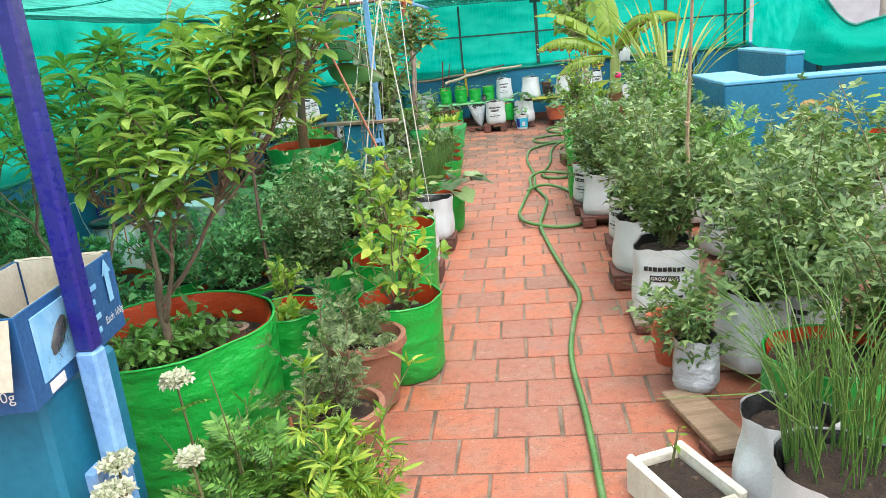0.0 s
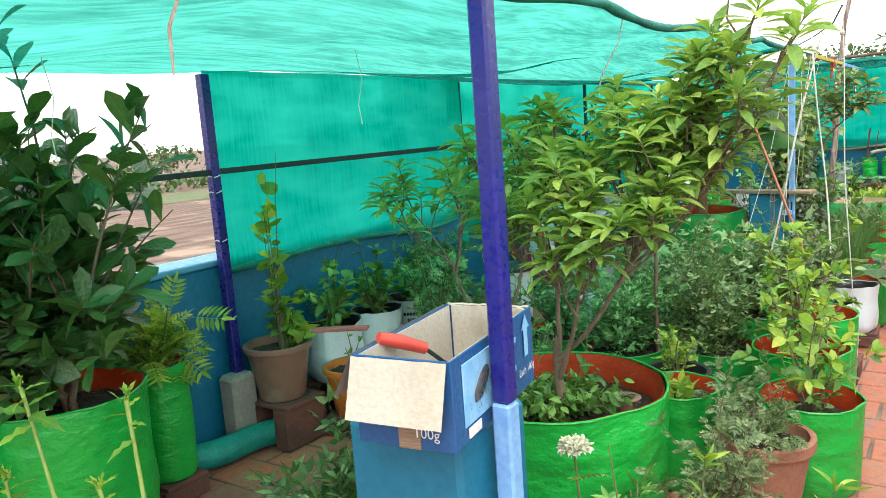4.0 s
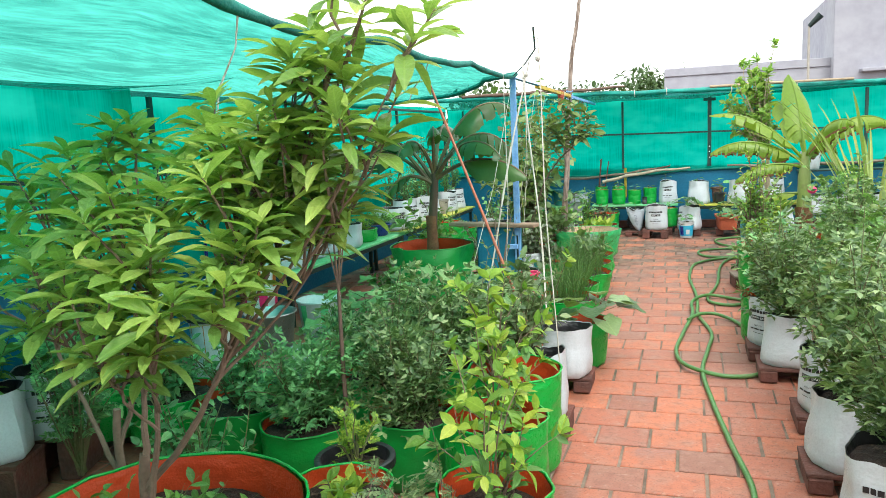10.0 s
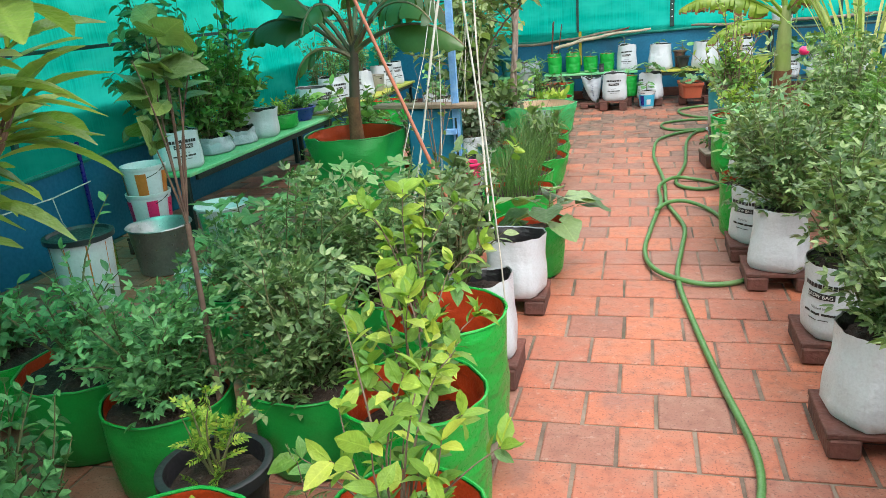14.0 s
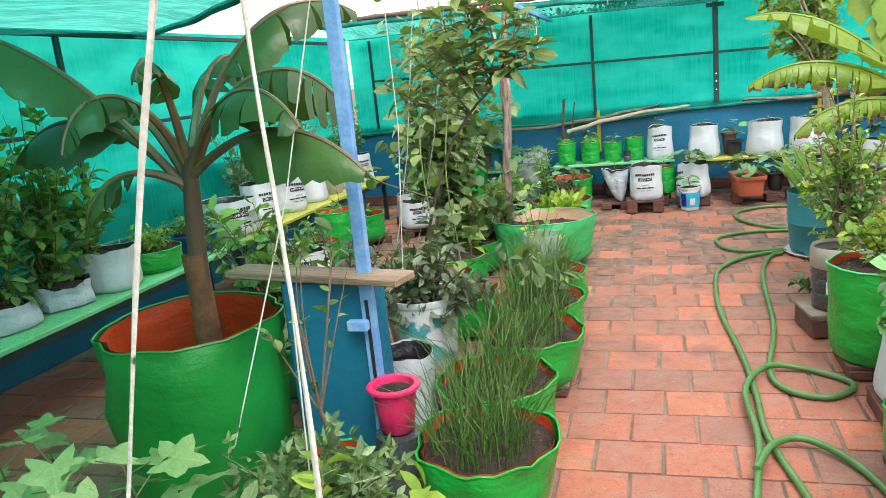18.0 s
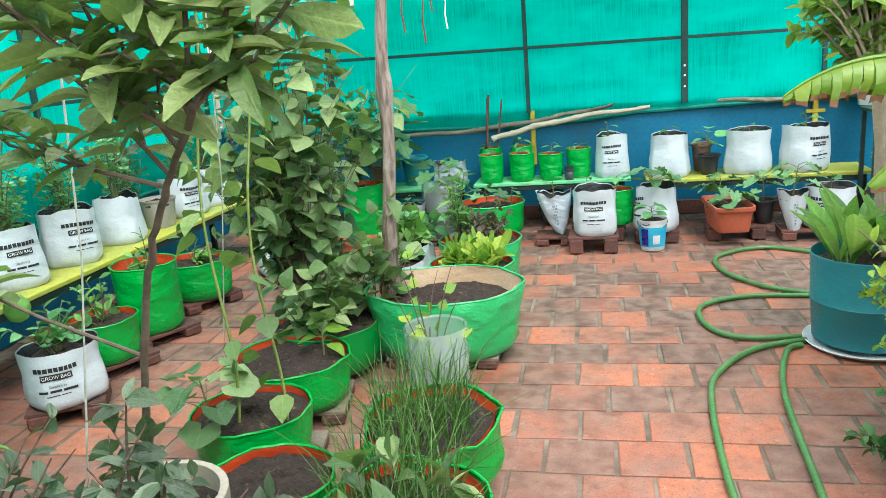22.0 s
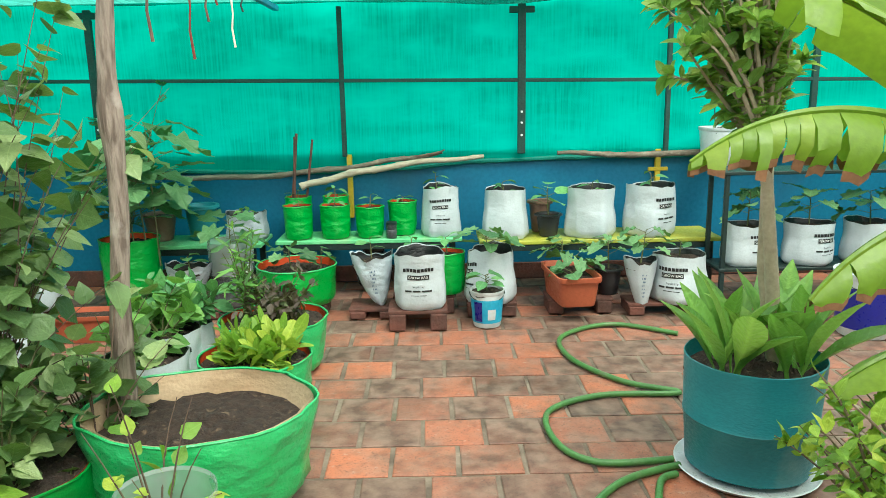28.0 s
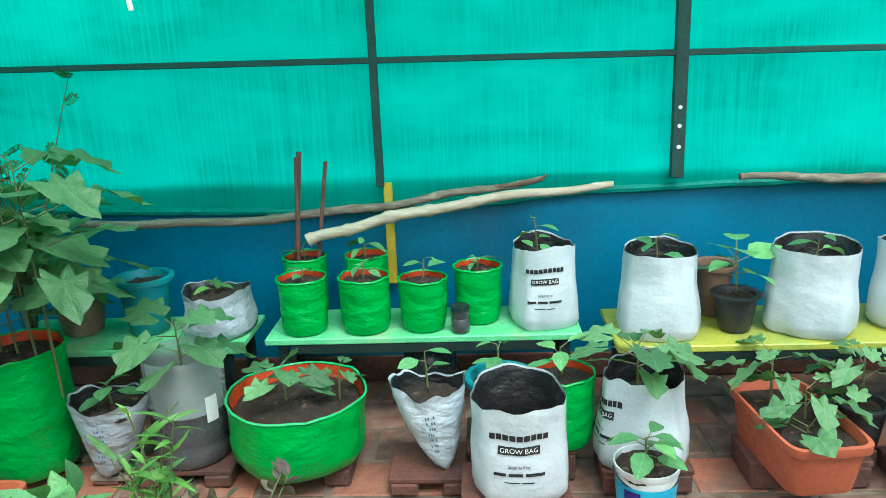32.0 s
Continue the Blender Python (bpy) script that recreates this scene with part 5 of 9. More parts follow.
part("bar", Geo().box(SX + 0.06, 1.1, 1.29, 0.026, 4.7, 0.026, 0.003), STEEL, rail_s, "", False)


def canopy(u, v):
    y = -0.75 + (6.2 + 2.3 * max(0.0, u - 0.1) ** 0.7) * v
    west = SX + 0.02 + (WX - SX + 0.04) * min(1.0, max(0.0, (y - JY) / 0.25))
    x = -0.75 + (west + 0.75) * u - 0.12 * v * (1 - u)
    sag = -0.10 * math.sin(math.pi * u) * (0.6 + 0.4 * math.sin(6 * math.pi * v)) - 0.03 * (1 - u) * abs(math.sin(5 * math.pi * v))
    return x, y, 1.73 + 0.09 * v - 0.02 * u + sag + 0.025 * noise.noise((u * 5, v * 11, 1.7))


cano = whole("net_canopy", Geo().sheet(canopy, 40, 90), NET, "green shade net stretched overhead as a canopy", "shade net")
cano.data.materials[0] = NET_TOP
part("edge_rope", Geo().tube([Vector(canopy(0, i / 60)) for i in range(61)], [0.016 + 0.006 * noise.noise((i * 0.5, 2, 0)) for i in range(61)], 8), NET_HEM, cano, "rolled edge tied to a wire")
part("back_edge", Geo().tube([Vector(canopy(i / 30, 1)) for i in range(31)], 0.018, 7), NET_HEM, cano, "rolled back edge")
for v, ln in ((0.426, 0.30), (0.136, 0.2), (0.68, 0.2)):
    q = Vector(canopy(0.0, v))
    part("tie_rope", Geo().tube([q, q + Vector((-0.03, 0.02, -ln * 0.3)), q + Vector((-0.10, 0.03, -ln * 0.65)), q + Vector((-0.13, 0.05, -ln))], [0.003, 0.0025, 0.0035, 0.002], 6), STRING, cano, "frayed pale tie")
for u, v in ((0.45, 0.30), (0.5, 0.15)):
    q = Vector(canopy(u, v))
    part("loose_cord", Geo().tube([q, q + Vector((0.012, 0.01, -0.10)), q + Vector((-0.006, 0.0, -0.19)), q + Vector((0.004, 0.0, -0.26))], 0.0014, 5), STRING, cano)


def fold(u, v):
    x = WX + 0.2 + (EX - WX - 0.5) * u
    y = FY - 0.05 - v * min(1.0, max(0.10, 0.62 - 0.27 * x))
    top = 1.86 + 0.10 * max(0, 0.45 - u) * 1.2
    return x, y, 1.83 + (top - 1.83) * v - 0.07 * math.sin(math.pi * v) * (0.7 + 0.5 * noise.noise((u * 9, 0.2, 4))) + 0.015 * noise.noise((u * 16, v * 3, 7))


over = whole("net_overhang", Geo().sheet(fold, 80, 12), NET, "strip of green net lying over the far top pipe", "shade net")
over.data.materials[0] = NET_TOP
pipe = [Vector(fold(i / 50, 1)) + Vector((0, 0, 0.012)) for i in range(51)]
part("roll", Geo().tube(pipe, [0.03 + 0.008 * noise.noise((i * 0.4, 3, 1)) for i in range(51)], 9), NET_ROLL, over, "net rolled round the pipe")
cane = thing("bamboo_pole", "dry bamboo pole lashed along the top of the net", "pole", 0, 0)
part("cane", Geo().tube([pipe[27] + Vector((0, -0.02, 0.035)), pipe[33] + Vector((0, -0.02, 0.04)), pipe[40] + Vector((0, -0.02, 0.04))], [0.017, 0.018, 0.016], 8), BAMBOO, cane)
part("brown_cane", knotty([pipe[3] + Vector((0, -0.02, 0.03)), pipe[9] + Vector((0, -0.03, 0.045)), pipe[15] + Vector((0, -0.03, 0.06)), pipe[19] + Vector((0.02, -0.04, 0.085))], [0.02, 0.021, 0.019, 0.012]), DRY, cane, "weathered brown stick")
for i in (20, 23, 29, 35):
    part("lashing", Geo().tube([pipe[i] + Vector((0, 0.042 * math.cos(a), 0.042 * math.sin(a))) for a in np.linspace(0, 6.3, 12)], 0.006, 5), STRING, cane)


# ---- posts, poles and bars ----
post = thing("canopy_post", "steel post painted navy above and flaking pale blue below", "post", -0.61, 0.645)
part("upper", Geo().box(0, 0, 1.29, 0.042, 0.042, 0.92, 0.006), NAVY, post, "glossy navy paint", False)
part("lower", Geo().box(0, 0, 0.416, 0.045, 0.045, 0.828, 0.006), PALEBLUE, post, "flaking pale blue paint", False)
part("latch", Geo().box(-0.03, -0.03, 0.55, 0.03, 0.05, 0.05, 0.004), PALEBLUE, post, "", False)

post_b = thing("angle_post", "perforated angle-iron post painted pale blue", "post", -0.90, 5.465)
part("flange", Geo().box(0, 0, 0.91, 0.041, 0.005, 1.80, 0.002), PALEBLUE, post_b, "", False)
part("web", Geo().box(0.018, 0.014, 0.91, 0.005, 0.028, 1.80, 0.002), PALEBLUE, post_b, "", False)
part("rust_seam", Geo().box(0, -0.004, 0.38, 0.012, 0.004, 0.6, 0.001), STEEL, post_b, "", False)
part("clamp", Geo().box(-0.03, -0.02, 0.60, 0.07, 0.03, 0.035, 0.004), PALEBLUE, post_b, "", False)
bar_g = thing("steel_bar", "angle bar painted yellow and blue between post and pole", "bar", 0, 0)
part("blue_end", Geo().box(0, 0, 0, 0.035, 1.0, 0.005, 0.001), PALEBLUE, bar_g, "", False).matrix_basis = pose(-0.90, 5.96, 1.80, 0, 0, 0.6)
part("yellow_run", Geo().box(0, 0, 0, 0.035, 2.0, 0.03, 0.001), YELLOW, bar_g, "yellow paint", False).matrix_basis = pose(-0.93, 7.46, 1.795, 0, 0, 0.8)
part("blue_run", Geo().box(0, 0, 0, 0.035, 2.62, 0.03, 0.001), PALEBLUE, bar_g, "blue paint", False).matrix_basis = pose(-0.965, 9.78, 1.79, 0, 0, 1.0)

pole = thing("wooden_pole", "weathered grey wooden pole with a knot", "pole", -1.065, 8.50)
ps, pr = [], []
for i in range(61):
    z = 3.0 * i / 60
    ps.append((0.03 * z + 0.021 * z * z + 0.014 * math.sin(z * 2.1) + 0.007 * math.sin(z * 8), 0.01 * math.cos(z * 1.7), z))
    pr.append(0.034 - 0.0055 * z + 0.013 * math.exp(-((z - 1.22) / 0.07) ** 2) + 0.006 * math.exp(-((z - 0.55) / 0.06) ** 2) + 0.004 * noise.noise((z * 6, 1, 0)))
part("shaft", Geo().tube(ps, pr, 12), POLE_WOOD, pole)
for z in (1.77, 1.81, 1.85):
    part("binding", Geo().tube([(0.115 + 0.036 * math.cos(a), 0.036 * math.sin(a), z + 0.01 * math.sin(a)) for a in np.linspace(0, 6.3, 12)], 0.005, 5), PALEBLUE, pole, "blue cord")

red = thing("leaning_stick", "long thin red painted stick leaning against the canopy edge", "stick", 0, 0)
part("shaft", Geo().tube([(-0.46, 3.893, 0.3), (-0.68, 3.752, 1.0), (-0.925, 3.596, 1.775)], [0.008, 0.007, 0.006], 8), RED_POLE, red)
part("lashing", Geo().tube([(-0.915 + 0.012 * math.cos(a), 3.603 + 0.012 * math.sin(a), 1.735 + 0.004 * a) for a in np.linspace(0, 12, 24)], 0.003, 5), STRING, red, "white string")
cane_r = thing("support_cane", "thin bamboo cane standing among the tomato plants", "cane", 0, 0)
part("shaft", Geo().tube([(1.04, 2.79, 0.0), (0.98, 2.6, 0.85), (0.95, 2.35, 1.42)], [0.009, 0.008, 0.006], 7), BAMBOO, cane_r)
part("node", Geo().tube([(0.972, 2.56, 0.92), (0.971, 2.555, 0.935)], 0.011, 7), BAMBOO, cane_r)

cords = thing("plant_strings", "thin white strings strung from the bar down to the pots", "strings", 0, 0)
for a, b in (((-0.80, 4.77, 1.80), (-0.86, 4.87, 0.3)), ((-0.90, 5.43, 1.75), (-1.15, 5.0, 0.4)), ((-0.915, 6.4, 1.78), (-1.25, 6.55, 0.3)), ((-0.92, 6.9, 1.78), (-1.45, 7.6, 0.3)), ((-0.92, 6.0, 1.78), (-0.98, 6.05, 0.62))):
    a, b = Vector(a), Vector(b)
    mid = (a + b) / 2 + Vector((0.02, 0.015, -0.02))
    part("string", Geo().tube([a, a.lerp(mid, 0.5), mid, mid.lerp(b, 0.5), b], [0.0018, 0.0024, 0.002, 0.0025, 0.0018], 5), STRING, cords)


def cloth_tape(a, b, w, seed):
    """A strip of white cloth, twisted a little along its length."""
    a, b = Vector(a), Vector(b)
    t = thing("cloth_tape", "narrow white cloth tape stained dark, tied upright for climbers", "tape", 0, 0, group="cloth tapes")

    def fn(u, v):
        p = a.lerp(b, u) + Vector((0.006 * math.sin(7 * u + seed), 0.006 * math.cos(5 * u + seed), 0))
        ang = 0.5 + 0.9 * math.sin(4 * u + seed)
        ww = w * (1 + 0.35 * noise.noise((u * 9, seed, 0)))
        return p + Vector((math.cos(ang), math.sin(ang), 0)) * ww * (v - 0.5) + Vector((-math.sin(ang), math.cos(ang), 0)) * 0.002 * math.cos(6 * v)
    part("strip", Geo().sheet(fn, 60, 3), TAPE, t)
    part("knot", Geo().lathe([(0.003, -0.014), (0.010, -0.006), (0.012, 0.004), (0.006, 0.014), (0.002, 0.017)], 9, 0.3, seed), TAPE, t).matrix_basis = pose(*a.lerp(b, 0.06))


cloth_tape((-0.326, 3.40, 1.80), (-0.261, 3.345, 0.36), 0.006, 1.0)
cloth_tape((-0.535, 4.265, 1.80), (-0.805, 4.055, 0.40), 0.011, 2.0)
cloth_tape((-0.616, 4.487, 1.80), (-0.45, 4.15, 0.42), 0.010, 3.0)
bar_t = thing("support_wire", "stretched wire between the canopy edge and the blue post", "wire", 0, 0)
part("wire", Geo().tube([(-0.30, 3.2, 1.815), (-0.42, 3.85, 1.805), (-0.62, 4.55, 1.80), (-0.90, 5.46, 1.805)], 0.004, 6), STEEL, bar_t)
rags = thing("hanging_ties", "old red cloth ties and dry stems hanging from the top bar", "cloth ties", 0, 0)
for i, (x, y, ln, mt) in enumerate(((-0.95, 8.75, 0.32, DRY), (-0.955, 9.2, 0.36, RAG), (-0.955, 9.0, 0.14, DRY), (-0.935, 7.62, 0.18, RAG), (-0.97, 9.9, 0.28, STRING), (-0.97, 10.1, 0.10, STEEL), (-0.94, 8.4, 0.16, STEEL), (-0.96, 9.45, 0.2, DRY), (-0.96, 9.6, 0.12, RAG))):
    q = Vector((x, y, 1.775))
    part("tie", Geo().tube([q, q + Vector((0.006, 0.01, -ln * 0.2)), q + Vector((0.010, 0.008, -ln * 0.45)), q + Vector((0.004, 0.0, -ln * 0.7)), q + Vector((0.012, 0.006, -ln))], [0.004, 0.006, 0.004, 0.005, 0.006], 6), mt, rags)
for k, (y, ln, w) in enumerate(((7.74, 0.17, 0.030), (7.86, 0.21, 0.022), (7.93, 0.26, 0.016))):
    def strip(u, v, y=y, ln=ln, w=w, k=k):
        a = 1.2 * math.sin(5 * u + k)
        return -0.93 + (v - 0.5) * w * math.cos(a) + 0.012 * math.sin(6 * u + k), y + (v - 0.5) * w * math.sin(a), 1.80 - ln * u + 0.02 * (u < 0.05)
    part("cloth_strip", Geo().sheet(strip, 24, 4), RED_CLOTH if k < 2 else TAPE, rags, "faded red cloth strip" if k < 2 else "white cloth strip")
part("cloth_knot", Geo().lathe([(0.004, -0.03), (0.022, -0.02), (0.028, 0.0), (0.02, 0.02), (0.004, 0.03)], 12, 0.35, 2.0), RED_CLOTH, rags, "red cloth knot").matrix_basis = pose(-0.93, 7.76, 1.77)

canes = thing("bamboo_poles", "dry bamboo poles laid along the foot of the far net", "poles", 0, 0)
part("long_cane", knotty([(-2.15, FY - 0.10, 0.775), (-1.6, FY - 0.10, 0.745), (-1.17, FY - 0.10, 0.745), (-0.68, FY - 0.12, 0.785), (-0.3, FY - 0.12, 0.835), (0.03, FY - 0.12, 0.88)], [0.016, 0.018, 0.018, 0.016, 0.011]), CANE_GREY, canes)
part("twig_end", Geo().tube([(-0.16, FY - 0.125, 0.855), (0.0, FY - 0.14, 0.878), (0.045, FY - 0.14, 0.90)], [0.009, 0.007, 0.004], 7), DRY, canes)
part("pale_cane", knotty([(-0.88, FY - 0.21, 0.685), (-0.67, FY - 0.20, 0.738), (-0.41, FY - 0.18, 0.787), (-0.02, FY - 0.15, 0.832), (0.3, FY - 0.11, 0.845)], [0.022, 0.022, 0.021, 0.018, 0.013]), PALE_CANE, canes)
part("right_cane", knotty([(0.78, FY - 0.1, 0.862), (1.31, FY - 0.1, 0.845), (2.2, FY - 0.1, 0.85), (2.9, FY - 0.1, 0.86)], [0.012, 0.019, 0.02, 0.016]), CANE_GREY, canes)
for x in (-0.58, 1.46):
    br = thing("yellow_bracket", "yellow painted steel bracket on the blue wall", "bracket", x, FY - 0.03)
    part("upright", Geo().box(0, 0, 0.66, 0.035, 0.03, 0.42, 0.003), YELLOW, br, "", False)
    if x > 0:
        part("arm", Geo().box(0, -0.01, 0.74, 0.13, 0.02, 0.025, 0.003), YELLOW, br, "", False)


# ---- pillars and the carton ----
def pillar(x, y, sx, sy, h, name="pillar", label="blue painted masonry pillar"):
    t = thing(name, label, "pillar", x, y)
    part("shaft", Geo().box(0, 0, h / 2, sx, sy, h, 0.012), PILLAR, t, "", False)
    return t


pillar(-0.80, 0.66, 0.30, 0.28, 0.78)
pillar(-1.06, 5.57, 0.31, 0.17, 0.74)
plank = thing("plank", "weathered plank lying on the blue pillar", "plank", -1.09, 5.51, 0.742, -12)
part("board", Geo().box(0, 0, 0.013, 0.70, 0.115, 0.026, 0.004), WOOD, plank, "", False)

carton = thing("cardboard_box", "open blue printed cardboard box with tools on the pillar", "box", -0.76, 0.672, 0.782, 8)
bx, by, bh, th = 0.215, 0.435, 0.185, 0.005
part("base", Geo().box(0, 0, 0.003, bx, by, 0.006, 0.002), CARD_IN, carton, "", False)
for s, mt, nm in ((1, CARD_BLUE, "right_side"), (-1, CARD_BLUE, "left_side")):
    panel = part(nm, Geo().box(s * bx / 2, 0, bh / 2, th, by, bh, 0.002), mt, carton, "", False)
    card_side = panel if s == 1 else card_side
    part("inner_side", Geo().box(s * (bx / 2 - 0.006), 0, bh / 2, 0.003, by - 0.02, bh - 0.004, 0.001), CARD_IN, carton, "", False)
for s in (1, -1):
    part("end_wall", Geo().box(0, s * by / 2, bh / 2, bx + 0.008, th, bh, 0.002), CARD_BLUE, carton, "", False)
    part("inner_end", Geo().box(0, s * (by / 2 - 0.006), bh / 2, bx - 0.02, 0.003, bh - 0.004, 0.001), CARD_IN, carton, "", False)
part("front_flap", Geo().sheet(lambda u, v: (-bx / 2 + bx * u, -by / 2 - 0.012 - 0.04 * v, bh - 0.12 * v + 0.004 * noise.noise((u * 4, v * 2, 1))), 14, 8), CARD_IN, carton, "torn grey flap folded down")
part("left_flap", Geo().sheet(lambda u, v: (-bx / 2 - 0.01 - 0.05 * v, -by / 2 + by * u, bh - 0.1 * v), 8, 6), CARD_IN, carton, "torn flap")
part("torn_edge", Geo().tube([(-bx / 2 + bx * i / 20, by / 2 - 0.001, bh + 0.004 * noise.noise((i * 1.3, 0, 0))) for i in range(21)], 0.004, 5), CARD_IN, carton)
rx = bx / 2 + 0.0045
part("picture", Geo().box(rx, -0.09, 0.10, 0.003, 0.17, 0.13, 0.001), PAPER_BLUE, card_side, "light blue picture panel", False)
part("seed_picture", Geo().lathe([(0.001, 0.003), (0.045, 0.002), (0.05, 0.0)], 20, 0.1, 1.0, 0.42, 0.92), SMOKE, card_side, "dark seeds picture").matrix_basis = pose(rx + 0.002, -0.09, 0.10, 0, 90, 0) @ pose(0, 0, 0, 0, 0, 35)
seeds, rng_s = Geo(), random.Random(4)
for _ in range(90):
    u, v = rng_s.gauss(0, 0.035), rng_s.gauss(0, 0.012)
    yy, zz = -0.085 + u * 0.8 - v * 0.5, 0.085 + u * 0.5 + v
    if -0.168 < yy < -0.012 and 0.042 < zz < 0.158:
        seeds.add([(rx + 0.0022, yy, zz), (rx + 0.0022, yy + 0.004, zz + 0.001), (rx + 0.0022, yy + 0.003, zz + 0.004)], [(0, 1, 2)])
tagged(part("loose_seeds", seeds, INK, card_side, "scattered dark seeds"), kind="stuff")
part("white_label", Geo().box(rx, -0.13, 0.018, 0.003, 0.06, 0.022, 0.001), WHITE, card_side, "white label", False)
arrow = Geo().add([(0, -0.012, -0.045), (0, 0.012, -0.045), (0, 0.012, 0.02), (0, -0.012, 0.02)], [(0, 1, 2, 3)]).add([(0, -0.026, 0.02), (0, 0.026, 0.02), (0, 0, 0.055)], [(0, 1, 2)])
part("arrow", arrow, PAPER_BLUE, card_side, "pale up arrow").matrix_basis = pose(rx + 0.002, 0.17, 0.125)
for i, (yy, zz, w) in enumerate(((0.06, 0.135, 0.10), (0.05, 0.105, 0.085), (0.07, 0.07, 0.07), (0.04, 0.04, 0.11))):
    part("lettering", Geo().box(rx, yy, zz, 0.002, w, 0.012, 0.0005), PAPER_BLUE, card_side, "pale lettering", False)
for body, yy, zz, sz, side in (("Each 100g", 0.165, 0.048, 0.024, 1), ("100g", 0.05, 0.035, 0.03, 0)):
    part("weight_text", scaled(text_geo(body, 1.0), sz), WHITE, carton, "white weight print").matrix_basis = pose(rx + 0.003, yy, zz, 0, 0, 90) if side else pose(0.05, -by / 2 - 0.006, zz)
part("tape", Geo().box(0.01, -by / 2 - 0.004, 0.035, 0.05, 0.003, 0.07, 0.001), WOOD, carton, "brown tape", False)
tool = thing("hand_tool", "garden hand tool with a red handle in the carton", "tool", -0.82, 0.58, 0.90, 40)
part("handle", Geo().tube([(0.05, 0.02, 0.03), (0.0, 0, 0.055), (-0.05, -0.02, 0.075)], [0.013, 0.016, 0.014], 10), RED_GRIP, tool, "red plastic handle")
part("shank", Geo().tube([(0.05, 0.02, 0.03), (0.1, 0.04, -0.02)], 0.005, 6), STEEL, tool)
saw = thing("metal_strip", "rusty metal strip sticking out of the carton", "metal strip", -0.98, 0.56, 0.975, 30)
part("blade", Geo().box(0, 0, 0, 0.13, 0.03, 0.006, 0.001), BRICK, saw, "", False)
roll_n = thing("net_roll", "rolled spare green net lying on the floor", "net roll", -2.50, 1.36, 0.07, 78)
part("roll", Geo().tube([(-0.26 + 0.52 * i / 10, 0.012 * math.sin(i), 0) for i in range(11)], [0.062 + 0.008 * noise.noise((i * 1.7, 0, 3)) for i in range(11)], 12), NET_ROLL, roll_n)


# ---- beyond the roof ----
def window_in(t, x, y, z, w, h):
    edge = part("window_frame", Geo().box(x, y, z, w + 0.2, 0.12, h + 0.2, 0.02), CONCRETE, t, "", False)
    part("window_pane", Geo().box(x, y - 0.07, z, w, 0.04, h, 0.01), SMOKE, edge, "dark pane", False)


hb = thing("white_building", "plain white two storey building beyond the net", "building", 0, 0)
part("wall", Geo().box(5.1, 34, -0.15, 11.4, 8, 6.9, 0.02), WHITEWASH, hb, "", False)
part("parapet", Geo().box(5.1, 30.05, 3.45, 11.4, 0.2, 0.3, 0.02), WHITEWASH, hb, "", False)
part("upper_storey", Geo().box(9.7, 33.4, 2.0, 9.4, 7.8, 7.6, 0.02), WHITEWASH, hb, "", False)
part("tank_room", Geo().box(13.2, 33, 5.8, 2.6, 3.0, 1.6, 0.02), WHITEWASH, hb, "", False)
part("ledge", Geo().box(6.56, 29.35, 3.05, 1.5, 0.5, 0.12, 0.02), WHITEWASH, hb, "", False)
window_in(hb, 6.56, 29.45, 2.3, 0.75, 0.6)
for x, z in ((6.2, 5.3), (11.4, 6.2)):
    part("pipe", Geo().tube([(x, 30.2, 2.5), (x, 30.2, z)], 0.05, 8), GREY_PLASTIC, hb)
lamp = thing("street_lamp", "tall grey lamp post with a dark lamp head", "street lamp", 4.15, 29.0, GROUND)
part("pole", Geo().tube([(0, 0, 0), (0, 0, 8.2)], [0.06, 0.04], 8), GREY_PLASTIC, lamp)
part("lamp_head", Geo().tube([(0, 0, 8.2), (0.35, -0.1, 8.55)], [0.07, 0.12], 8), STEEL, lamp)


def far_tree(x, y, h, r, seed, n=2600):
    rng = np.random.default_rng(seed)
    t = thing("tree", "distant dark green tree beyond the roof", "tree", x, y, GROUND, group="distant trees")
    g = Geo().tube([(0, 0, 0), (0.1, 0, h * 0.35), (0.0, 0.1, h * 0.55)], [0.22, 0.17, 0.1], 8)
    for i in range(7):
        a = i * 0.9
        g.tube([(0, 0.05, h * 0.45), (r * 0.4 * math.cos(a), r * 0.4 * math.sin(a), h * 0.65), (r * 0.7 * math.cos(a), r * 0.7 * math.sin(a), h * 0.78)], [0.09, 0.06, 0.03], 5)
    part("trunk", g, BARK, t)
    cl = rng.normal(size=(26, 3))
    cl = cl / np.linalg.norm(cl, axis=1, keepdims=True) * rng.uniform(0.35, 1, (26, 1)) * np.array([r, r, h * 0.22]) + np.array([0, 0, h * 0.75])
    pos = cl[rng.integers(0, 26, n)] + rng.normal(0, r * 0.14, (n, 3))
    leaves(t, "crown", OVAL, pos, rng.normal(size=(n, 3)), rng.uniform(0.4, 0.9, n) * r * (0.15 if n > 1000 else 0.24), L_FAR, rng)


far_tree(-4.5, 52, 8.6, 3.6, 1)
far_tree(-1.2, 55, 9.2, 3.2, 2)
far_tree(-11, 46, 7.6, 3.4, 3)
far_tree(-16, 60, 8.8, 4.5, 4)
far_tree(-7.5, 58, 8.6, 3.2, 6)
for i in range(12):
    far_tree(-95 - 7 * math.sin(i * 2.1), 12 + i * 9.5 + 3 * math.cos(i * 1.7), 4.4 + 1.3 * math.sin(i * 3.3), 3.6 + 0.8 * math.cos(i * 5), 20 + i, 320)
hedge = thing("far_scrub", "band of green scrub across the far field", "scrub", 0, 0, kind="stuff")
rng_h = np.random.default_rng(5)
nh = 3000
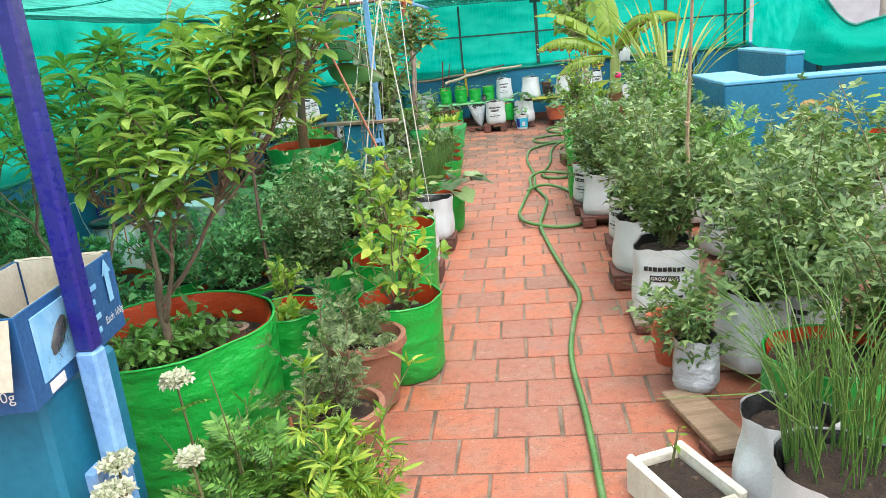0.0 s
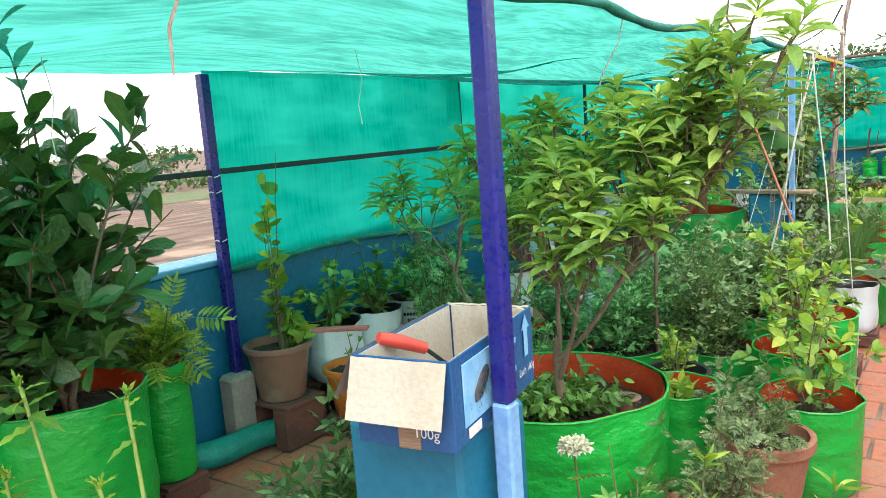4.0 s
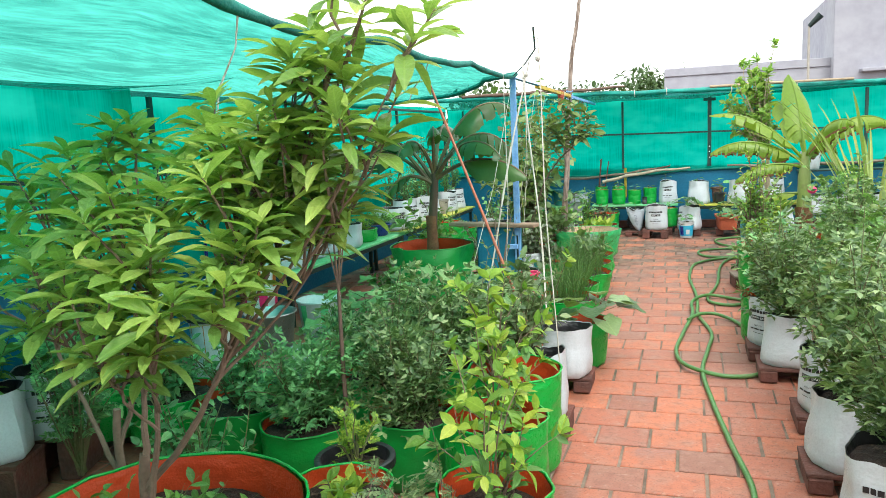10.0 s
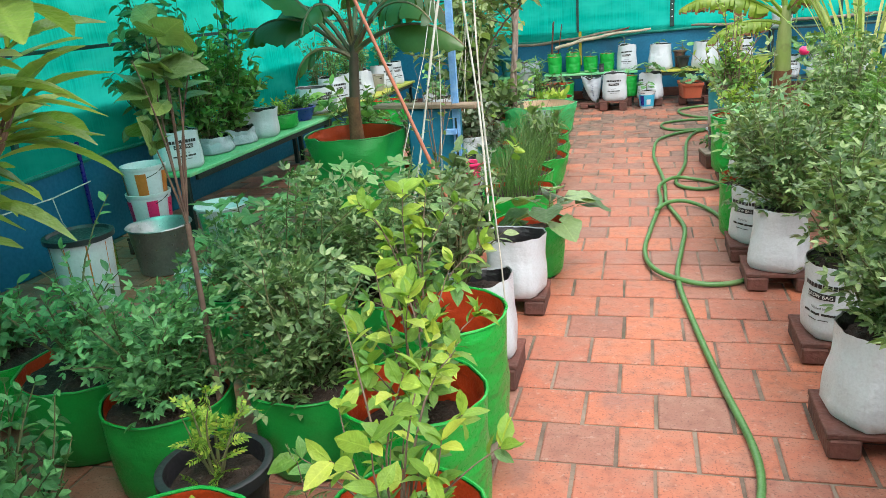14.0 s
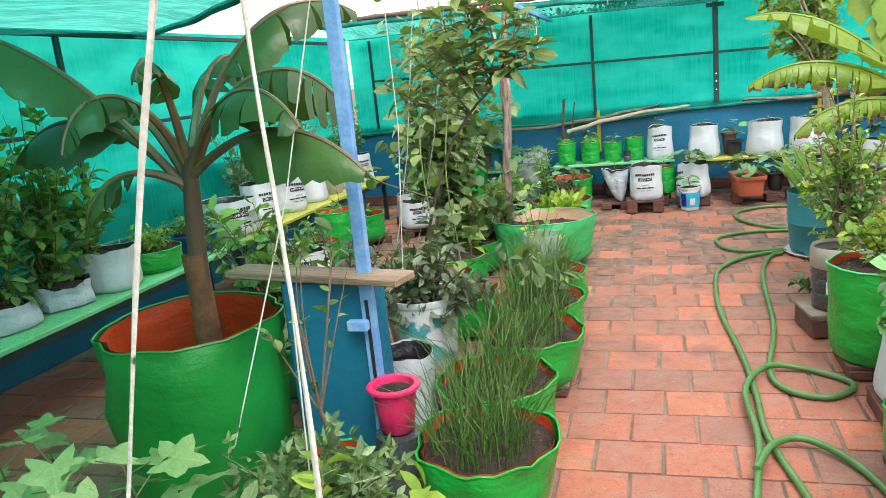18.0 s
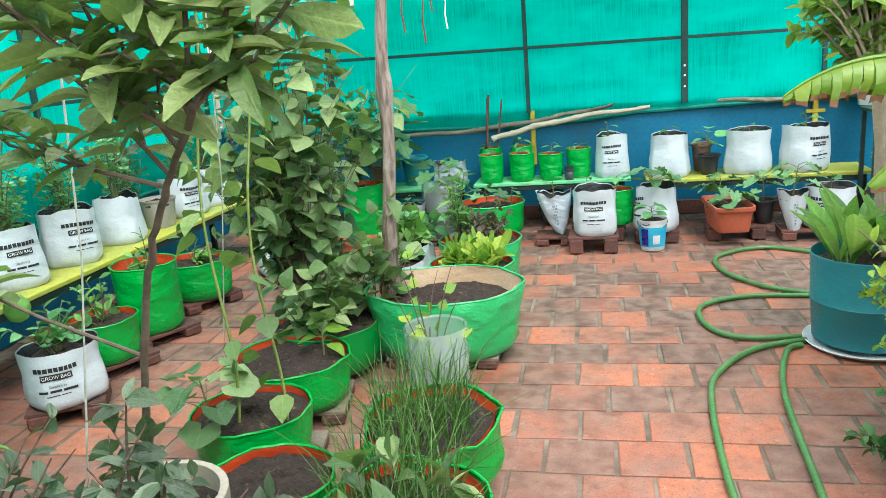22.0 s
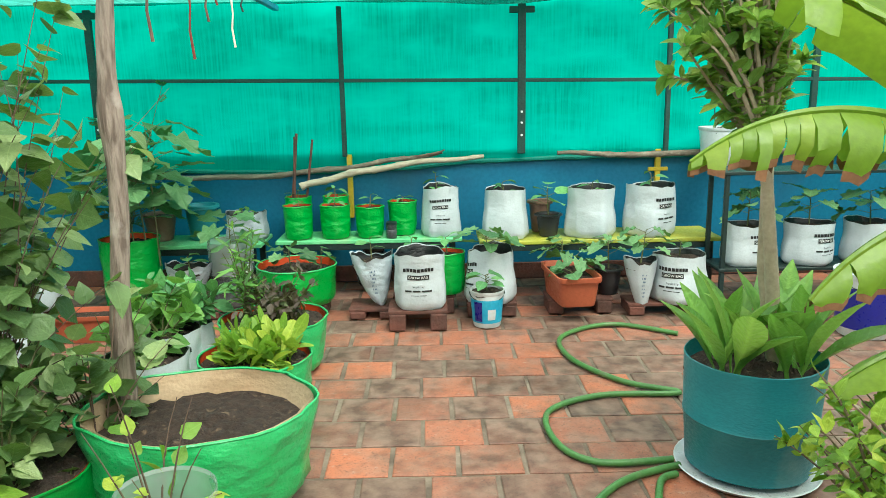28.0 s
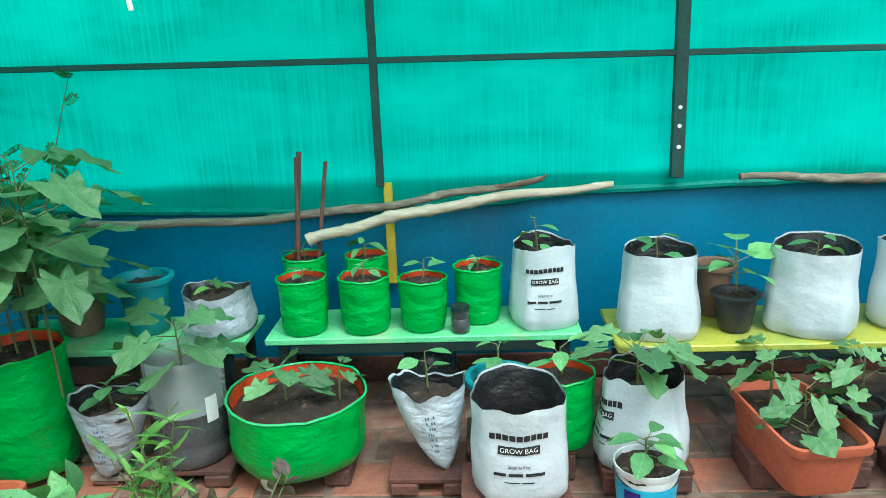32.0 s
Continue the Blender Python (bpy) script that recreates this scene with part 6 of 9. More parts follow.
leaves(hedge, "scrub_leaves", OVAL, np.stack([-78 - rng_h.uniform(0, 14, nh), rng_h.uniform(-40, 140, nh), GROUND + 0.2 + rng_h.gamma(2, 0.35, nh)], 1), rng_h.normal(size=(nh, 3)), rng_h.uniform(0.5, 1.3, nh), L_FAR, rng_h)
grass_b = Geo().sheet(lambda u, v: (-62 - 14 * u, -60 + 220 * v, GROUND + 0.03), 4, 20)
whole("grass_strip", grass_b, surface("far_grass", (0.075, 0.115, 0.04), (0.11, 0.12, 0.055), 0.3, 0.95, 2.0, 0.6, dirt=(0.14, 0.11, 0.07)), "strip of green grass at the end of the ploughed field", "grass", "structure")
wires = thing("power_lines", "thin power lines across the sky", "cables", 0, 0)
part("utility_pole", Geo().tube([(12, 26, GROUND), (12, 26, 7.6)], [0.12, 0.08], 8), CONCRETE, wires, "grey utility pole")
part("utility_pole", Geo().tube([(26.4, 21.5, GROUND), (26.4, 21.5, 8.7)], [0.12, 0.08], 8), CONCRETE, wires, "grey utility pole")
for z in (6.6, 7.3):
    part("wire", Geo().tube([(12 + i * 1.6, 26 - i * 0.5, z + 0.35 * i * 0.35) for i in range(10)], 0.012, 4), STEEL, wires)


# ---- near left: large bags, carton side, open parapet ----
green_bag(-0.97, 1.62, 0.0, 0.35, 0.50, 0.80, 1, label="large green fabric grow bag with orange lining, holding a tree")
shoot_tree("fruit_tree", "young fruit tree with long bright green arching leaves", "tree", -0.94, 1.53, 0.40, 0.30, ((0.13, -0.07, 0.46), (0.27, 0.01, 0.56), (0.0, 0.04, 0.48)),
           ((0.40, -0.22, 0.68, 6), (0.19, -0.14, 0.77, 7), (0.42, -0.11, 0.78, 7), (0.12, -0.22, 0.60, 6), (-0.10, -0.16, 0.64, 6), (0.27, -0.24, 0.62, 6), (-0.26, 0.02, 0.70, 6), (-0.20, 0.10, 1.00, 4), (-0.02, 0.12, 1.02, 6), (0.19, 0.12, 1.05, 7), (-0.38, 0.14, 0.90, 4), (0.04, -0.02, 0.86, 6), (0.30, 0.04, 0.90, 6),
            (0.50, 0.05, 1.02, 7), (0.58, 0.0, 1.17, 7), (0.65, 0.0, 1.27, 6), (0.75, -0.02, 1.18, 5), (0.66, 0.03, 1.00, 7), (0.46, 0.05, 1.13, 7), (0.56, 0.10, 0.88, 6)), L_BRIGHT, 0.106, 11)
bush("ground_herb", "low green herb covering the soil of the bag", "herb", -0.99, 1.58, 0.39, 0.15, 0.30, OVAL, L_MID, 0.045, 110, 11, 12, 0.1, start=0.2, thick=0.002)
round_pot("plastic_cup", "small clear-brown plastic cup pressed into the soil", -0.73, 1.62, 0.40, 0.035, 0.09, BROWN_POT)
shoot_tree("fruit_tree", "spreading fruit tree with long pale green shoots", "tree", -1.45, 2.00, 0.2, 0.40, ((-0.2, 0.0, 0.62), (0.12, 0.06, 0.66)), ((-0.45, -0.15, 0.90, 4), (-0.25, 0.28, 1.12, 5), (0.15, 0.22, 1.16, 5), (0.30, -0.05, 1.08, 5), (-0.55, 0.10, 0.98, 4), (0.0, -0.2, 0.95, 5)), L_BRIGHT, 0.105, 14)
green_bag(-1.45, 2.00, 0.0, 0.18, 0.28, 0.85, 42)

green_bag(-2.36, 0.61, 0.0, 0.262, 0.61, 0.86, 2, label="large green fabric grow bag with orange lining by the parapet")
bush("lemon_tree", "dense tree with dark glossy leaves in the large bag", "tree", -2.34, 0.64, 0.52, 1.02, 0.36, UPRIGHT, L_DARK, 0.14, 96, 17, 21, 0.06, 0.16, BARK, 0.007, stems=3, start=0.3, droop=-0.25, lean=(0.0, -0.08))
bush("lemon_tree", "second dark glossy tree at the open parapet", "tree", -2.55, -0.02, 0.3, 1.32, 0.34, UPRIGHT, L_DARK, 0.13, 100, 16, 22, 0.12, 0.12, BARK, 0.007, stems=2, droop=-0.2, lean=(0.08, 0.26))
green_bag(-2.56, -0.12, 0.0, 0.16, 0.35, 0.85, 43)
green_bag(-2.45, 1.04, 0.10, 0.108, 0.47, 0.9, 3, label="narrow green grow bag with orange lining on a brick")
stand(-2.45, 1.04, 0.24, 0.2, 0.095)
bush("fern_plant", "feathery light green foliage in the narrow bag", "plant", -2.45, 1.04, 0.50, 0.30, 0.18, FERN, L_LIME, 0.15, 16, 6, 23, 0.1)
stand(-2.46, 1.68, 0.34, 0.26, 0.21)
round_pot("plant_pot", "brown plastic pot with a creeper on stacked bricks", -2.46, 1.68, 0.215, 0.15, 0.265, BROWN_POT)
bush("creeper", "thin creeper climbing with round yellow-green leaves", "plant", -2.42, 1.68, 0.42, 0.95, 0.10, HEART, L_LIME, 0.085, 10, 6, 24, 0.02, 0, STEM, 0.004)
bush("round_leaf_plant", "round-leaved green plant in the brown pot", "plant", -2.42, 1.74, 0.42, 0.24, 0.15, HEART, L_LIME, 0.085, 10, 4, 25, 0.1)
stand(-2.20, 1.90, 0.3, 0.24, 0.08)
round_pot("plant_pot", "orange plastic pot with a ribbed rim", -2.20, 1.90, 0.086, 0.135, 0.25, ORANGE_POT)
bush("thin_plant", "almost bare stems in the orange pot", "plant", -2.20, 1.90, 0.3, 0.2, 0.08, OVAL, L_MID, 0.04, 5, 2, 26, 0.1)
for i, (x, y, pr) in enumerate(((-2.46, 2.06, False), (-2.42, 2.36, False), (-2.40, 2.66, True))):
    stand(x, y, 0.32, 0.24, 0.19, 20)
    white_bag(x, y, 0.196, 0.145, 0.29, 0.8, 50 + i, -45, pr)
    bush("chilli_plant", "leafy chilli plant in the white bag", "plant", x, y, 0.42, 0.36, 0.17, OVAL, L_MID, 0.075, 20, 9, 51 + i, 0.1)
green_bag(-2.42, 3.0, 0.06, 0.21, 0.26, 0.85, 4)
bush("jasmine_shrub", "dark small-leaved shrub against the blue wall", "shrub", -2.42, 3.0, 0.28, 0.55, 0.26, CURRY, L_DARK, 0.098, 26, 14, 54, 0.1)
bush("rose_shrub", "tall dark shrub with small leaves before the blue wall", "shrub", -2.12, 2.5, 0.1, 0.80, 0.24, CURRY, L_COOL, 0.082, 24, 14, 55, 0.3)
green_bag(-2.05, 3.02, 0.05, 0.20, 0.22, 0.85, 5)
bush("basil_shrub", "leafy green shrub in a bag", "shrub", -2.05, 3.02, 0.2, 0.36, 0.2, OVAL, L_COOL, 0.06, 26, 14, 56, 0.1)
tub = round_pot("basin", "teal plastic basin on a plank by the parapet", -2.62, 0.21, 0.30, 0.14, 0.14, surface("aqua_plastic", (0.05, 0.34, 0.36), (0.04, 0.28, 0.32), 5, 0.4))
bush("seedlings", "low green seedlings in the basin", "plant", -2.62, 0.21, 0.41, 0.12, 0.12, OVAL, L_MID, 0.05, 14, 4, 57, 0.1)
stand(-2.54, 0.22, 0.46, 0.2, 0.295, 8, WOOD)

# plants at the very start of the walk
def okra_stalk(foot, top, size, n, seed):
    """One bare pale stalk with leaf scars, a tuft of young lobed leaves and buds at its tip."""
    rng = np.random.default_rng(seed)
    t = thing("okra_plant", "bare pale okra stalk with a tuft of young leaves", "plant", foot[0], foot[1], 0.0, group="okra stalks")
    e = np.array([top[0] - foot[0], top[1] - foot[1], top[2]])
    path = [e * s + np.array([0.012 * math.sin(5 * s + seed), 0.008 * math.sin(7 * s), 0]) * (1 - s) for s in np.linspace(0, 1, 14)]
    part("stalk", Geo().tube(path, [0.0052 - 0.0018 * k / 13 + 0.0009 * (k % 3 == 1) for k in range(14)], 8), OKRA_STEM, t)
    pos, way, siz = [], [], []
    for q in range(n):
        a, s = q * 2.4 + seed, 1.0 - 0.09 * (q / n)
        pos.append(e * s)
        way.append(np.array([math.cos(a), math.sin(a), 0.75 - 0.9 * (q / n)]))
        siz.append(size * rng.uniform(0.45, 0.75) * (0.55 + 0.6 * q / n))
    for q in range(7):
        pos.append(e + rng.normal(0, 0.004, 3))
        way.append(np.array([rng.normal(0, 0.35), rng.normal(0, 0.35), 1.0]))
        siz.append(0.032)
    leaves(t, "foliage", LOBED, pos, way, siz, L_LIME, rng, 0.3)


LOBED = blade_shape((0.10, 0.16, 0.34, 0.12, 0.26, 0.12, 0.01), 0.15, 0.3)
OKRA_STEM = surface("okra_stalk_skin", (0.26, 0.36, 0.08), (0.22, 0.30, 0.07), 20, 0.6, 80, 0.2, dirt=(0.42, 0.36, 0.22))
for i, (foot, top, size, n) in enumerate((((-1.10, 0.05), (-1.39, 0.05, 0.947), 0.14, 9), ((-0.94, 0.05), (-1.014, 0.05, 0.98), 0.07, 6), ((-1.47, 0.05), (-1.53, 0.05, 0.717), 0.12, 8), ((-0.90, 0.06), (-1.148, 0.05, 0.784), 0.10, 7), ((-1.62, -0.02), (-1.60, 0.0, 0.56), 0.15, 9), ((-0.60, -0.05), (-0.62, 0.0, 0.80), 0.20, 10), ((-0.42, -0.02), (-0.42, 0.02, 0.86), 0.18, 9), ((-0.74, 0.02), (-0.80, 0.03, 0.66), 0.2, 9))):
    okra_stalk(foot, top, size, n, 61 + i)
bush("tomato_plant", "sprawling tomato plant with grey-green leaves on the floor", "plant", -1.66, 1.14, 0.0, 0.34, 0.40, TOMATO, L_TOMATO, 0.14, 24, 8, 64, 0.05)
bush("carrot_plant", "feathery carrot foliage beside the pillar", "plant", -0.42, 0.88, 0.0, 0.50, 0.22, FERN, L_MID, 0.10, 40, 15, 65, 0.1)
bush("balsam_plant", "bright green leafy plant at the edge of the aisle", "plant", -0.25, 1.02, 0.05, 0.42, 0.19, NARROW, L_LIME, 0.065, 60, 24, 66, 0.2, whorl=0.4)
bush("marigold_plant", "dark feathery marigold foliage at the aisle edge", "plant", -0.16, 0.80, 0.0, 0.42, 0.18, FERN, L_LIME, 0.085, 48, 17, 67, 0.1)


def umbel(x, y, z, r, seed):
    """A flat-topped white flower head on its stalk."""
    rng = np.random.default_rng(seed)
    t = thing("carrot_flower", "flat white carrot flower head on a green stalk", "flower", x, y, 0, group="carrot flowers")
    g = Geo().tube([(0.02, 0.03, 0.0), (0.01, 0.01, z * 0.6), (0, 0, z - 0.03)], [0.004, 0.0035, 0.003], 6)
    pos, way, siz = [], [], []
    for i in range(34):
        a, q = i * 2.399, r * math.sqrt(i / 34)
        p = np.array([q * math.cos(a), q * math.sin(a), z - 0.25 * q * q / r])
        g.tube([(0, 0, z - 0.03), tuple(p)], 0.0012, 4, False)
        for j in range(18):
            d = rng.normal(size=3)
            pos.append(p + d * 0.0035)
            way.append(d + np.array([0, 0, 0.6]))
            siz.append(rng.uniform(0.008, 0.013))
    part("stalk", g, STEM, t)
    leaves(t, "flower_head", HEART, pos, way, siz, L_FLOWER, rng)


umbel(-0.56, 0.86, 0.66, 0.030, 1)
umbel(-0.58, 0.60, 0.60, 0.026, 2)
umbel(-0.56, 0.54, 0.57, 0.034, 3)
umbel(-0.45, 0.66, 0.57, 0.02, 4)
umbel(-0.52, 0.78, 0.50, 0.016, 5)

# ---- left of the aisle, first half ----
round_pot("plant_pot", "worn terracotta coloured pot with a straggling shrub", -0.37, 1.95, 0.02, 0.15, 0.28, CLAY, band=0.16)
bush("straggly_rose", "straggling rose stems with small pale leaves", "shrub", -0.38, 1.93, 0.22, 0.34, 0.24, CURRY, L_GREY, 0.061, 26, 11, 71, 0.1, 0, DRY, 0.003)
round_pot("plant_pot", "worn terracotta coloured pot near the aisle", -0.36, 1.46, 0.0, 0.14, 0.26, CLAY, band=0.16)
bush("straggly_herb", "thin dry herb stems with tiny leaves", "herb", -0.38, 1.46, 0.2, 0.36, 0.2, CURRY, L_GREY, 0.049, 30, 11, 72, 0.1, 0, DRY, 0.0025)
green_bag(-0.72, 2.10, 0.0, 0.155, 0.37, 0.85, 6)
bush("pale_creeper", "pale yellow-green leaves in the bag", "plant", -0.70, 2.08, 0.30, 0.14, 0.14, OVAL, L_LIME, 0.06, 12, 7, 73, 0.1)
green_bag(-0.28, 2.26, 0.0, 0.175, 0.34, 0.74, 7)
bush("hibiscus", "young shrub with lime green leaves", "shrub", -0.28, 2.24, 0.28, 0.38, 0.24, OVAL, L_MID, 0.06, 20, 11, 74, 0.15, 0, BARK, 0.004, whorl=0.35, young=L_LIME, young_from=0.45)
round_pot("plant_pot", "black plastic nursery pot", -0.82, 2.42, 0.0, 0.13, 0.32, BLACK_POT)
bush("rose_plant", "small rose shoots in the black pot growing upright", "shrub", -0.82, 2.42, 0.27, 0.22, 0.13, CURRY, L_LIME, 0.057, 10, 8, 75, 0.1)
green_bag(-0.38, 2.68, 0.0, 0.185, 0.40, 0.68, 8)
bush("hibiscus", "shrub with bright yellow-green young leaves", "shrub", -0.38, 2.68, 0.32, 0.42, 0.25, OVAL, L_MID, 0.066, 20, 12, 76, 0.15, 0, BARK, 0.004, whorl=0.45, young=L_LIME, young_from=0.45)
stand(-0.40, 3.10, 0.36, 0.3, 0.03)
green_bag(-0.40, 3.10, 0.034, 0.19, 0.41, 0.62, 9)
bush("lime_shrub", "shrub with yellow-green leaves by the aisle", "shrub", -0.46, 3.10, 0.34, 0.42, 0.24, OVAL, L_MID, 0.066, 18, 12, 77, 0.2, 0, BARK, 0.004, whorl=0.45, young=L_LIME, young_from=0.5)
stand(-0.37, 3.52, 0.3, 0.24, 0.1)
white_bag(-0.37, 3.52, 0.106, 0.125, 0.30, 0.8, 60, -90, False)
bush("jasmine_shrub", "dark shrub with small leaves in the white bag", "shrub", -0.45, 3.55, 0.35, 0.42, 0.22, OVAL, L_GREY, 0.05, 26, 14, 78, 0.1)
stand(-0.35, 4.20, 0.3, 0.24, 0.08)
white_bag(-0.35, 4.18, 0.086, 0.13, 0.27, 0.7, 61, -90, False)
green_bag(-0.36, 4.66, 0.0, 0.175, 0.27, 0.75, 10, lining=ORANGE_IN)
seedling("pumpkin_vine", "pumpkin vine with large leaves hanging over the aisle", "vine", -0.27, 4.58, 0.2, 0.20, 11, GOURD, L_TOMATO, 0.19, 3, 0.8)
bush("lime_shrub", "lime green shrub behind the pumpkin", "shrub", -0.55, 4.35, 0.2, 0.38, 0.2, OVAL, L_MID, 0.06, 9, 9, 79, 0.1, whorl=0.4, young=L_LIME, young_from=0.7)
for i, (x, y, r, h, mt, sh, sz, lb) in enumerate((
        (-1.20, 2.78, 0.22, 0.42, L_COOL, TOMATO, 0.115, "dense rose shrub with small grey-green leaves"),
        (-0.80, 2.95, 0.22, 0.48, L_TOMATO, TOMATO, 0.115, "dense green rose shrub in a bag"),
        (-1.62, 2.95, 0.26, 0.42, L_COOL, OVAL, 0.065, "broad herb with cool green leaves"),
        (-1.10, 3.45, 0.28, 0.46, L_TOMATO, TOMATO, 0.13, "leafy tomato plant in a bag"),
        (-0.80, 3.70, 0.26, 0.50, L_TOMATO, TOMATO, 0.12, "green tomato plant in a bag"))):
    green_bag(x, y, 0.0, r * 0.85, 0.28, 0.88, 80 + i, outer=GREEN_DARK)
    bush("garden_shrub", lb, "shrub", x, y, 0.24, h, r * 1.15, sh, mt, sz * 0.66, 44, 18, 81 + i, 0.05)
for i, (x, y, r, h, mt, sh, sz, lb) in enumerate((
        (-1.45, 3.72, 0.24, 0.30, L_TOMATO, TOMATO, 0.13, "dense tomato plant with cool green leaves"),
        (-1.18, 4.02, 0.18, 0.32, L_TOMATO, TOMATO, 0.13, "sprawling tomato plant in a bag"),
        (-0.78, 4.30, 0.24, 0.44, L_GREY, BROAD, 0.12, "grey-green brinjal shrub in a bag"),
        (-0.84, 4.85, 0.20, 0.30, L_TOMATO, TOMATO, 0.13, "tomato plant tied to white tapes"))):
    green_bag(x, y, 0.0, r * 0.8, 0.26, 0.88, 90 + i, outer=GREEN_DARK)
    bush("garden_shrub", lb, "shrub", x, y, 0.22, h, r * 1.15, sh, mt, sz * 0.68, 30, 14, 91 + i, 0.05)
for i, (x, y, h) in enumerate(((-1.72, 4.28, 0.40), (-1.50, 4.14, 0.42), (-1.64, 4.76, 0.40))):
    green_bag(x, y, 0.0, 0.11, 0.2, 0.85, 190 + i, outer=GREEN_DARK)
    seedling("okra_seedling", "young okra with lobed pale leaves", "plant", x, y, 0.1, h, 12, OKRA, L_OKRA, 0.15, 60 + i, 0.9)
seedling("okra_seedling", "young okra with lobed pale leaves", "plant", -1.35, 4.62, 0.1, 0.46, 12, OKRA, L_OKRA, 0.17, 4, 0.9)
seedling("okra_seedling", "young okra with lobed pale leaves", "plant", -1.05, 4.60, 0.1, 0.50, 12, OKRA, L_OKRA, 0.16, 8, 0.9)
seedling("okra_seedling", "young okra with lobed pale leaves", "plant", -0.72, 4.02, 0.1, 0.46, 12, OKRA, L_OKRA, 0.15, 9, 0.9)
bush("dry_vine", "dry brown vine stem twisting upward with a few leaves", "vine", -1.02, 2.78, 0.2, 1.22, 0.13, HEART, L_OLIVE, 0.09, 7, 5, 99, 0.72, 0.62, DRY, 0.004, start=0.6)
bush("herb_patch", "pale flowering herb behind the large bag", "herb", -1.55, 2.45, 0.05, 0.50, 0.25, OVAL, L_COOL, 0.05, 28, 12, 100, 0.1)
bush("mint_patch", "mid green herb behind the large bag", "herb", -1.30, 2.26, 0.05, 0.50, 0.22, OVAL, L_COOL, 0.05, 26, 12, 101, 0.1)

# ---- buckets and basins by the side wall ----
drum = thing("lidded_drum", "paint drum with a wet muddy black lid", "drum", -2.55, 4.07)
part("body", Geo().lathe([(0.13, 0), (0.134, 0.01), (0.15, 0.34), (0.152, 0.36)], 32, close_bottom=True), BUCKET_W, drum)
part("orange_streaks", Geo().lathe([(0.140, 0.08), (0.1535, 0.35)], 9, sx=0.985, sy=0.985), ORANGE_POT, drum, "orange paint streaks")
part("lid", Geo().lathe([(0.158, 0.355), (0.17, 0.36), (0.17, 0.385), (0.15, 0.39), (0.142, 0.375), (0.02, 0.372)], 32, close_top=True), BLACK_POT, drum, "black lid with mud")
basin = thing("metal_basin", "dull aluminium basin standing by the wall", "basin", -2.47, 4.60)
part("body", Geo().lathe([(0.13, 0), (0.14, 0.006), (0.17, 0.26), (0.185, 0.27), (0.182, 0.277), (0.165, 0.262), (0.135, 0.012)], 36, close_bottom=True, close_top=True), surface("aluminium", (0.4, 0.4, 0.4), (0.3, 0.3, 0.31), 6, 0.38, 70, 0.1, metal=0.8), basin)
for k, (z, mt, lb) in enumerate(((0.0, PINK, "lower pail stained pink"), (0.17, ORANGE_POT, "upper pail stained orange"))):
    if k == 0:
        stand(-2.76, 4.95, 0.3, 0.24, 0.105)
    t = bucket("plastic_pail", "translucent white pail streaked with " + ("pink paint" if k == 0 else "orange paint, stacked on another"), -2.76, 4.95, z + 0.11, 0.13, 0.27, BUCKET_W)
    for j in range(5):
        a = j * 1.3 + k
        part("paint_streak", Geo().sheet(lambda u, v, a=a: ((0.1115 + 0.0195 * v) * math.cos(a + 0.5 * u), (0.1115 + 0.0195 * v) * math.sin(a + 0.5 * u), 0.03 + 0.2 * v), 4, 3), mt, t, "paint streak")
bowl = thing("striped_bucket", "white bucket with green stripes holding water", "bucket", -2.31, 5.02)
part("body", Geo().lathe([(0.12, 0), (0.13, 0.01), (0.158, 0.26), (0.168, 0.27), (0.166, 0.28), (0.152, 0.275), (0.142, 0.2)], 32, close_bottom=True, close_top=True), BUCKET_W, bowl)
for j in range(6):
    part("green_stripe", Geo().sheet(lambda u, v, a=j * 1.05: ((0.1345 + 0.026 * v) * math.cos(a + 0.35 * u), (0.1345 + 0.026 * v) * math.sin(a + 0.35 * u), 0.03 + 0.225 * v), 4, 3), MINT, bowl, "green stripe")
OIL = surface("bottle_oil", (0.30, 0.30, 0.05), (0.22, 0.24, 0.05), 8, 0.25, 60, 0.1)
for i, (x, y, mt) in enumerate(((-2.80, 4.55, OIL), (-2.74, 4.34, BROWN_POT), (-2.80, 4.30, GREY_PLASTIC))):
    t = thing("plastic_bottle", "plastic bottle with some liquid standing by the wall", "bottle", x, y, group="bottles")
    part("body", Geo().lathe([(0.036, 0), (0.04, 0.01), (0.04, 0.15), (0.03, 0.19), (0.014, 0.22), (0.014, 0.24)], 18, close_bottom=True), mt, t)
    part("cap", Geo().lathe([(0.017, 0.236), (0.017, 0.26), (0.012, 0.262)], 14, close_top=True), TEAL_PLASTIC, t)
bucket("paint_pail", "small white pail half hidden by leaves", -1.9, 4.05, 0.0, 0.1, 0.2, BUCKET_W)
wallpipe = thing("wall_pipe", "dark pipe fixed upright to the blue wall", "pipe", WX + 0.05, 4.95)
part("pipe", Geo().tube([(0, 0, 0.0), (0, 0, 0.7)], 0.014, 10), NAVY, wallpipe)
line = thing("washing_line", "white cord tied along the blue wall", "cord", 0, 0)
part("cord", Geo().tube([(WX + 0.1, 4.0, 0.44), (WX + 0.1, 4.6, 0.43), (WX + 0.09, 4.95, 0.45)], 0.004, 5), STRING, line)
part("loose_end", Geo().tube([(WX + 0.1, 4.6, 0.43), (WX + 0.11, 4.62, 0.28), (WX + 0.1, 4.7, 0.15)], 0.003, 5), STRING, line)

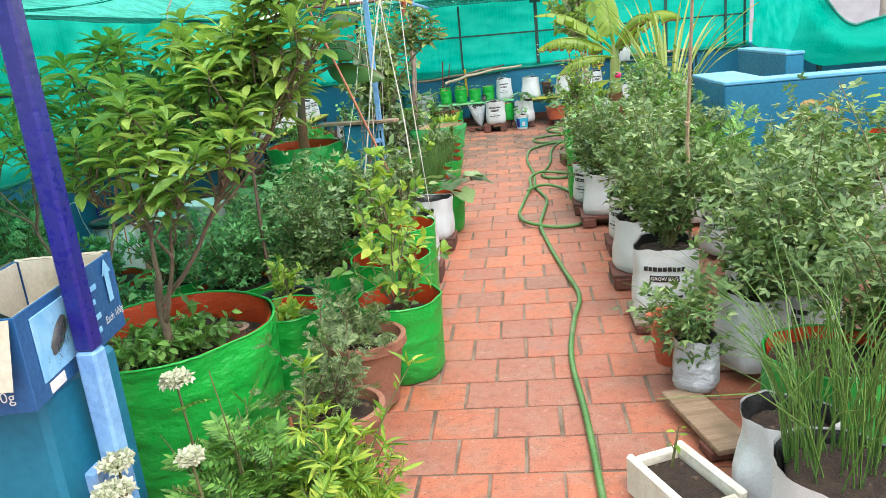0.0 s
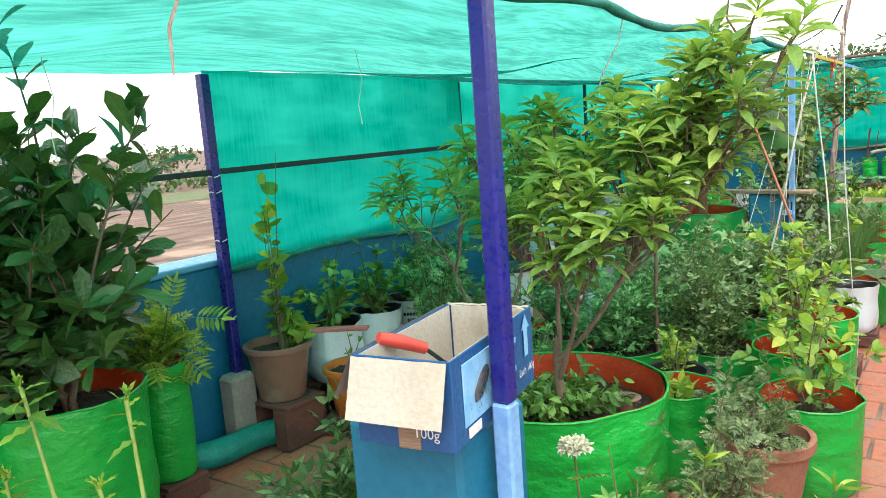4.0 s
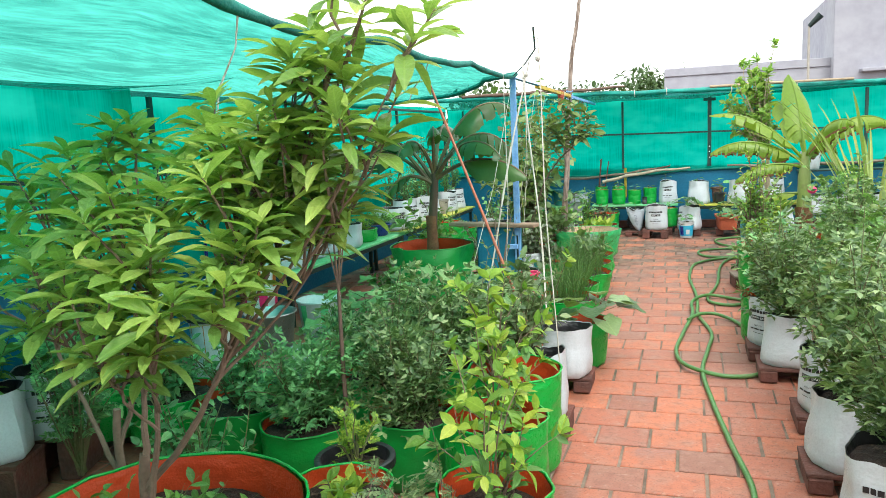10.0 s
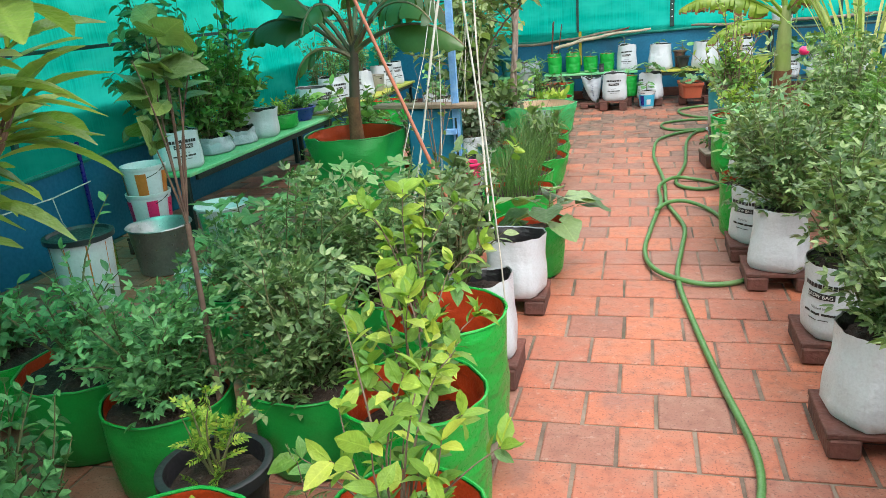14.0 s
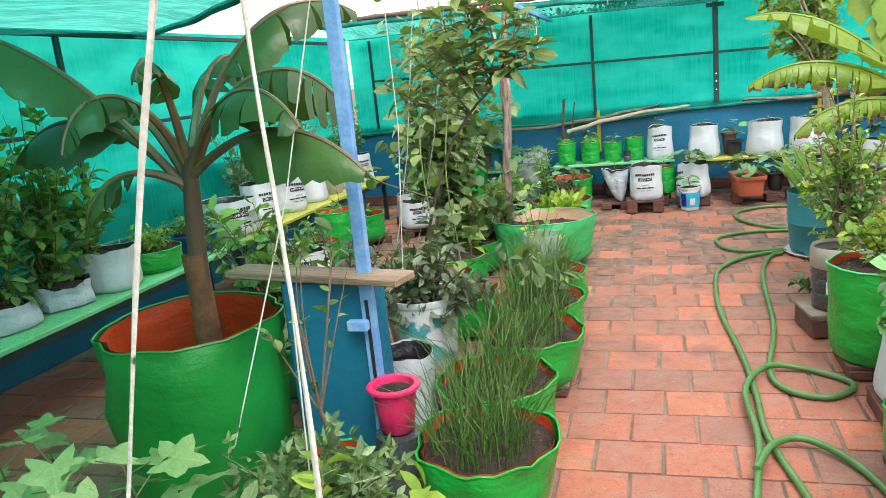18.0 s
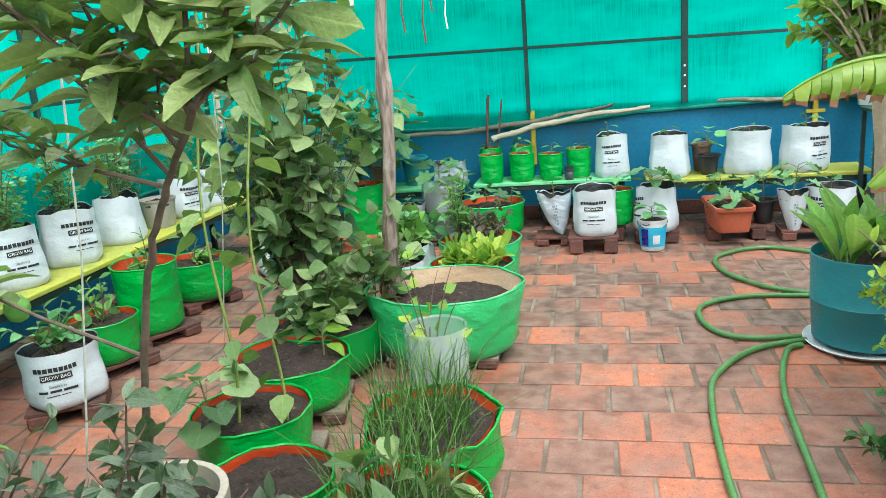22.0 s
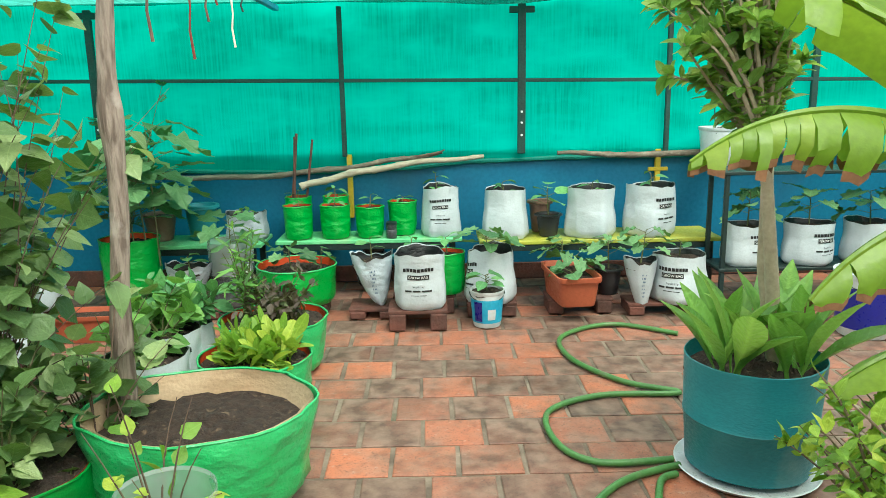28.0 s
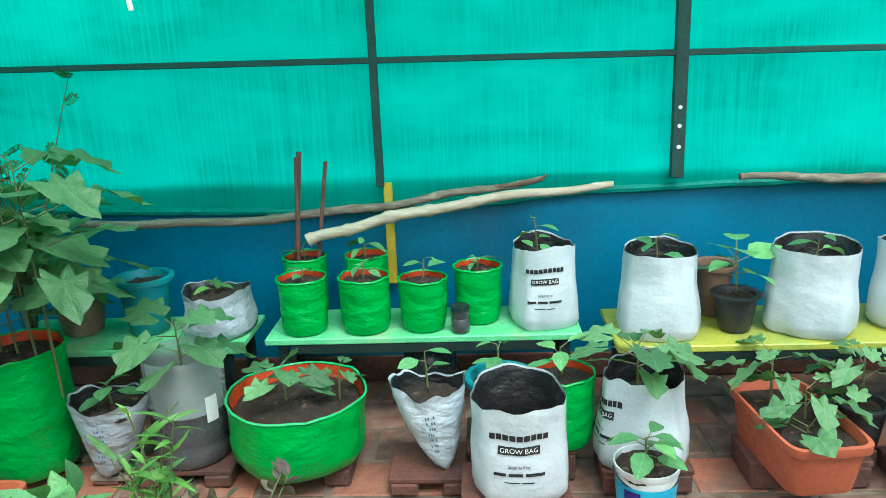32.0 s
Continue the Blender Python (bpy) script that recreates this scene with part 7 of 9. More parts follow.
# ---- benches along the side wall ----
bench("plank_bench", "mint green plank bench on dark legs along the wall", -3.04, -2.58, 5.15, 7.55, 0.44, MINT, STEEL, "y")
bench("plank_bench", "yellow plank bench on dark legs along the wall", -3.05, -2.61, 7.62, 10.4, 0.44, BENCH_Y, STEEL, "y")
white_bag(-2.78, 5.36, 0.441, 0.16, 0.25, 0.85, 70, -40, True)
bush("long_bean_plant", "tall leafy plant with broad dark leaves in the bag", "plant", -2.86, 5.40, 0.62, 0.98, 0.28, OVAL, L_TOMATO, 0.095, 60, 13, 110, 0.0, droop=0.5)
for i, y in enumerate((5.85, 6.2)):
    white_bag(-2.82, y, 0.441, 0.14, 0.12, 0.8, 72 + i, -40, False, mat=GREY_BAG, slump=0.12)
    bush("leafy_plant", "bushy plant with mid green leaves on the bench", "plant", -2.86, y, 0.5, 0.95, 0.28, OVAL, L_MID, 0.085, 50, 13, 112 + i, 0.0)
white_bag(-2.76, 6.5, 0.441, 0.14, 0.22, 0.85, 75, -40, False)
bush("leafy_plant", "bushy plant with mid green leaves on the bench", "plant", -2.84, 6.45, 0.6, 0.72, 0.24, OVAL, L_MID, 0.085, 28, 11, 116, 0.0)
green_bag(-2.80, 6.88, 0.441, 0.17, 0.12, 0.9, 11)
bush("herb_tub", "low dense yellow-green herb", "herb", -2.80, 6.88, 0.54, 0.14, 0.19, OVAL, L_LIME, 0.035, 50, 9, 117, 0.1, thick=0.002)
round_pot("plant_tub", "cobalt blue plastic tub with mint", -2.80, 7.30, 0.441, 0.15, 0.12, COBALT)
bush("herb_tub", "low dense green mint growing upright", "herb", -2.80, 7.30, 0.54, 0.14, 0.17, OVAL, L_MID, 0.035, 50, 9, 118, 0.1, thick=0.002)
white_bag(-2.84, 7.80, 0.441, 0.2, 0.24, 0.8, 76, -40, True, rz=0, label="white bag lying on the bench with large leaves")
seedling("turmeric_plant", "turmeric plant with broad green leaves", "plant", -2.66, 7.62, 0.3, 0.30, 8, OVAL, L_MID, 0.26, 6, 0.3)
for i, (x, y, r, h, p) in enumerate(((-2.82, 8.2, 0.15, 0.29, True), (-2.82, 8.62, 0.15, 0.29, True), (-2.82, 9.05, 0.14, 0.27, False), (-2.82, 9.75, 0.14, 0.26, True), (-2.82, 10.1, 0.14, 0.27, True))):
    white_bag(x, y, 0.441, r, h, 0.8, 130 + i, -30, p)
    bush("young_tomato", "thin young tomato plant tied upright", "plant", x, y, 0.66, 0.5 + 0.1 * (i % 2), 0.12, TOMATO, L_COOL, 0.076, 12, 10, 131 + i, 0.1)
bucket("grey_tub", "grey plastic tub on the yellow bench", -2.80, 9.42, 0.441, 0.11, 0.18, GREY_PLASTIC, handle=False, fill=0.85)
bush("creeper_wall", "thin climbing plant against the net", "vine", -3.0, 9.4, 0.45, 1.05, 0.22, CURRY, L_DARK, 0.066, 22, 11, 137, 0.1)
bush("creeper_wall", "thin climbing plant against the net", "vine", -3.0, 8.3, 0.45, 0.95, 0.25, CURRY, L_DARK, 0.066, 22, 11, 138, 0.1)

# ---- dark banana in the large bag ----
green_bag(-1.56, 5.46, 0.0, 0.29, 0.62, 0.66, 12, label="very large green fabric grow bag holding a banana plant", wob=0.10, sy=1.12, rz=25, outer=GREEN_DARK)
ban = thing("banana_plant", "banana plant with dark leaves on red-brown stalks in a bag", "banana plant", -1.60, 5.60, 0.40)
part("stem", Geo().tube([(0, 0, -0.02), (0.0, 0.0, 0.25), (0.02, 0.0, 0.5), (0.05, 0.0, 0.80)], [0.040, 0.036, 0.033, 0.026], 12), BANANA_STEM, ban)
part("dry_sheath", Geo().lathe([(0.043, 0.02), (0.048, 0.12), (0.041, 0.3), (0.045, 0.42)], 14, 0.14, 5.0), SCORCH, ban, "dry brown leaf sheaths")
for i, (a, up, ln, w, sg, tn) in enumerate(((192, 1.5, 1.05, 0.36, 0.9, 0.10), (178, 1.15, 0.88, 0.36, 1.7, 0.30), (205, 0.75, 0.50, 0.18, 2.6, 0.4), (163, 1.7, 0.85, 0.34, 2.2, 0.3), (5, 2.2, 0.85, 0.36, 2.7, 0.30), (-21, 0.55, 0.88, 0.30, 1.1, 0.10), (-28, 1.2, 0.80, 0.28, 1.7, 0.3), (40, 2.6, 0.95, 0.34, 1.9, 0.30), (95, 2.0, 0.85, 0.34, 2.1, 0.3), (250, 2.4, 0.62, 0.20, 3.0, 0.5), (-70, 3.2, 0.6, 0.16, 2.4, 0.3))):
    b = Vector((0.04 + 0.012 * math.cos(radians(a)), 0.012 * math.sin(radians(a)), 0.64 + 0.012 * i))
    d = Vector((math.cos(radians(a)), math.sin(radians(a)), up))
    banana_leaf(ban, b, d, ln, w, sg, L_BANANA_D, 200 + i, tn, 0.75, stalk=0.36, rib_mat=BANANA_STALK)

# ---- middle of the walk, left side ----
round_pot("plant_pot", "bright pink plastic pot with a scalloped rim", -0.82, 5.41, 0.26, 0.075, 0.16, PINK, category="plant pot")
base_p = thing("grey_pot", "grey upturned pot under the pink pot", "pot", -0.82, 5.41)
part("body", Geo().lathe([(0.11, 0), (0.105, 0.01), (0.075, 0.25), (0.03, 0.258)], 24, close_top=True), SMOKE, base_p)
white_bag(-0.93, 5.84, 0.0, 0.112, 0.36, 0.8, 140, -90, False, flare=0.0, slump=0.1)
green_bag(-0.94, 5.15, 0.0, 0.115, 0.29, 0.9, 77, outer=GREEN_PALE)
for i, (y, x) in enumerate(((5.40, -0.53), (5.86, -0.59), (6.38, -0.54), (6.84, -0.58), (7.32, -0.61))):
    green_bag(x, y, 0.05, 0.205, 0.20, 0.84, 20 + i, label="low green fabric tub of spring onions on bricks", sx=1.0, sy=1.12, wob=0.10, flare=0.08)
    stand(x, y, 0.36, 0.3, 0.05)
    blades("spring_onions", "clump of thin green spring onion leaves", "onions", x - 0.02, y, 0.18, 0.31, 0.155, 0.19, 210, L_BLADE, 150 + i, 0.0021, 0.30)
bucket("paint_bucket", "white paint bucket with teal print holding a shrub", -1.02, 6.38, 0.1, 0.155, 0.32, BUCKET_W, TORN, True, 0.9)
stand(-1.02, 6.38, 0.4, 0.3, 0.095, 0, WOOD)
bush("olive_shrub", "grey-leaved citrus shrub in the paint bucket", "shrub", -0.98, 6.36, 0.34, 0.33, 0.28, OVAL, L_SLATE, 0.066, 54, 14, 160, -0.25, 0, DRY, 0.006, droop=0.35)
bush("olive_shrub", "dark grey-leaved shrub by the post", "shrub", -1.30, 6.22, 0.2, 0.56, 0.27, OVAL, L_SLATE, 0.062, 44, 12, 161, 0.2, 0, DRY, 0.006)
def guava(x, y, z):
    """A thin trunk that leans over the aisle, one low side limb, and a high crown of shoots with large ribbed leaves."""
    rng = np.random.default_rng(162)
    t = thing("guava_tree", "thin leaning guava tree with large ribbed leaves", "tree", x, y, z)
    pos, way, siz = [], [], []
    line = spline([Vector(q) for q in ((0, 0, -0.03), (0.10, -0.11, 0.25), (0.21, -0.22, 0.52), (0.32, -0.30, 0.76), (0.46, -0.42, 0.92), (0.60, -0.56, 1.03))])
    line = [Vector(q) + Vector(rng.normal(0, 0.002, 3)) for q in line]
    m = len(line)
    part("trunk", Geo().tube(line, [0.0092 - 0.0045 * k / m + 0.0009 * (k % 6 == 0) for k in range(m)], 8), BARK, t)
    limbs = [(0.44, (-0.42, 0.02, 0.16), 2), (0.78, (-0.24, -0.02, 0.08), 3), (0.82, (-0.20, 0.0, 0.22), 4), (0.88, (-0.10, -0.04, 0.26), 4), (0.92, (-0.12, -0.10, 0.16), 4), (0.96, (0.02, -0.04, 0.26), 4), (0.99, (0.10, 0.0, 0.20), 4), (0.99, (0.14, -0.02, 0.10), 4), (0.97, (-0.06, -0.06, 0.30), 4)]
    for s0, d, shoots in limbs:
        b, d = np.array(line[int(s0 * (m - 1))]), np.array(d)
        e = b + d
        part("limb", Geo().tube([b, b + d * 0.5 + rng.normal(0, 0.012, 3), e], [0.0042, 0.0035, 0.0024], 6), BARK, t)
        for j in range(shoots):
            o = b + d * (1.0 - 0.28 * j)
            w = d / np.linalg.norm(d) + rng.normal(0, 0.4, 3) + np.array([-0.1, 0, 0.25])
            tip = o + w / np.linalg.norm(w) * rng.uniform(0.06, 0.12)
            part("twig", Geo().tube([o, (o + tip) / 2 + rng.normal(0, 0.006, 3), tip], [0.003, 0.0025, 0.0018], 5, False), BARK, t)
            for q in range(10):
                u, a = 1 - 0.1 * q, q // 2 * 1.57 + math.pi * (q % 2) + j
                pos.append(o + (tip - o) * max(u, 0.15))
                way.append(np.array([math.cos(a), math.sin(a), 1.1 * u - 0.3 + rng.normal(0, 0.2)]))
                siz.append(rng.uniform(0.07, 0.105) * (0.6 if q < 2 else 1))
    leaves(t, "foliage", RIBBED, pos, way, siz, L_GUAVA, rng, 0.4)


RIBBED = blade_shape((0.06, 0.28, 0.40, 0.42, 0.32, 0.04), 0.25, 0.35)
guava(-1.16, 6.68, 0.28)
round_pot("plant_pot", "pale ridged plastic pot holding the guava tree", -1.16, 6.68, 0.0, 0.17, 0.36, BEIGE_POT)
for i, x in enumerate((-0.02, 0.03)):
    g_t = thing("guava_fruit", "small green guava fruit hanging from a twig", "fruit", -1.30 + x * 1.5, 6.48 + x, 0.91, group="guava fruit")
    part("fruit", Geo().lathe([(0.004, -0.03), (0.018, -0.024), (0.026, -0.005), (0.024, 0.012), (0.012, 0.026), (0.004, 0.03)], 14), L_MID, g_t)
green_bag(-1.30, 6.1, 0.0, 0.18, 0.26, 0.85, 24)
bush("pale_shoot", "pale green shoots with broad soft leaves between the tubs", "plant", -0.50, 6.62, 0.22, 0.36, 0.17, OVAL, L_BEAN, 0.10, 7, 7, 167, 0.3, whorl=0.6)
bush("red_leaf_plant", "weedy plant with reddish green leaves", "plant", -1.35, 6.1, 0.2, 0.42, 0.22, OVAL, L_MID, 0.06, 20, 9, 163, 0.1)
round_pot("plant_pot", "pale mint green plastic pot with a spiky plant", -1.62, 6.24, 0.0, 0.13, 0.25, MINT)
seedling("spiky_plant", "young plant with narrow striped pale leaves", "plant", -1.62, 6.24, 0.2, 0.10, 11, NARROW, L_CANE, 0.24, 168, 0.15)
white_bag(-2.0, 6.74, 0.0, 0.16, 0.30, 0.8, 141, -50, True)
bush("leafy_plant", "green leafy plant in a white bag", "plant", -1.98, 6.72, 0.22, 0.56, 0.32, OVAL, L_MID, 0.085, 38, 11, 164, 0.05, droop=0.2)
bush("hibiscus", "leafy shrub with mid green leaves beside the big bag", "shrub", -2.05, 5.9, 0.05, 0.5, 0.22, OVAL, L_MID, 0.08, 24, 9, 165, 0.1)
bush("climbing_vine", "twiggy young climber beside the blue pillar", "vine", -0.95, 5.15, 0.24, 0.92, 0.17, OVAL, L_OLIVE, 0.055, 8, 5, 166, 0.2, 0.2, BARK, 0.004)
for i, (x, y, z, r, h, op) in enumerate(((-1.26, 7.40, 0.06, 0.19, 0.17, ORANGE_IN), (-1.30, 7.83, 0.06, 0.225, 0.18, ORANGE_IN), (-1.02, 7.02, 0.02, 0.17, 0.2, ORANGE_IN))):
    stand(x, y, 0.5, 0.3, 0.055, 10)
    green_bag(x, y, z, r, h, 0.86, 25 + i, label="low round green fabric tub full of dark soil", lining=op, sx=1.05, sy=1.0)
seedling("bean_seedling", "bean seedling with heart-shaped leaves", "plant", -1.18, 7.9, 0.2, 0.12, 5, HEART, L_LIME, 0.08, 12, 0.6)
seedling("gourd_vine", "young gourd vine with marbled round leaves", "vine", -1.34, 7.3, 0.15, 0.24, 10, GOURD, L_TOMATO, 0.13, 5, 0.9)
green_bag(-1.30, 8.25, 0.03, 0.24, 0.2, 0.9, 28, outer=GREEN_DARK)
bush("bean_bush", "dense bush with heart-shaped green leaves", "plant", -1.28, 8.20, 0.2, 0.36, 0.27, HEART, L_BEAN, 0.08, 28, 9, 170, 0.0)
stand(-0.78, 8.41, 0.56, 0.34, 0.05)
green_bag(-0.78, 8.41, 0.055, 0.30, 0.29, 0.72, 29, label="pale green fabric tub with beige lining and dark soil", outer=GREEN_PALE, lining=BEIGE_IN, sx=1.1, sy=0.92, wob=0.06, flare=0.08)
jar = thing("cut_jar", "clear cut-off plastic water jar in front of the tub", "jar", -0.71, 7.90)
part("wall", Geo().lathe([(0.12, 0.1), (0.123, 0.14), (0.118, 0.17), (0.124, 0.22), (0.12, 0.26), (0.124, 0.33), (0.123, 0.34), (0.119, 0.33)], 32), CLEAR, jar)
part("dark_base", Geo().lathe([(0.11, 0), (0.12, 0.01), (0.121, 0.1), (0.115, 0.12), (0.02, 0.12)], 32, close_bottom=True), SMOKE, jar, "dark wet lower part")
part("label", Geo().sheet(lambda u, v: (0.1235 * math.cos(-1.9 + 0.5 * u), 0.1235 * math.sin(-1.9 + 0.5 * u), 0.03 + 0.07 * v), 6, 2), PAPER_BLUE, jar, "torn blue label")
bush("dry_twigs", "bare brown twigs standing in the clear jar", "twigs", -0.75, 7.93, 0.1, 0.62, 0.22, HEART, L_LIME, 0.06, 9, 2, 171, 0.2, 0, DRY, 0.004)
bush("bean_vine", "bean vine with heart-shaped leaves climbing strings and the pole", "vine", -1.42, 8.34, 0.25, 1.58, 0.50, HEART, L_BEAN, 0.093, 88, 11, 172, 0.16, 0, DRY, 0.003, droop=0.55)
bush("bean_vine", "bean vine leaves round the foot of the pole", "vine", -1.12, 8.45, 0.1, 0.7, 0.28, HEART, L_BEAN, 0.085, 20, 6, 173, 0.1, 0, DRY, 0.004)
for i, (x, y, dx) in enumerate(((-1.27, 7.3, 0.07), (-1.13, 7.34, 0.05))):
    rng_v = np.random.default_rng(400 + i)
    vine = thing("string_vine", "pale twining vine stem climbing a string to the bar", "vine", x, y, 0.18, group="string vines")
    line_v = [Vector((dx * s_ + 0.02 * math.sin(9 * s_ + i), 0.02 * math.cos(8 * s_), 1.6 * s_)) for s_ in np.linspace(0, 1, 24)]
    part("stem", Geo().tube(line_v, [0.0055 - 0.002 * j / 23 for j in range(24)], 6), L_CANE, vine)
    pos_v, way_v, siz_v = [], [], []
    for j in range(26):
        q = line_v[int(rng_v.integers(2, 24))]
        w = rng_v.uniform(0, 6.28)
        pos_v.append(np.array(q) + 0.03 * np.array([math.cos(w), math.sin(w), 0]))
        way_v.append(np.array([math.cos(w), math.sin(w), -0.5]))
        siz_v.append(rng_v.uniform(0.05, 0.09))
    leaves(vine, "foliage", HEART, pos_v, way_v, siz_v, L_OLIVE, rng_v)
for i, (x, y, p) in enumerate(((-1.16, 8.96, True), (-1.20, 9.28, True))):
    white_bag(x, y, 0.04, 0.165, 0.27, 0.85, 143 + i, -60, p)
    bush("bean_seedlings", "young beans with broad green leaves in a white bag", "plant", x, y, 0.26, 0.24, 0.2, HEART, L_MID, 0.085, 16, 5, 174 + i, 0.0)
green_bag(-0.77, 9.10, 0.02, 0.215, 0.23, 0.88, 30, outer=GREEN_PALE)
bush("lettuce_patch", "thick stand of pale green lettuce leaves", "lettuce", -0.77, 9.10, 0.19, 0.13, 0.19, SALAD, L_LIME, 0.12, 60, 5, 176, 0.1, thick=0.003, droop=-0.8)
green_bag(-0.80, 9.60, 0.02, 0.24, 0.23, 0.88, 31, outer=GREEN_PALE)
bush("purple_basil", "dark purple basil with some tall green shoots", "herb", -0.78, 9.60, 0.2, 0.24, 0.22, OVAL, L_PURPLE, 0.05, 60, 11, 177, 0.0)
bush("amaranth", "tall amaranth shoots among the basil", "plant", -0.92, 9.62, 0.2, 0.55, 0.13, NARROW, L_MID, 0.09, 12, 12, 178, 0.1)
rt = thing("seed_tray", "long terracotta coloured plastic trough with soil", "trough", -1.85, 10.10, 0.0, 3)


def trough(t, lx, ly, h, mat):
    g = Geo()
    prof = ((0.82, 0.0), (0.84, 0.012), (0.93, h * 0.8), (1.0, h * 0.82), (1.02, h * 0.86), (1.02, h), (0.95, h), (0.90, h * 0.82))
    k = 28
    for s, z in prof:
        for j in range(k):
            w = 2 * math.pi * j / k
            c, sn = math.cos(w), math.sin(w)
            e = 0.28
            g.v.append((lx / 2 * s * math.copysign(abs(c) ** e, c), ly / 2 * (1 - (1 - s) * lx / ly * 0.6) * math.copysign(abs(sn) ** e, sn), z))
    for i in range(len(prof) - 1):
        for j in range(k):
            a = i * k
            g.f.append((a + j, a + (j + 1) % k, a + k + (j + 1) % k, a + k + j))
    g.f.append(tuple(reversed(range(k))))
    part("body", g, mat, t)
    s = Geo()
    for j in range(k):
        w = 2 * math.pi * j / k
        c, sn = math.cos(w), math.sin(w)
        s.v.append((lx * 0.45 * math.copysign(abs(c) ** 0.3, c), ly * 0.43 * math.copysign(abs(sn) ** 0.3, sn), h * 0.82 + 0.006 * noise.noise((c * 5, sn * 5, lx))))
    s.v.append((0, 0, h * 0.86))
    s.f = [(j, (j + 1) % k, k) for j in range(k)]
    part("soil", s, SOIL, t)


trough(rt, 0.46, 0.2, 0.15, RED_TRAY)
white_bag(-1.25, 9.66, 0.0, 0.17, 0.22, 0.85, 146, -60, False)
bush("amaranth_patch", "leafy green amaranth in a white bag", "plant", -1.25, 9.64, 0.18, 0.28, 0.22, OVAL, L_COOL, 0.11, 24, 7, 179, 0.0)
for i, (x, y, r, h, p) in enumerate(((-2.45, 9.18, 0.19, 0.22, 0), (-2.42, 8.22, 0.16, 0.2, 0), (-2.42, 8.62, 0.16, 0.36, 0))):
    stand(x, y, 0.42, 0.3, 0.06, 60)
    green_bag(x, y, 0.065, r, h, 0.85, 32 + i)
    bush("young_plant", "thin young plant in a green bag", "plant", x, y, 0.2, 0.32, 0.14, OVAL, L_MID, 0.06, 8, 6, 180 + i, 0.1)
for i, (x, y) in enumerate(((-2.28, 10.05), (-2.36, 10.48), (-2.30, 7.78), (-2.1, 9.6))):
    stand(x, y, 0.34, 0.26, 0.07, 30)
    white_bag(x, y, 0.075, 0.155, 0.24, 0.8, 147 + i, -60, i != 1)
    bush("young_plant", "young leafy plant in a white bag", "plant", x, y, 0.26, 0.3, 0.16, OVAL, L_COOL, 0.075, 10, 7, 184 + i, 0.1)

# ---- far benches ----
bench("plank_bench", "mint green plank bench on dark angle-iron legs before the blue wall", -1.01, 0.14, 10.73, 11.04, 0.385, MINT, STEEL)
bench("plank_bench", "yellow-green plank bench on dark legs before the blue wall", 0.24, 1.70, 10.60, 10.98, 0.385, BENCH_Y, STEEL)
bench("plank_bench", "mint green plank bench at the corner", -2.0, -1.08, 10.66, 11.0, 0.385, MINT, STEEL)
for i, (x, y, r, h) in enumerate(((-0.875, 10.82, 0.088, 0.205), (-0.645, 10.82, 0.09, 0.205), (-0.43, 10.83, 0.086, 0.19), (-0.23, 10.90, 0.086, 0.21), (-0.90, 11.0, 0.08, 0.235), (-0.66, 11.0, 0.08, 0.235))):
    green_bag(x, y, 0.387, r, h, 0.9, 50 + i, label="small green fabric grow bag with a seedling on the bench", wob=0.05)
    seedling("seedling", "small green seedling with a few leaves", "seedling", x, y, 0.385 + h * 0.9, 0.05 + 0.02 * (i % 3), 3 + i % 2, OVAL, L_COOL, 0.065, 30 + i, 0.4)
jr = thing("glass_jar", "small empty glass jar on the bench", "jar", -0.295, 10.77, 0.387)
part("body", Geo().lathe([(0.028, 0), (0.033, 0.006), (0.033, 0.05), (0.03, 0.055), (0.033, 0.06), (0.033, 0.09)], 20, close_bottom=True), SMOKE, jr)
part("cap", Geo().lathe([(0.034, 0.085), (0.034, 0.1), (0.005, 0.102)], 20, close_top=True), STEEL, jr)
white_bag(0.012, 10.87, 0.387, 0.127, 0.305, 0.56, 200, -92, True)
for i, (x, y, r, h, p) in enumerate(((0.407, 10.76, 0.15, 0.30, False), (0.935, 10.76, 0.155, 0.30, False), (1.30, 10.76, 0.15, 0.31, True))):
    white_bag(x, y, 0.387, r, h, 0.56, 201 + i, -60 if p else -90, p, flare=-0.1 if i == 0 else 0.0)
for i, (x, y, z, h, n, s) in enumerate(((0.0, 10.87, 0.56, 0.21, 6, 0.08), (0.407, 10.76, 0.56, 0.16, 5, 0.08), (0.935, 10.76, 0.56, 0.15, 4, 0.08), (1.30, 10.76, 0.56, 0.19, 5, 0.085))):
    seedling("brinjal_seedling", "young brinjal seedling with oval leaves", "seedling", x, y, z, h, n, OVAL, L_COOL, s, 40 + i, 0.5)
round_pot("plant_pot", "small black nursery pot on the bench", 0.67, 10.74, 0.387, 0.075, 0.14, BLACK_POT)
round_pot("plant_pot", "small brown pot on the bench", 0.64, 10.90, 0.387, 0.07, 0.2, BROWN_POT)
seedling("brinjal_plant", "young brinjal with rounded leaves", "plant", 0.67, 10.74, 0.505, 0.17, 8, HEART, L_COOL, 0.11, 47, 0.7)
round_pot("plant_pot", "tall teal plastic pot on the corner bench", -1.48, 10.85, 0.387, 0.10, 0.22, TEAL_PLASTIC)
white_bag(-1.20, 10.83, 0.387, 0.125, 0.17, 0.85, 205, -90, False, mat=GREY_BAG, slump=0.1)
seedling("seedling", "small seedling in the grey bag", "seedling", -1.20, 10.83, 0.515, 0.07, 4, OVAL, L_MID, 0.07, 48, 0.4)
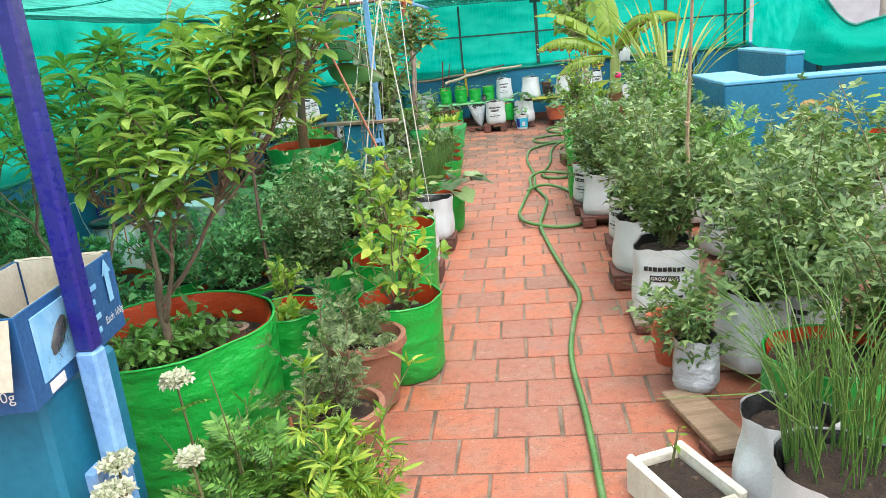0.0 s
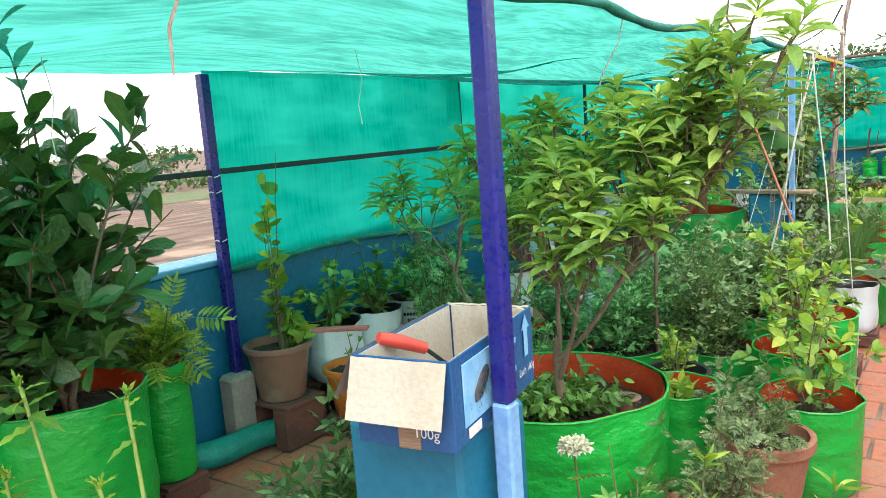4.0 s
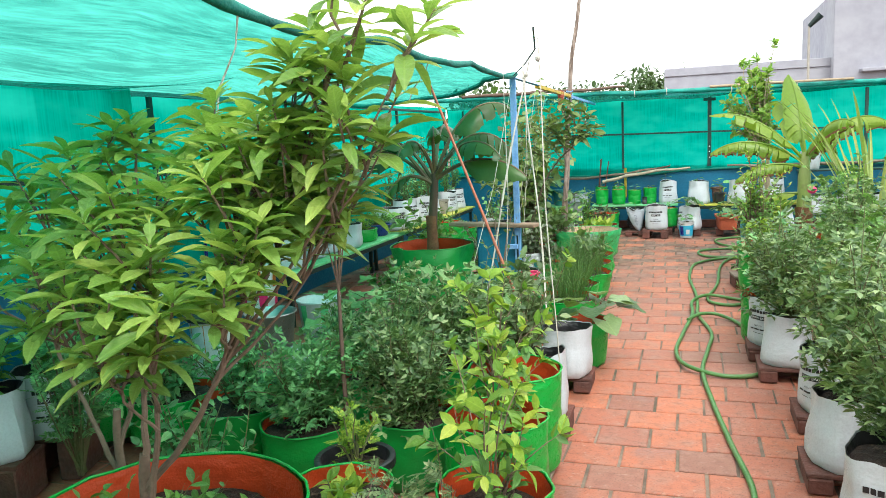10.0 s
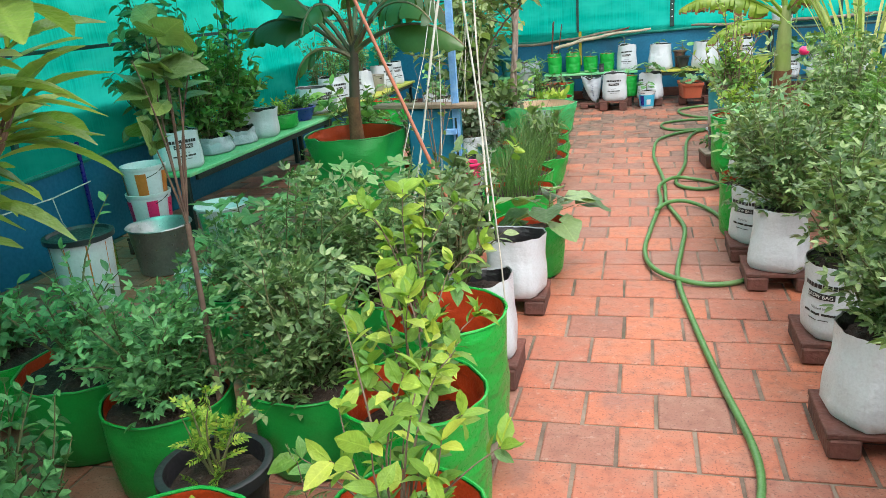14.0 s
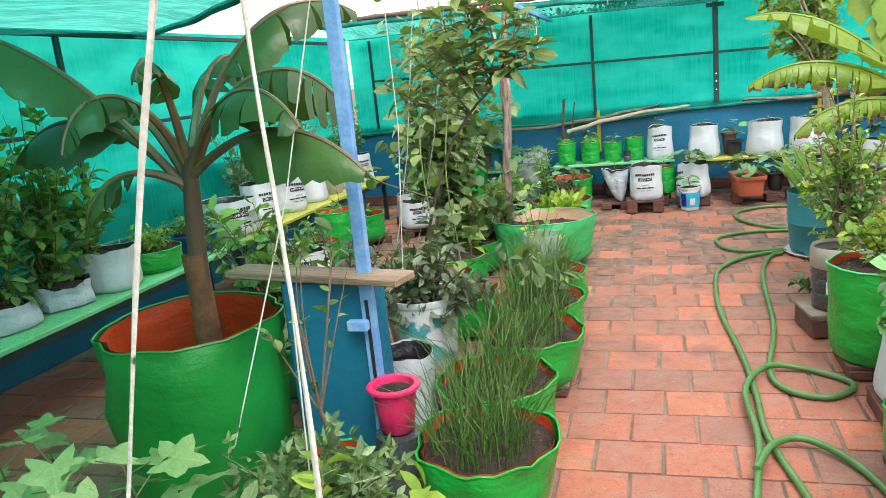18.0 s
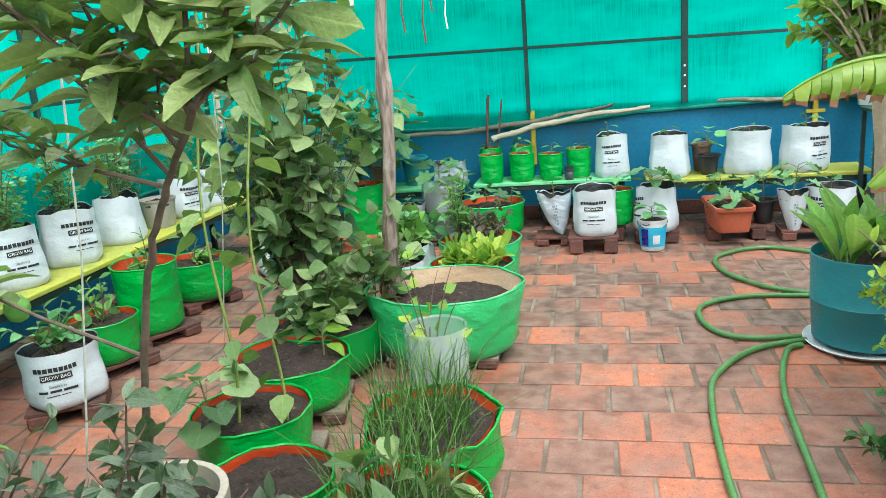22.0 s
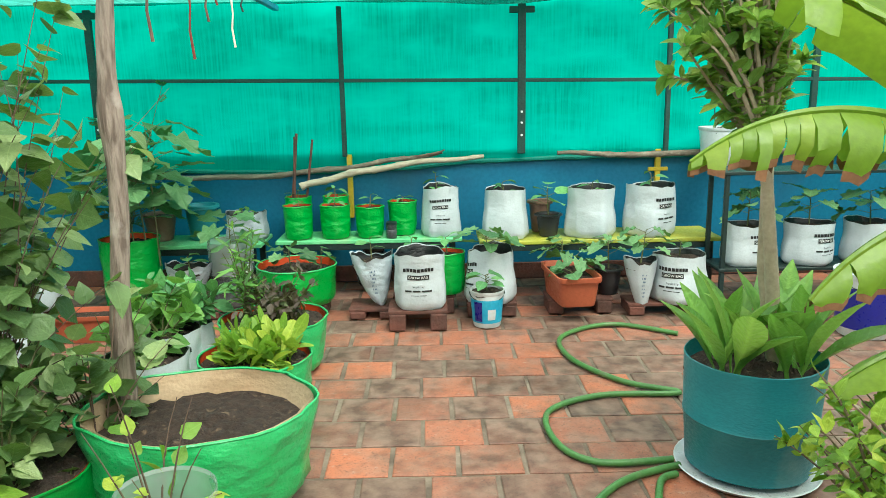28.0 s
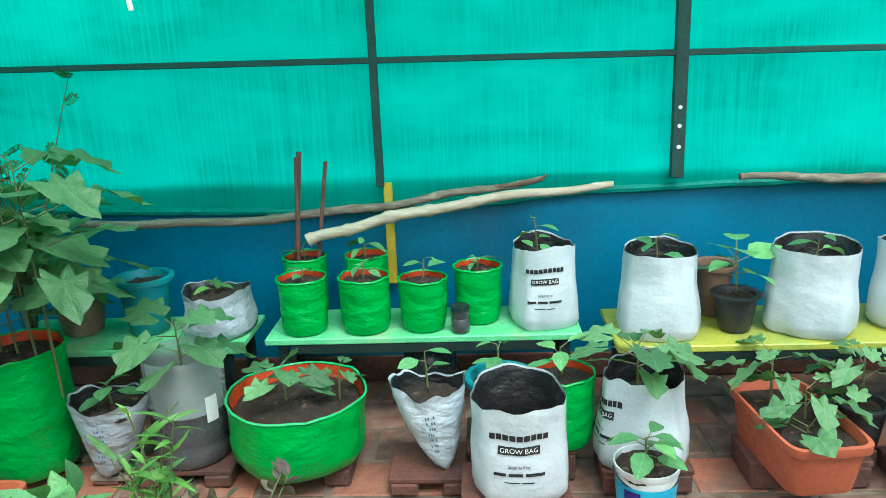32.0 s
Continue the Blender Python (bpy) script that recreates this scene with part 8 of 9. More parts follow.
bush("wall_plant", "tall thin leafy plant in the corner", "plant", -1.95, 10.85, 0.4, 0.85, 0.2, CURRY, L_DARK, 0.074, 22, 12, 190, 0.1)
round_pot("plant_pot", "brown pot on the corner bench", -1.74, 10.85, 0.387, 0.1, 0.17, BROWN_POT)

# front row before the benches
green_bag(-1.80, 10.50, 0.03, 0.16, 0.44, 0.92, 60, label="tall green fabric grow bag with a large brinjal plant", wob=0.05)
for i in range(4):
    seedling("brinjal_plant", "large brinjal plant with broad lobed leaves", "plant", -1.85 + 0.08 * i, 10.52 - 0.03 * i, 0.42, 0.30 + 0.13 * i, 14, BRINJAL, L_BRINJAL, 0.25, 50 + i, 0.85)
stand(-1.40, 10.50, 0.34, 0.2, 0.03)
pinched_sack(-1.44, 10.42, 0.035, 0.27, 0.22, 0.29, -0.05, GREY_BAG, "crumpled silver-grey plastic sack with a pinched foot", 3.0)
seedling("seedling", "small brinjal seedling in the silver bag", "seedling", -1.44, 10.42, 0.28, 0.09, 5, OVAL, L_COOL, 0.09, 54, 0.4)
stand(-1.22, 10.50, 0.36, 0.24, 0.06)
wj = thing("cut_jar", "clear ribbed water jar cut open as a planter", "jar", -1.22, 10.50, 0.066)
part("wall", Geo().lathe([(0.115, 0.0), (0.125, 0.012), (0.127, 0.06), (0.12, 0.075), (0.127, 0.09), (0.127, 0.15), (0.12, 0.165), (0.127, 0.18), (0.127, 0.27), (0.122, 0.28)], 32, close_bottom=True), SMOKE, wj)
part("upper_wall", Geo().lathe([(0.1285, 0.19), (0.130, 0.30), (0.132, 0.36), (0.128, 0.38), (0.124, 0.36)], 32), CLEAR, wj, "clear upper part")
part("label", Geo().sheet(lambda u, v: (0.1295 * math.cos(-0.75 + 0.35 * u), 0.1295 * math.sin(-0.75 + 0.35 * u), 0.16 + 0.09 * v), 6, 2), WHITE, wj, "white and blue label")
seedling("brinjal_plant", "brinjal plant with broad leaves in the clear jar", "plant", -1.22, 10.50, 0.30, 0.28, 9, BRINJAL, L_BRINJAL, 0.18, 55, 0.6)
stand(-0.82, 10.48, 0.36, 0.2, 0.075)
green_bag(-0.84, 10.48, 0.08, 0.225, 0.22, 0.80, 61, label="low round green fabric tub with brinjal seedlings", wob=0.05, rim_mat=GREEN_PALE)
seedling("brinjal_plant", "brinjal seedling with broad leaves", "seedling", -0.87, 10.46, 0.27, 0.12, 7, BRINJAL, L_BRINJAL, 0.13, 56, 0.5)
seedling("brinjal_plant", "smaller brinjal seedling in the same tub", "seedling", -0.70, 10.50, 0.27, 0.10, 4, BRINJAL, L_BRINJAL, 0.10, 57, 0.5)
stand(-0.395, 10.44, 0.3, 0.24, 0.06)
pinched_sack(-0.395, 10.40, 0.065, 0.25, 0.20, 0.30, 0.05, surface("pale_blue_poly", (0.60, 0.67, 0.74), (0.52, 0.59, 0.67), 6, 0.32, 90, 0.15, wrinkle=0.8), "pale blue plastic sack pinched at its foot, used as grow bag", 2.0)
seedling("seedling", "tall seedling with two green leaves", "seedling", -0.395, 10.42, 0.31, 0.15, 3, OVAL, L_COOL, 0.09, 58, 0.4)
stand(-0.13, 10.22, 0.36, 0.26, 0.11)
white_bag(-0.118, 10.23, 0.116, 0.148, 0.305, 0.48, 208, -92, True, flare=0.04, square=0.25)
round_pot("plant_pot", "blue plastic pot behind the white bag", -0.16, 10.50, 0.12, 0.11, 0.22, TEAL_PLASTIC)
stand(-0.10, 10.52, 0.4, 0.24, 0.11)
seedling("seedling", "seedling behind the white bag", "seedling", -0.16, 10.50, 0.32, 0.12, 4, OVAL, L_COOL, 0.09, 59, 0.5)
green_bag(0.04, 10.48, 0.116, 0.10, 0.24, 0.9, 62)
seedling("seedling", "seedling in the small green bag", "seedling", 0.04, 10.48, 0.34, 0.10, 5, OVAL, L_COOL, 0.09, 60, 0.5)
stand(0.29, 10.42, 0.32, 0.2, 0.08)
white_bag(0.29, 10.43, 0.086, 0.155, 0.30, 0.66, 209, -160, True)
seedling("brinjal_plant", "brinjal plant with broad leaves", "plant", 0.27, 10.42, 0.33, 0.14, 10, BRINJAL, L_BRINJAL, 0.17, 61, 0.6)
pk = bucket("paint_pail", "small blue and white paint pail used as a planter", 0.25, 10.18, 0.004, 0.092, 0.205, BUCKET_W, CYAN, True, 0.93)
part("dark_panel", Geo().sheet(lambda u, v: ((0.0845 + 0.008 * v) * math.cos(-2.5 + 0.55 * u), (0.0845 + 0.008 * v) * math.sin(-2.5 + 0.55 * u), 0.04 + 0.11 * v), 6, 3), NAVY, pk, "navy printed panel")
part("house_print", Geo().sheet(lambda u, v: ((0.0855 + 0.008 * v) * math.cos(-1.6 + 0.5 * u), (0.0855 + 0.008 * v) * math.sin(-1.6 + 0.5 * u), 0.05 + 0.06 * v), 6, 3), BUCKET_W, pk, "pale picture")
seedling("brinjal_plant", "young brinjal in the paint pail", "seedling", 0.25, 10.18, 0.19, 0.10, 9, OVAL, L_COOL, 0.10, 62, 0.5)
stand(0.80, 10.44, 0.42, 0.2, 0.09)
ty = thing("seed_tray", "terracotta coloured plastic trough with brinjal seedlings", "trough", 0.74, 10.36, 0.096, 96)
trough(ty, 0.46, 0.25, 0.17, RED_TRAY)
for i, (x, y) in enumerate(((0.71, 10.48), (0.77, 10.36), (0.73, 10.24))):
    seedling("brinjal_plant", "brinjal seedling with broad leaves", "seedling", x, y, 0.23, 0.17 - 0.06 * i, 8 - 2 * i, BRINJAL, L_BRINJAL, 0.14, 63 + i, 0.6)
round_pot("plant_pot", "black nursery pot beside the trough", 0.98, 10.44, 0.096, 0.075, 0.16, BLACK_POT)
seedling("brinjal_plant", "brinjal seedling in the black pot", "plant", 0.98, 10.44, 0.23, 0.20, 9, BRINJAL, L_BRINJAL, 0.12, 67, 0.7)
stand(1.25, 10.38, 0.42, 0.2, 0.07)
pinched_sack(1.13, 10.32, 0.03, 0.19, 0.17, 0.30, 0.02, WHITE_BAG, "narrow white plastic sack with a pinched foot", 5.0)
seedling("brinjal_plant", "brinjal seedling in the narrow white bag", "plant", 1.13, 10.32, 0.29, 0.20, 9, BRINJAL, L_BRINJAL, 0.12, 68, 0.7)
white_bag(1.37, 10.38, 0.076, 0.16, 0.27, 0.88, 211, -120, True)
seedling("brinjal_plant", "brinjal seedling in the white bag", "seedling", 1.37, 10.38, 0.31, 0.10, 5, OVAL, L_COOL, 0.09, 69, 0.5)
rods = thing("iron_rods", "two rusty iron rods leaning in the corner of the bench", "rods", 0, 0)
part("rod", Geo().tube([(-0.95, 11.0, 0.44), (-0.90, 11.06, 1.02)], 0.010, 8), BRICK, rods)
part("rod", Geo().tube([(-0.93, 10.98, 0.44), (-0.91, 11.05, 1.0)], 0.009, 8), BRICK, rods)
part("rod", Geo().tube([(-0.87, 11.0, 0.44), (-0.80, 11.06, 0.98)], 0.008, 8), BRICK, rods)
pitch = thing("clay_pitcher", "dark clay pitcher under the bench", "pitcher", -0.43, 11.0)
part("body", Geo().lathe([(0.06, 0), (0.11, 0.05), (0.125, 0.14), (0.10, 0.22), (0.07, 0.26), (0.08, 0.28)], 24, close_bottom=True), SMOKE, pitch)

# ---- far right ----
rackt = thing("plant_rack", "black iron plant stand", "plant stand", 2.15, 10.45)
for sx in (-0.55, 0.55):
    for sy in (-0.12, 0.12):
        part("leg", Geo().box(sx, sy, 0.4, 0.025, 0.025, 0.8, 0.003), STEEL, rackt, "", False)
part("shelf", Geo().box(0, 0, 0.25, 1.15, 0.28, 0.02, 0.003), STEEL, rackt, "", False)
part("upper_shelf", Geo().box(0, 0, 0.80, 1.15, 0.28, 0.02, 0.003), STEEL, rackt, "", False)
for i, (x, p) in enumerate(((1.78, True), (2.14, True), (2.5, False))):
    white_bag(x, 10.45, 0.262, 0.14, 0.24, 0.85, 220 + i, -70, p)
    seedling("leafy_plant", "leafy green plant on the stand", "plant", x, 10.45, 0.45, 0.22, 10, BRINJAL, L_BRINJAL, 0.16, 70 + i, 0.6)
bucket("water_bucket", "white bucket with blue stripes", 2.2, 9.92, 0.0, 0.16, 0.34, BUCKET_W, COBALT)
hang = bucket("hanging_pot", "pale blue pail hung from the net frame", 1.79, 10.98, 0.78, 0.125, 0.24, BUCKET_W, None, False, 0.9)
part("hook", Geo().tube([(0, 0.06, 0.2), (0, 0.1, 0.3), (0, 0.11, 0.43)], 0.004, 5), STEEL, hang)
plate = thing("drip_plate", "white drip plate under the teal drum", "plate", 1.02, 8.56, 0.003)
part("dish", Geo().lathe([(0.2, 0), (0.225, 0.004), (0.24, 0.018), (0.236, 0.02), (0.224, 0.01), (0.02, 0.008)], 36, close_bottom=True, close_top=True), BUCKET_W, plate)
dr = thing("plant_drum", "teal plastic drum cut down as a planter", "drum", 1.02, 8.56, 0.024)
part("wall", Geo().lathe([(0.18, 0), (0.205, 0.01), (0.215, 0.18), (0.219, 0.185), (0.216, 0.19), (0.224, 0.385), (0.220, 0.387), (0.213, 0.32)], 44, 0.02, 3.0, close_bottom=True), TEAL_PLASTIC, dr)
soil_disc(dr, 0.210, 0.335, 4.0)


def strap_leaf_clump(x, y, z, n, length, seed):
    rng = np.random.default_rng(seed)
    t = thing("turmeric_plant", "clump of broad upright turmeric leaves", "plant", x, y, z, group="turmeric")
    shape = blade_shape((0.05, 0.05, 0.13, 0.20, 0.235, 0.21, 0.13, 0.01), 0.30, 0.25)
    pos = rng.normal(0, 0.03, (n, 3)) * np.array([1, 1, 0])
    a = np.arange(n) * 2.4 + seed
    way = np.stack([np.cos(a) * rng.uniform(0.25, 0.9, n), np.sin(a) * rng.uniform(0.25, 0.9, n), rng.uniform(0.9, 1.7, n)], 1)
    leaves(t, "foliage", shape, pos, way, rng.uniform(0.7, 1.1, n) * length, L_TURMERIC, rng, 0.15)


for i, (dx, dy) in enumerate(((-0.12, -0.06), (0.10, -0.09), (-0.02, 0.1), (0.13, 0.05))):
    strap_leaf_clump(1.02 + dx, 8.56 + dy, 0.35, 8, 0.38, 80 + i)
bush("fruit_sapling", "young fruit tree with two pale stems and thick leaves", "tree", 1.12, 8.60, 0.32, 1.72, 0.27, OVAL, L_BRIGHT, 0.075, 72, 30, 221, 0.46, 0.74, surface("pale_bark", (0.42, 0.33, 0.24), (0.34, 0.26, 0.19), 20, 0.8), 0.010, whorl=0.35, stems=2, start=0.06, lean=(-0.22, 0.0))

green_bag(1.30, 7.80, 0.0, 0.27, 0.34, 0.85, 63, outer=GREEN_DARK)
banr = thing("banana_plant", "banana plant with bright torn leaves browned at the edges", "banana plant", 1.30, 7.80, 0.26)
part("stem", Geo().tube([(0, 0, -0.02), (0.0, 0.0, 0.35), (0.0, 0.0, 0.65), (0.0, 0.0, 0.86)], [0.075, 0.066, 0.054, 0.03], 14), BANANA_STEM_G, banr)
part("dry_sheath", Geo().lathe([(0.078, 0.0), (0.086, 0.1), (0.074, 0.25), (0.08, 0.36)], 14, 0.12, 2.0), SCORCH, banr, "dry brown leaf sheaths")
for i, (a, up, ln, w, sg, tn, sc, zb) in enumerate(((180, 1.25, 1.0, 0.24, 1.05, 0.3, False, 0.78), (186, 0.75, 0.90, 0.24, 1.15, 0.9, True, 0.76), (197, 0.3, 0.68, 0.20, 1.0, 0.9, True, 0.72),
                                                     (188, 0.1, 0.52, 0.2, 0.7, 0.1, False, 0.48), (100, 2.4, 0.95, 0.30, 0.9, 0.15, False, 0.84), (110, 1.8, 0.95, 0.26, 1.3, 0.3, False, 0.82),
                                                     (20, 1.3, 0.95, 0.28, 1.5, 0.5, True, 0.80), (300, 1.5, 0.75, 0.26, 1.4, 0.35, True, 0.80), (60, 1.0, 0.85, 0.26, 1.7, 0.6, True, 0.74))):
    d = Vector((math.cos(radians(a)), math.sin(radians(a)), up))
    banana_leaf(banr, (0.0, 0, zb), d, ln, w, sg, L_BANANA, 240 + i, tn, 1.15 if sc else 0.6, sc)
bush("citrus_shrub", "dense shrub with small lime green leaves", "shrub", 0.97, 7.66, 0.20, 0.50, 0.26, OVAL, L_LIME, 0.045, 60, 17, 222, 0.12, 0.1, BARK, 0.005, stems=3)
drum_g = thing("cut_drum", "grey and black plastic drum on a board", "drum", 0.81, 7.08, 0.116)
part("upper", Geo().lathe([(0.128, 0.20), (0.132, 0.205), (0.132, 0.28), (0.125, 0.30), (0.118, 0.285)], 36), GREY_PLASTIC, drum_g, "pale grey upper half")
part("lower", Geo().lathe([(0.115, 0), (0.122, 0.008), (0.126, 0.07), (0.12, 0.08), (0.127, 0.09), (0.127, 0.14), (0.121, 0.15), (0.129, 0.165), (0.129, 0.205)], 36, close_bottom=True), SMOKE, drum_g, "dark ribbed lower half")
part("label", Geo().box(-0.05, -0.122, 0.12, 0.07, 0.008, 0.06, 0.002), BUCKET_W, drum_g, "scuffed white label", False)
soil_disc(drum_g, 0.12, 0.25, 2.0)
stand(0.82, 7.08, 0.40, 0.26, 0.11, 8, SLAB)
bush("lemon_sapling", "slender lemon shrub in the grey drum", "shrub", 0.84, 7.10, 0.36, 0.76, 0.25, OVAL, L_MID, 0.045, 50, 17, 223, 0.2, 0.16, BARK, 0.006, stems=3, young=L_LIME, young_from=0.6)
bush("vine_shrub", "dark straggling vine hanging to the floor", "vine", 0.84, 7.45, 0.0, 0.28, 0.22, OVAL, L_DARK, 0.045, 26, 12, 224, 0.0)
green_bag(0.98, 7.52, 0.0, 0.2, 0.25, 0.9, 64)
stand(0.87, 6.60, 0.36, 0.3, 0.06)
green_bag(0.87, 6.60, 0.065, 0.2, 0.39, 0.92, 65, label="green fabric grow bag with orange lining beside the aisle", rim_mat=GREEN_PALE)
bush("young_shrub", "young shrub with pale green leaves", "shrub", 0.87, 6.60, 0.42, 0.30, 0.2, OVAL, L_LIME, 0.055, 20, 10, 225, 0.1)
stand(0.88, 6.12, 0.34, 0.28, 0.07)
white_bag(0.88, 6.12, 0.076, 0.15, 0.3, 0.85, 223, -150, False)
bush("hibiscus", "leafy plant with round pale leaves in the white bag", "plant", 0.88, 6.10, 0.33, 0.34, 0.22, HEART, L_COOL, 0.075, 26, 9, 226, 0.0)
stand(0.85, 5.66, 0.4, 0.3, 0.05)
green_bag(0.85, 5.66, 0.055, 0.2, 0.2, 0.9, 66)
bush("hibiscus", "round-leaved plant in a green tub", "plant", 0.85, 5.66, 0.22, 0.32, 0.23, HEART, L_COOL, 0.075, 28, 9, 227, 0.0)

# ---- right of the aisle, first half ----
stand(0.90, 2.66, 0.38, 0.3, 0.055)
white_bag(0.895, 2.66, 0.06, 0.158, 0.33, 0.88, 224, -103, True, flare=0.02)
bush("tomato_plant", "bushy tomato plant with grey-green leaves", "plant", 0.90, 2.67, 0.34, 0.58, 0.25, TOMATO, L_TOMATO, 0.086, 34, 15, 228, 0.05)
for i, (x, y, p, r, h, lb) in enumerate(((0.86, 3.25, False, 0.27, 0.62, "bushy tomato plant in a bag"), (0.90, 3.85, True, 0.27, 0.60, "bushy tomato plant with a few fruits"), (0.80, 4.56, False, 0.26, 0.62, "bushy tomato plant by the hose"), (0.77, 4.95, True, 0.25, 0.55, "tomato plant in a printed bag"))):
    stand(x, y, 0.34, 0.28, 0.08)
    white_bag(x, y, 0.086, 0.135, 0.28, 0.88, 230 + i, -135, p)
    bush("tomato_plant", lb, "plant", x + 0.02, y, 0.32, h, r, TOMATO, L_TOMATO, 0.086, 36, 16, 231 + i, 0.05)
green_bag(0.77, 5.30, 0.0, 0.16, 0.3, 0.9, 67)
bush("leafy_shrub", "shrub with mid green leaves in a bag", "shrub", 0.80, 5.32, 0.25, 0.48, 0.24, OVAL, L_MID, 0.065, 34, 12, 235, 0.0)
for i, (x, y, h, r, mt, sh, sz) in enumerate(((1.35, 2.25, 0.62, 0.30, L_TOMATO, TOMATO, 0.12), (1.40, 2.95, 0.60, 0.30, L_TOMATO, TOMATO, 0.12), (1.42, 3.65, 0.62, 0.30, L_MID, CURRY, 0.11), (1.40, 4.4, 0.60, 0.30, L_TOMATO, TOMATO, 0.12))):
    white_bag(x, y, 0.03, 0.155, 0.28, 0.85, 240 + i, -135, i % 2 == 0)
    bush("tomato_plant", "tall tomato plant among the bags", "plant", x, y, 0.25, h, r, sh, mt, sz * 0.76, 46, 18, 241 + i, 0.05)
for i, (x, y, h, r, mt, sh, sz) in enumerate(((1.38, 5.2, 0.66, 0.28, L_MID, CURRY, 0.11), (1.36, 5.95, 0.74, 0.30, L_TOMATO, TOMATO, 0.12), (1.45, 6.7, 0.82, 0.28, L_MID, CURRY, 0.11), (1.85, 3.3, 0.62, 0.3, L_TOMATO, TOMATO, 0.12))):
    green_bag(x, y, 0.0, 0.17, 0.3, 0.88, 250 + i, outer=GREEN_DARK)
    t_shrub = bush("garden_shrub", "tall leafy shrub among the bags", "shrub", x, y, 0.25, h, r, sh, mt, sz * 0.72, 52, 20, 251 + i, 0.05)
    if i == 1:
        part("ripe_fruit", Geo().lathe([(0.003, -0.026), (0.02, -0.022), (0.03, -0.004), (0.028, 0.012), (0.014, 0.023), (0.004, 0.02)], 16), PINK, t_shrub, "ripe red fruit").matrix_basis = pose(-0.27, -0.1, 0.68)
for i, (x, y, h) in enumerate(((1.95, 2.4, 0.62), (1.98, 4.0, 0.5), (2.5, 4.1, 0.4), (2.45, 3.3, 0.55))):
    white_bag(x, y, 0.02, 0.17, 0.26, 0.85, 260 + i, -135, i % 2 == 1)
    bush("tomato_plant", "tomato plant with thin leaves", "plant", x, y, 0.22, h, 0.30, TOMATO, L_TOMATO, 0.081, 39, 22, 261 + i, 0.05)
for i, (x, y) in enumerate(((2.32, 4.72), (2.78, 4.72), (3.2, 4.75))):
    green_bag(x, y, 0.05, 0.17, 0.42, 0.9, 70 + i)
    seedling("papaya_plant", "young papaya with drooping pale leaves", "plant", x, y, 0.42, 0.3, 9, BROAD, L_LIME if i else L_DRYLEAF, 0.14, 75 + i, 0.6)
green_bag(2.3, 4.4, 0.0, 0.26, 0.2, 0.85, 74, outer=GREEN_PALE)
cane_t = thing("sugarcane", "tall pale sugarcane leaves arching outward", "sugarcane", 1.72, 7.05, 0.45)
rng_c = np.random.default_rng(270)
for i in range(40):
    a, up = rng_c.uniform(0, 6.28), rng_c.uniform(1.2, 3.2)
    ln, w0 = rng_c.uniform(0.85, 1.4), rng_c.uniform(0.011, 0.018)
    p, d = Vector((0.09 * math.cos(a), 0.09 * math.sin(a), 0.0)), Vector((math.cos(a), math.sin(a), up)).normalized()
    side = Vector((-math.sin(a), math.cos(a), 0))
    rows = []
    for j in range(13):
        rows.append((p.copy(), d.copy()))
        d = (d + Vector((0, 0, -0.008 - 0.011 * j))).normalized()
        p = p + d * ln / 12
    part("leaf", Geo().sheet(lambda u, v: rows[round(u * 12)][0] + side * (v - 0.5) * 2 * w0 * (0.5 + 1.2 * u) * (1 - u) ** 0.5 + Vector((0, 0, abs(v - 0.5) * w0)), 12, 2), L_CANE, cane_t)
green_bag(1.72, 7.05, 0.0, 0.2, 0.5, 0.9, 75, outer=GREEN_DARK)
# front right corner of the walk
pl = thing("foam_planter", "broken white foam box used as a planter", "planter", 0.68, 1.22, 0.004, 24)
for sx in (-1, 1):
    part("long_side", Geo().box(sx * 0.085, 0, 0.066, 0.026, 0.30, 0.13, 0.01), surface("foam_white", (0.72, 0.70, 0.64), (0.62, 0.58, 0.5), 12, 0.8, 60, 0.5, dirt=(0.4, 0.33, 0.25)) if sx < 0 else bpy.data.materials["foam_white"], pl, "", False)
for sy in (-1, 1):
    part("end", Geo().box(0, sy * 0.137, 0.06, 0.143, 0.026, 0.118, 0.01), bpy.data.materials["foam_white"], pl, "", False)
part("foot", Geo().box(0, 0, 0.012, 0.14, 0.245, 0.02, 0.004), bpy.data.materials["foam_white"], pl, "", False)
part("soil", Geo().box(0, 0, 0.06, 0.143, 0.246, 0.07, 0.01), SOIL, pl, "", False)
seedling("weed_shoot", "dry weed shoot in the foam planter", "weed", 0.66, 1.30, 0.09, 0.14, 5, OVAL, L_LIME, 0.03, 90, 0.6)
bd = thing("board", "short weathered board bridging two bricks", "board", 0.84, 1.66, 0.05, 14)
part("plank", Geo().box(0, 0, 0, 0.13, 0.42, 0.022, 0.003), WOOD, bd, "", False)
bdb = thing("brick", "dark brick under the board", "brick", 0.86, 1.52, 0.004, 14)
part("block", Geo().box(0, 0, 0.017, 0.12, 0.09, 0.034, 0.005), BRICK, bdb, "", False)
white_bag(0.86, 1.90, 0.062, 0.085, 0.19, 0.8, 270, -110, False, mat=GREY_BAG, slump=0.14, label="small crumpled silver-grey plastic bag with a plant")
bush("tomato_plant", "small tomato plant in the silver bag", "plant", 0.86, 1.92, 0.2, 0.26, 0.20, TOMATO, L_TOMATO, 0.090, 20, 9, 271, 0.0)
round_pot("plant_pot", "terracotta coloured pot behind the silver bag", 0.82, 2.12, 0.05, 0.09, 0.2, RED_TRAY)
white_bag(1.12, 2.10, 0.05, 0.14, 0.3, 0.85, 272, -120, False)
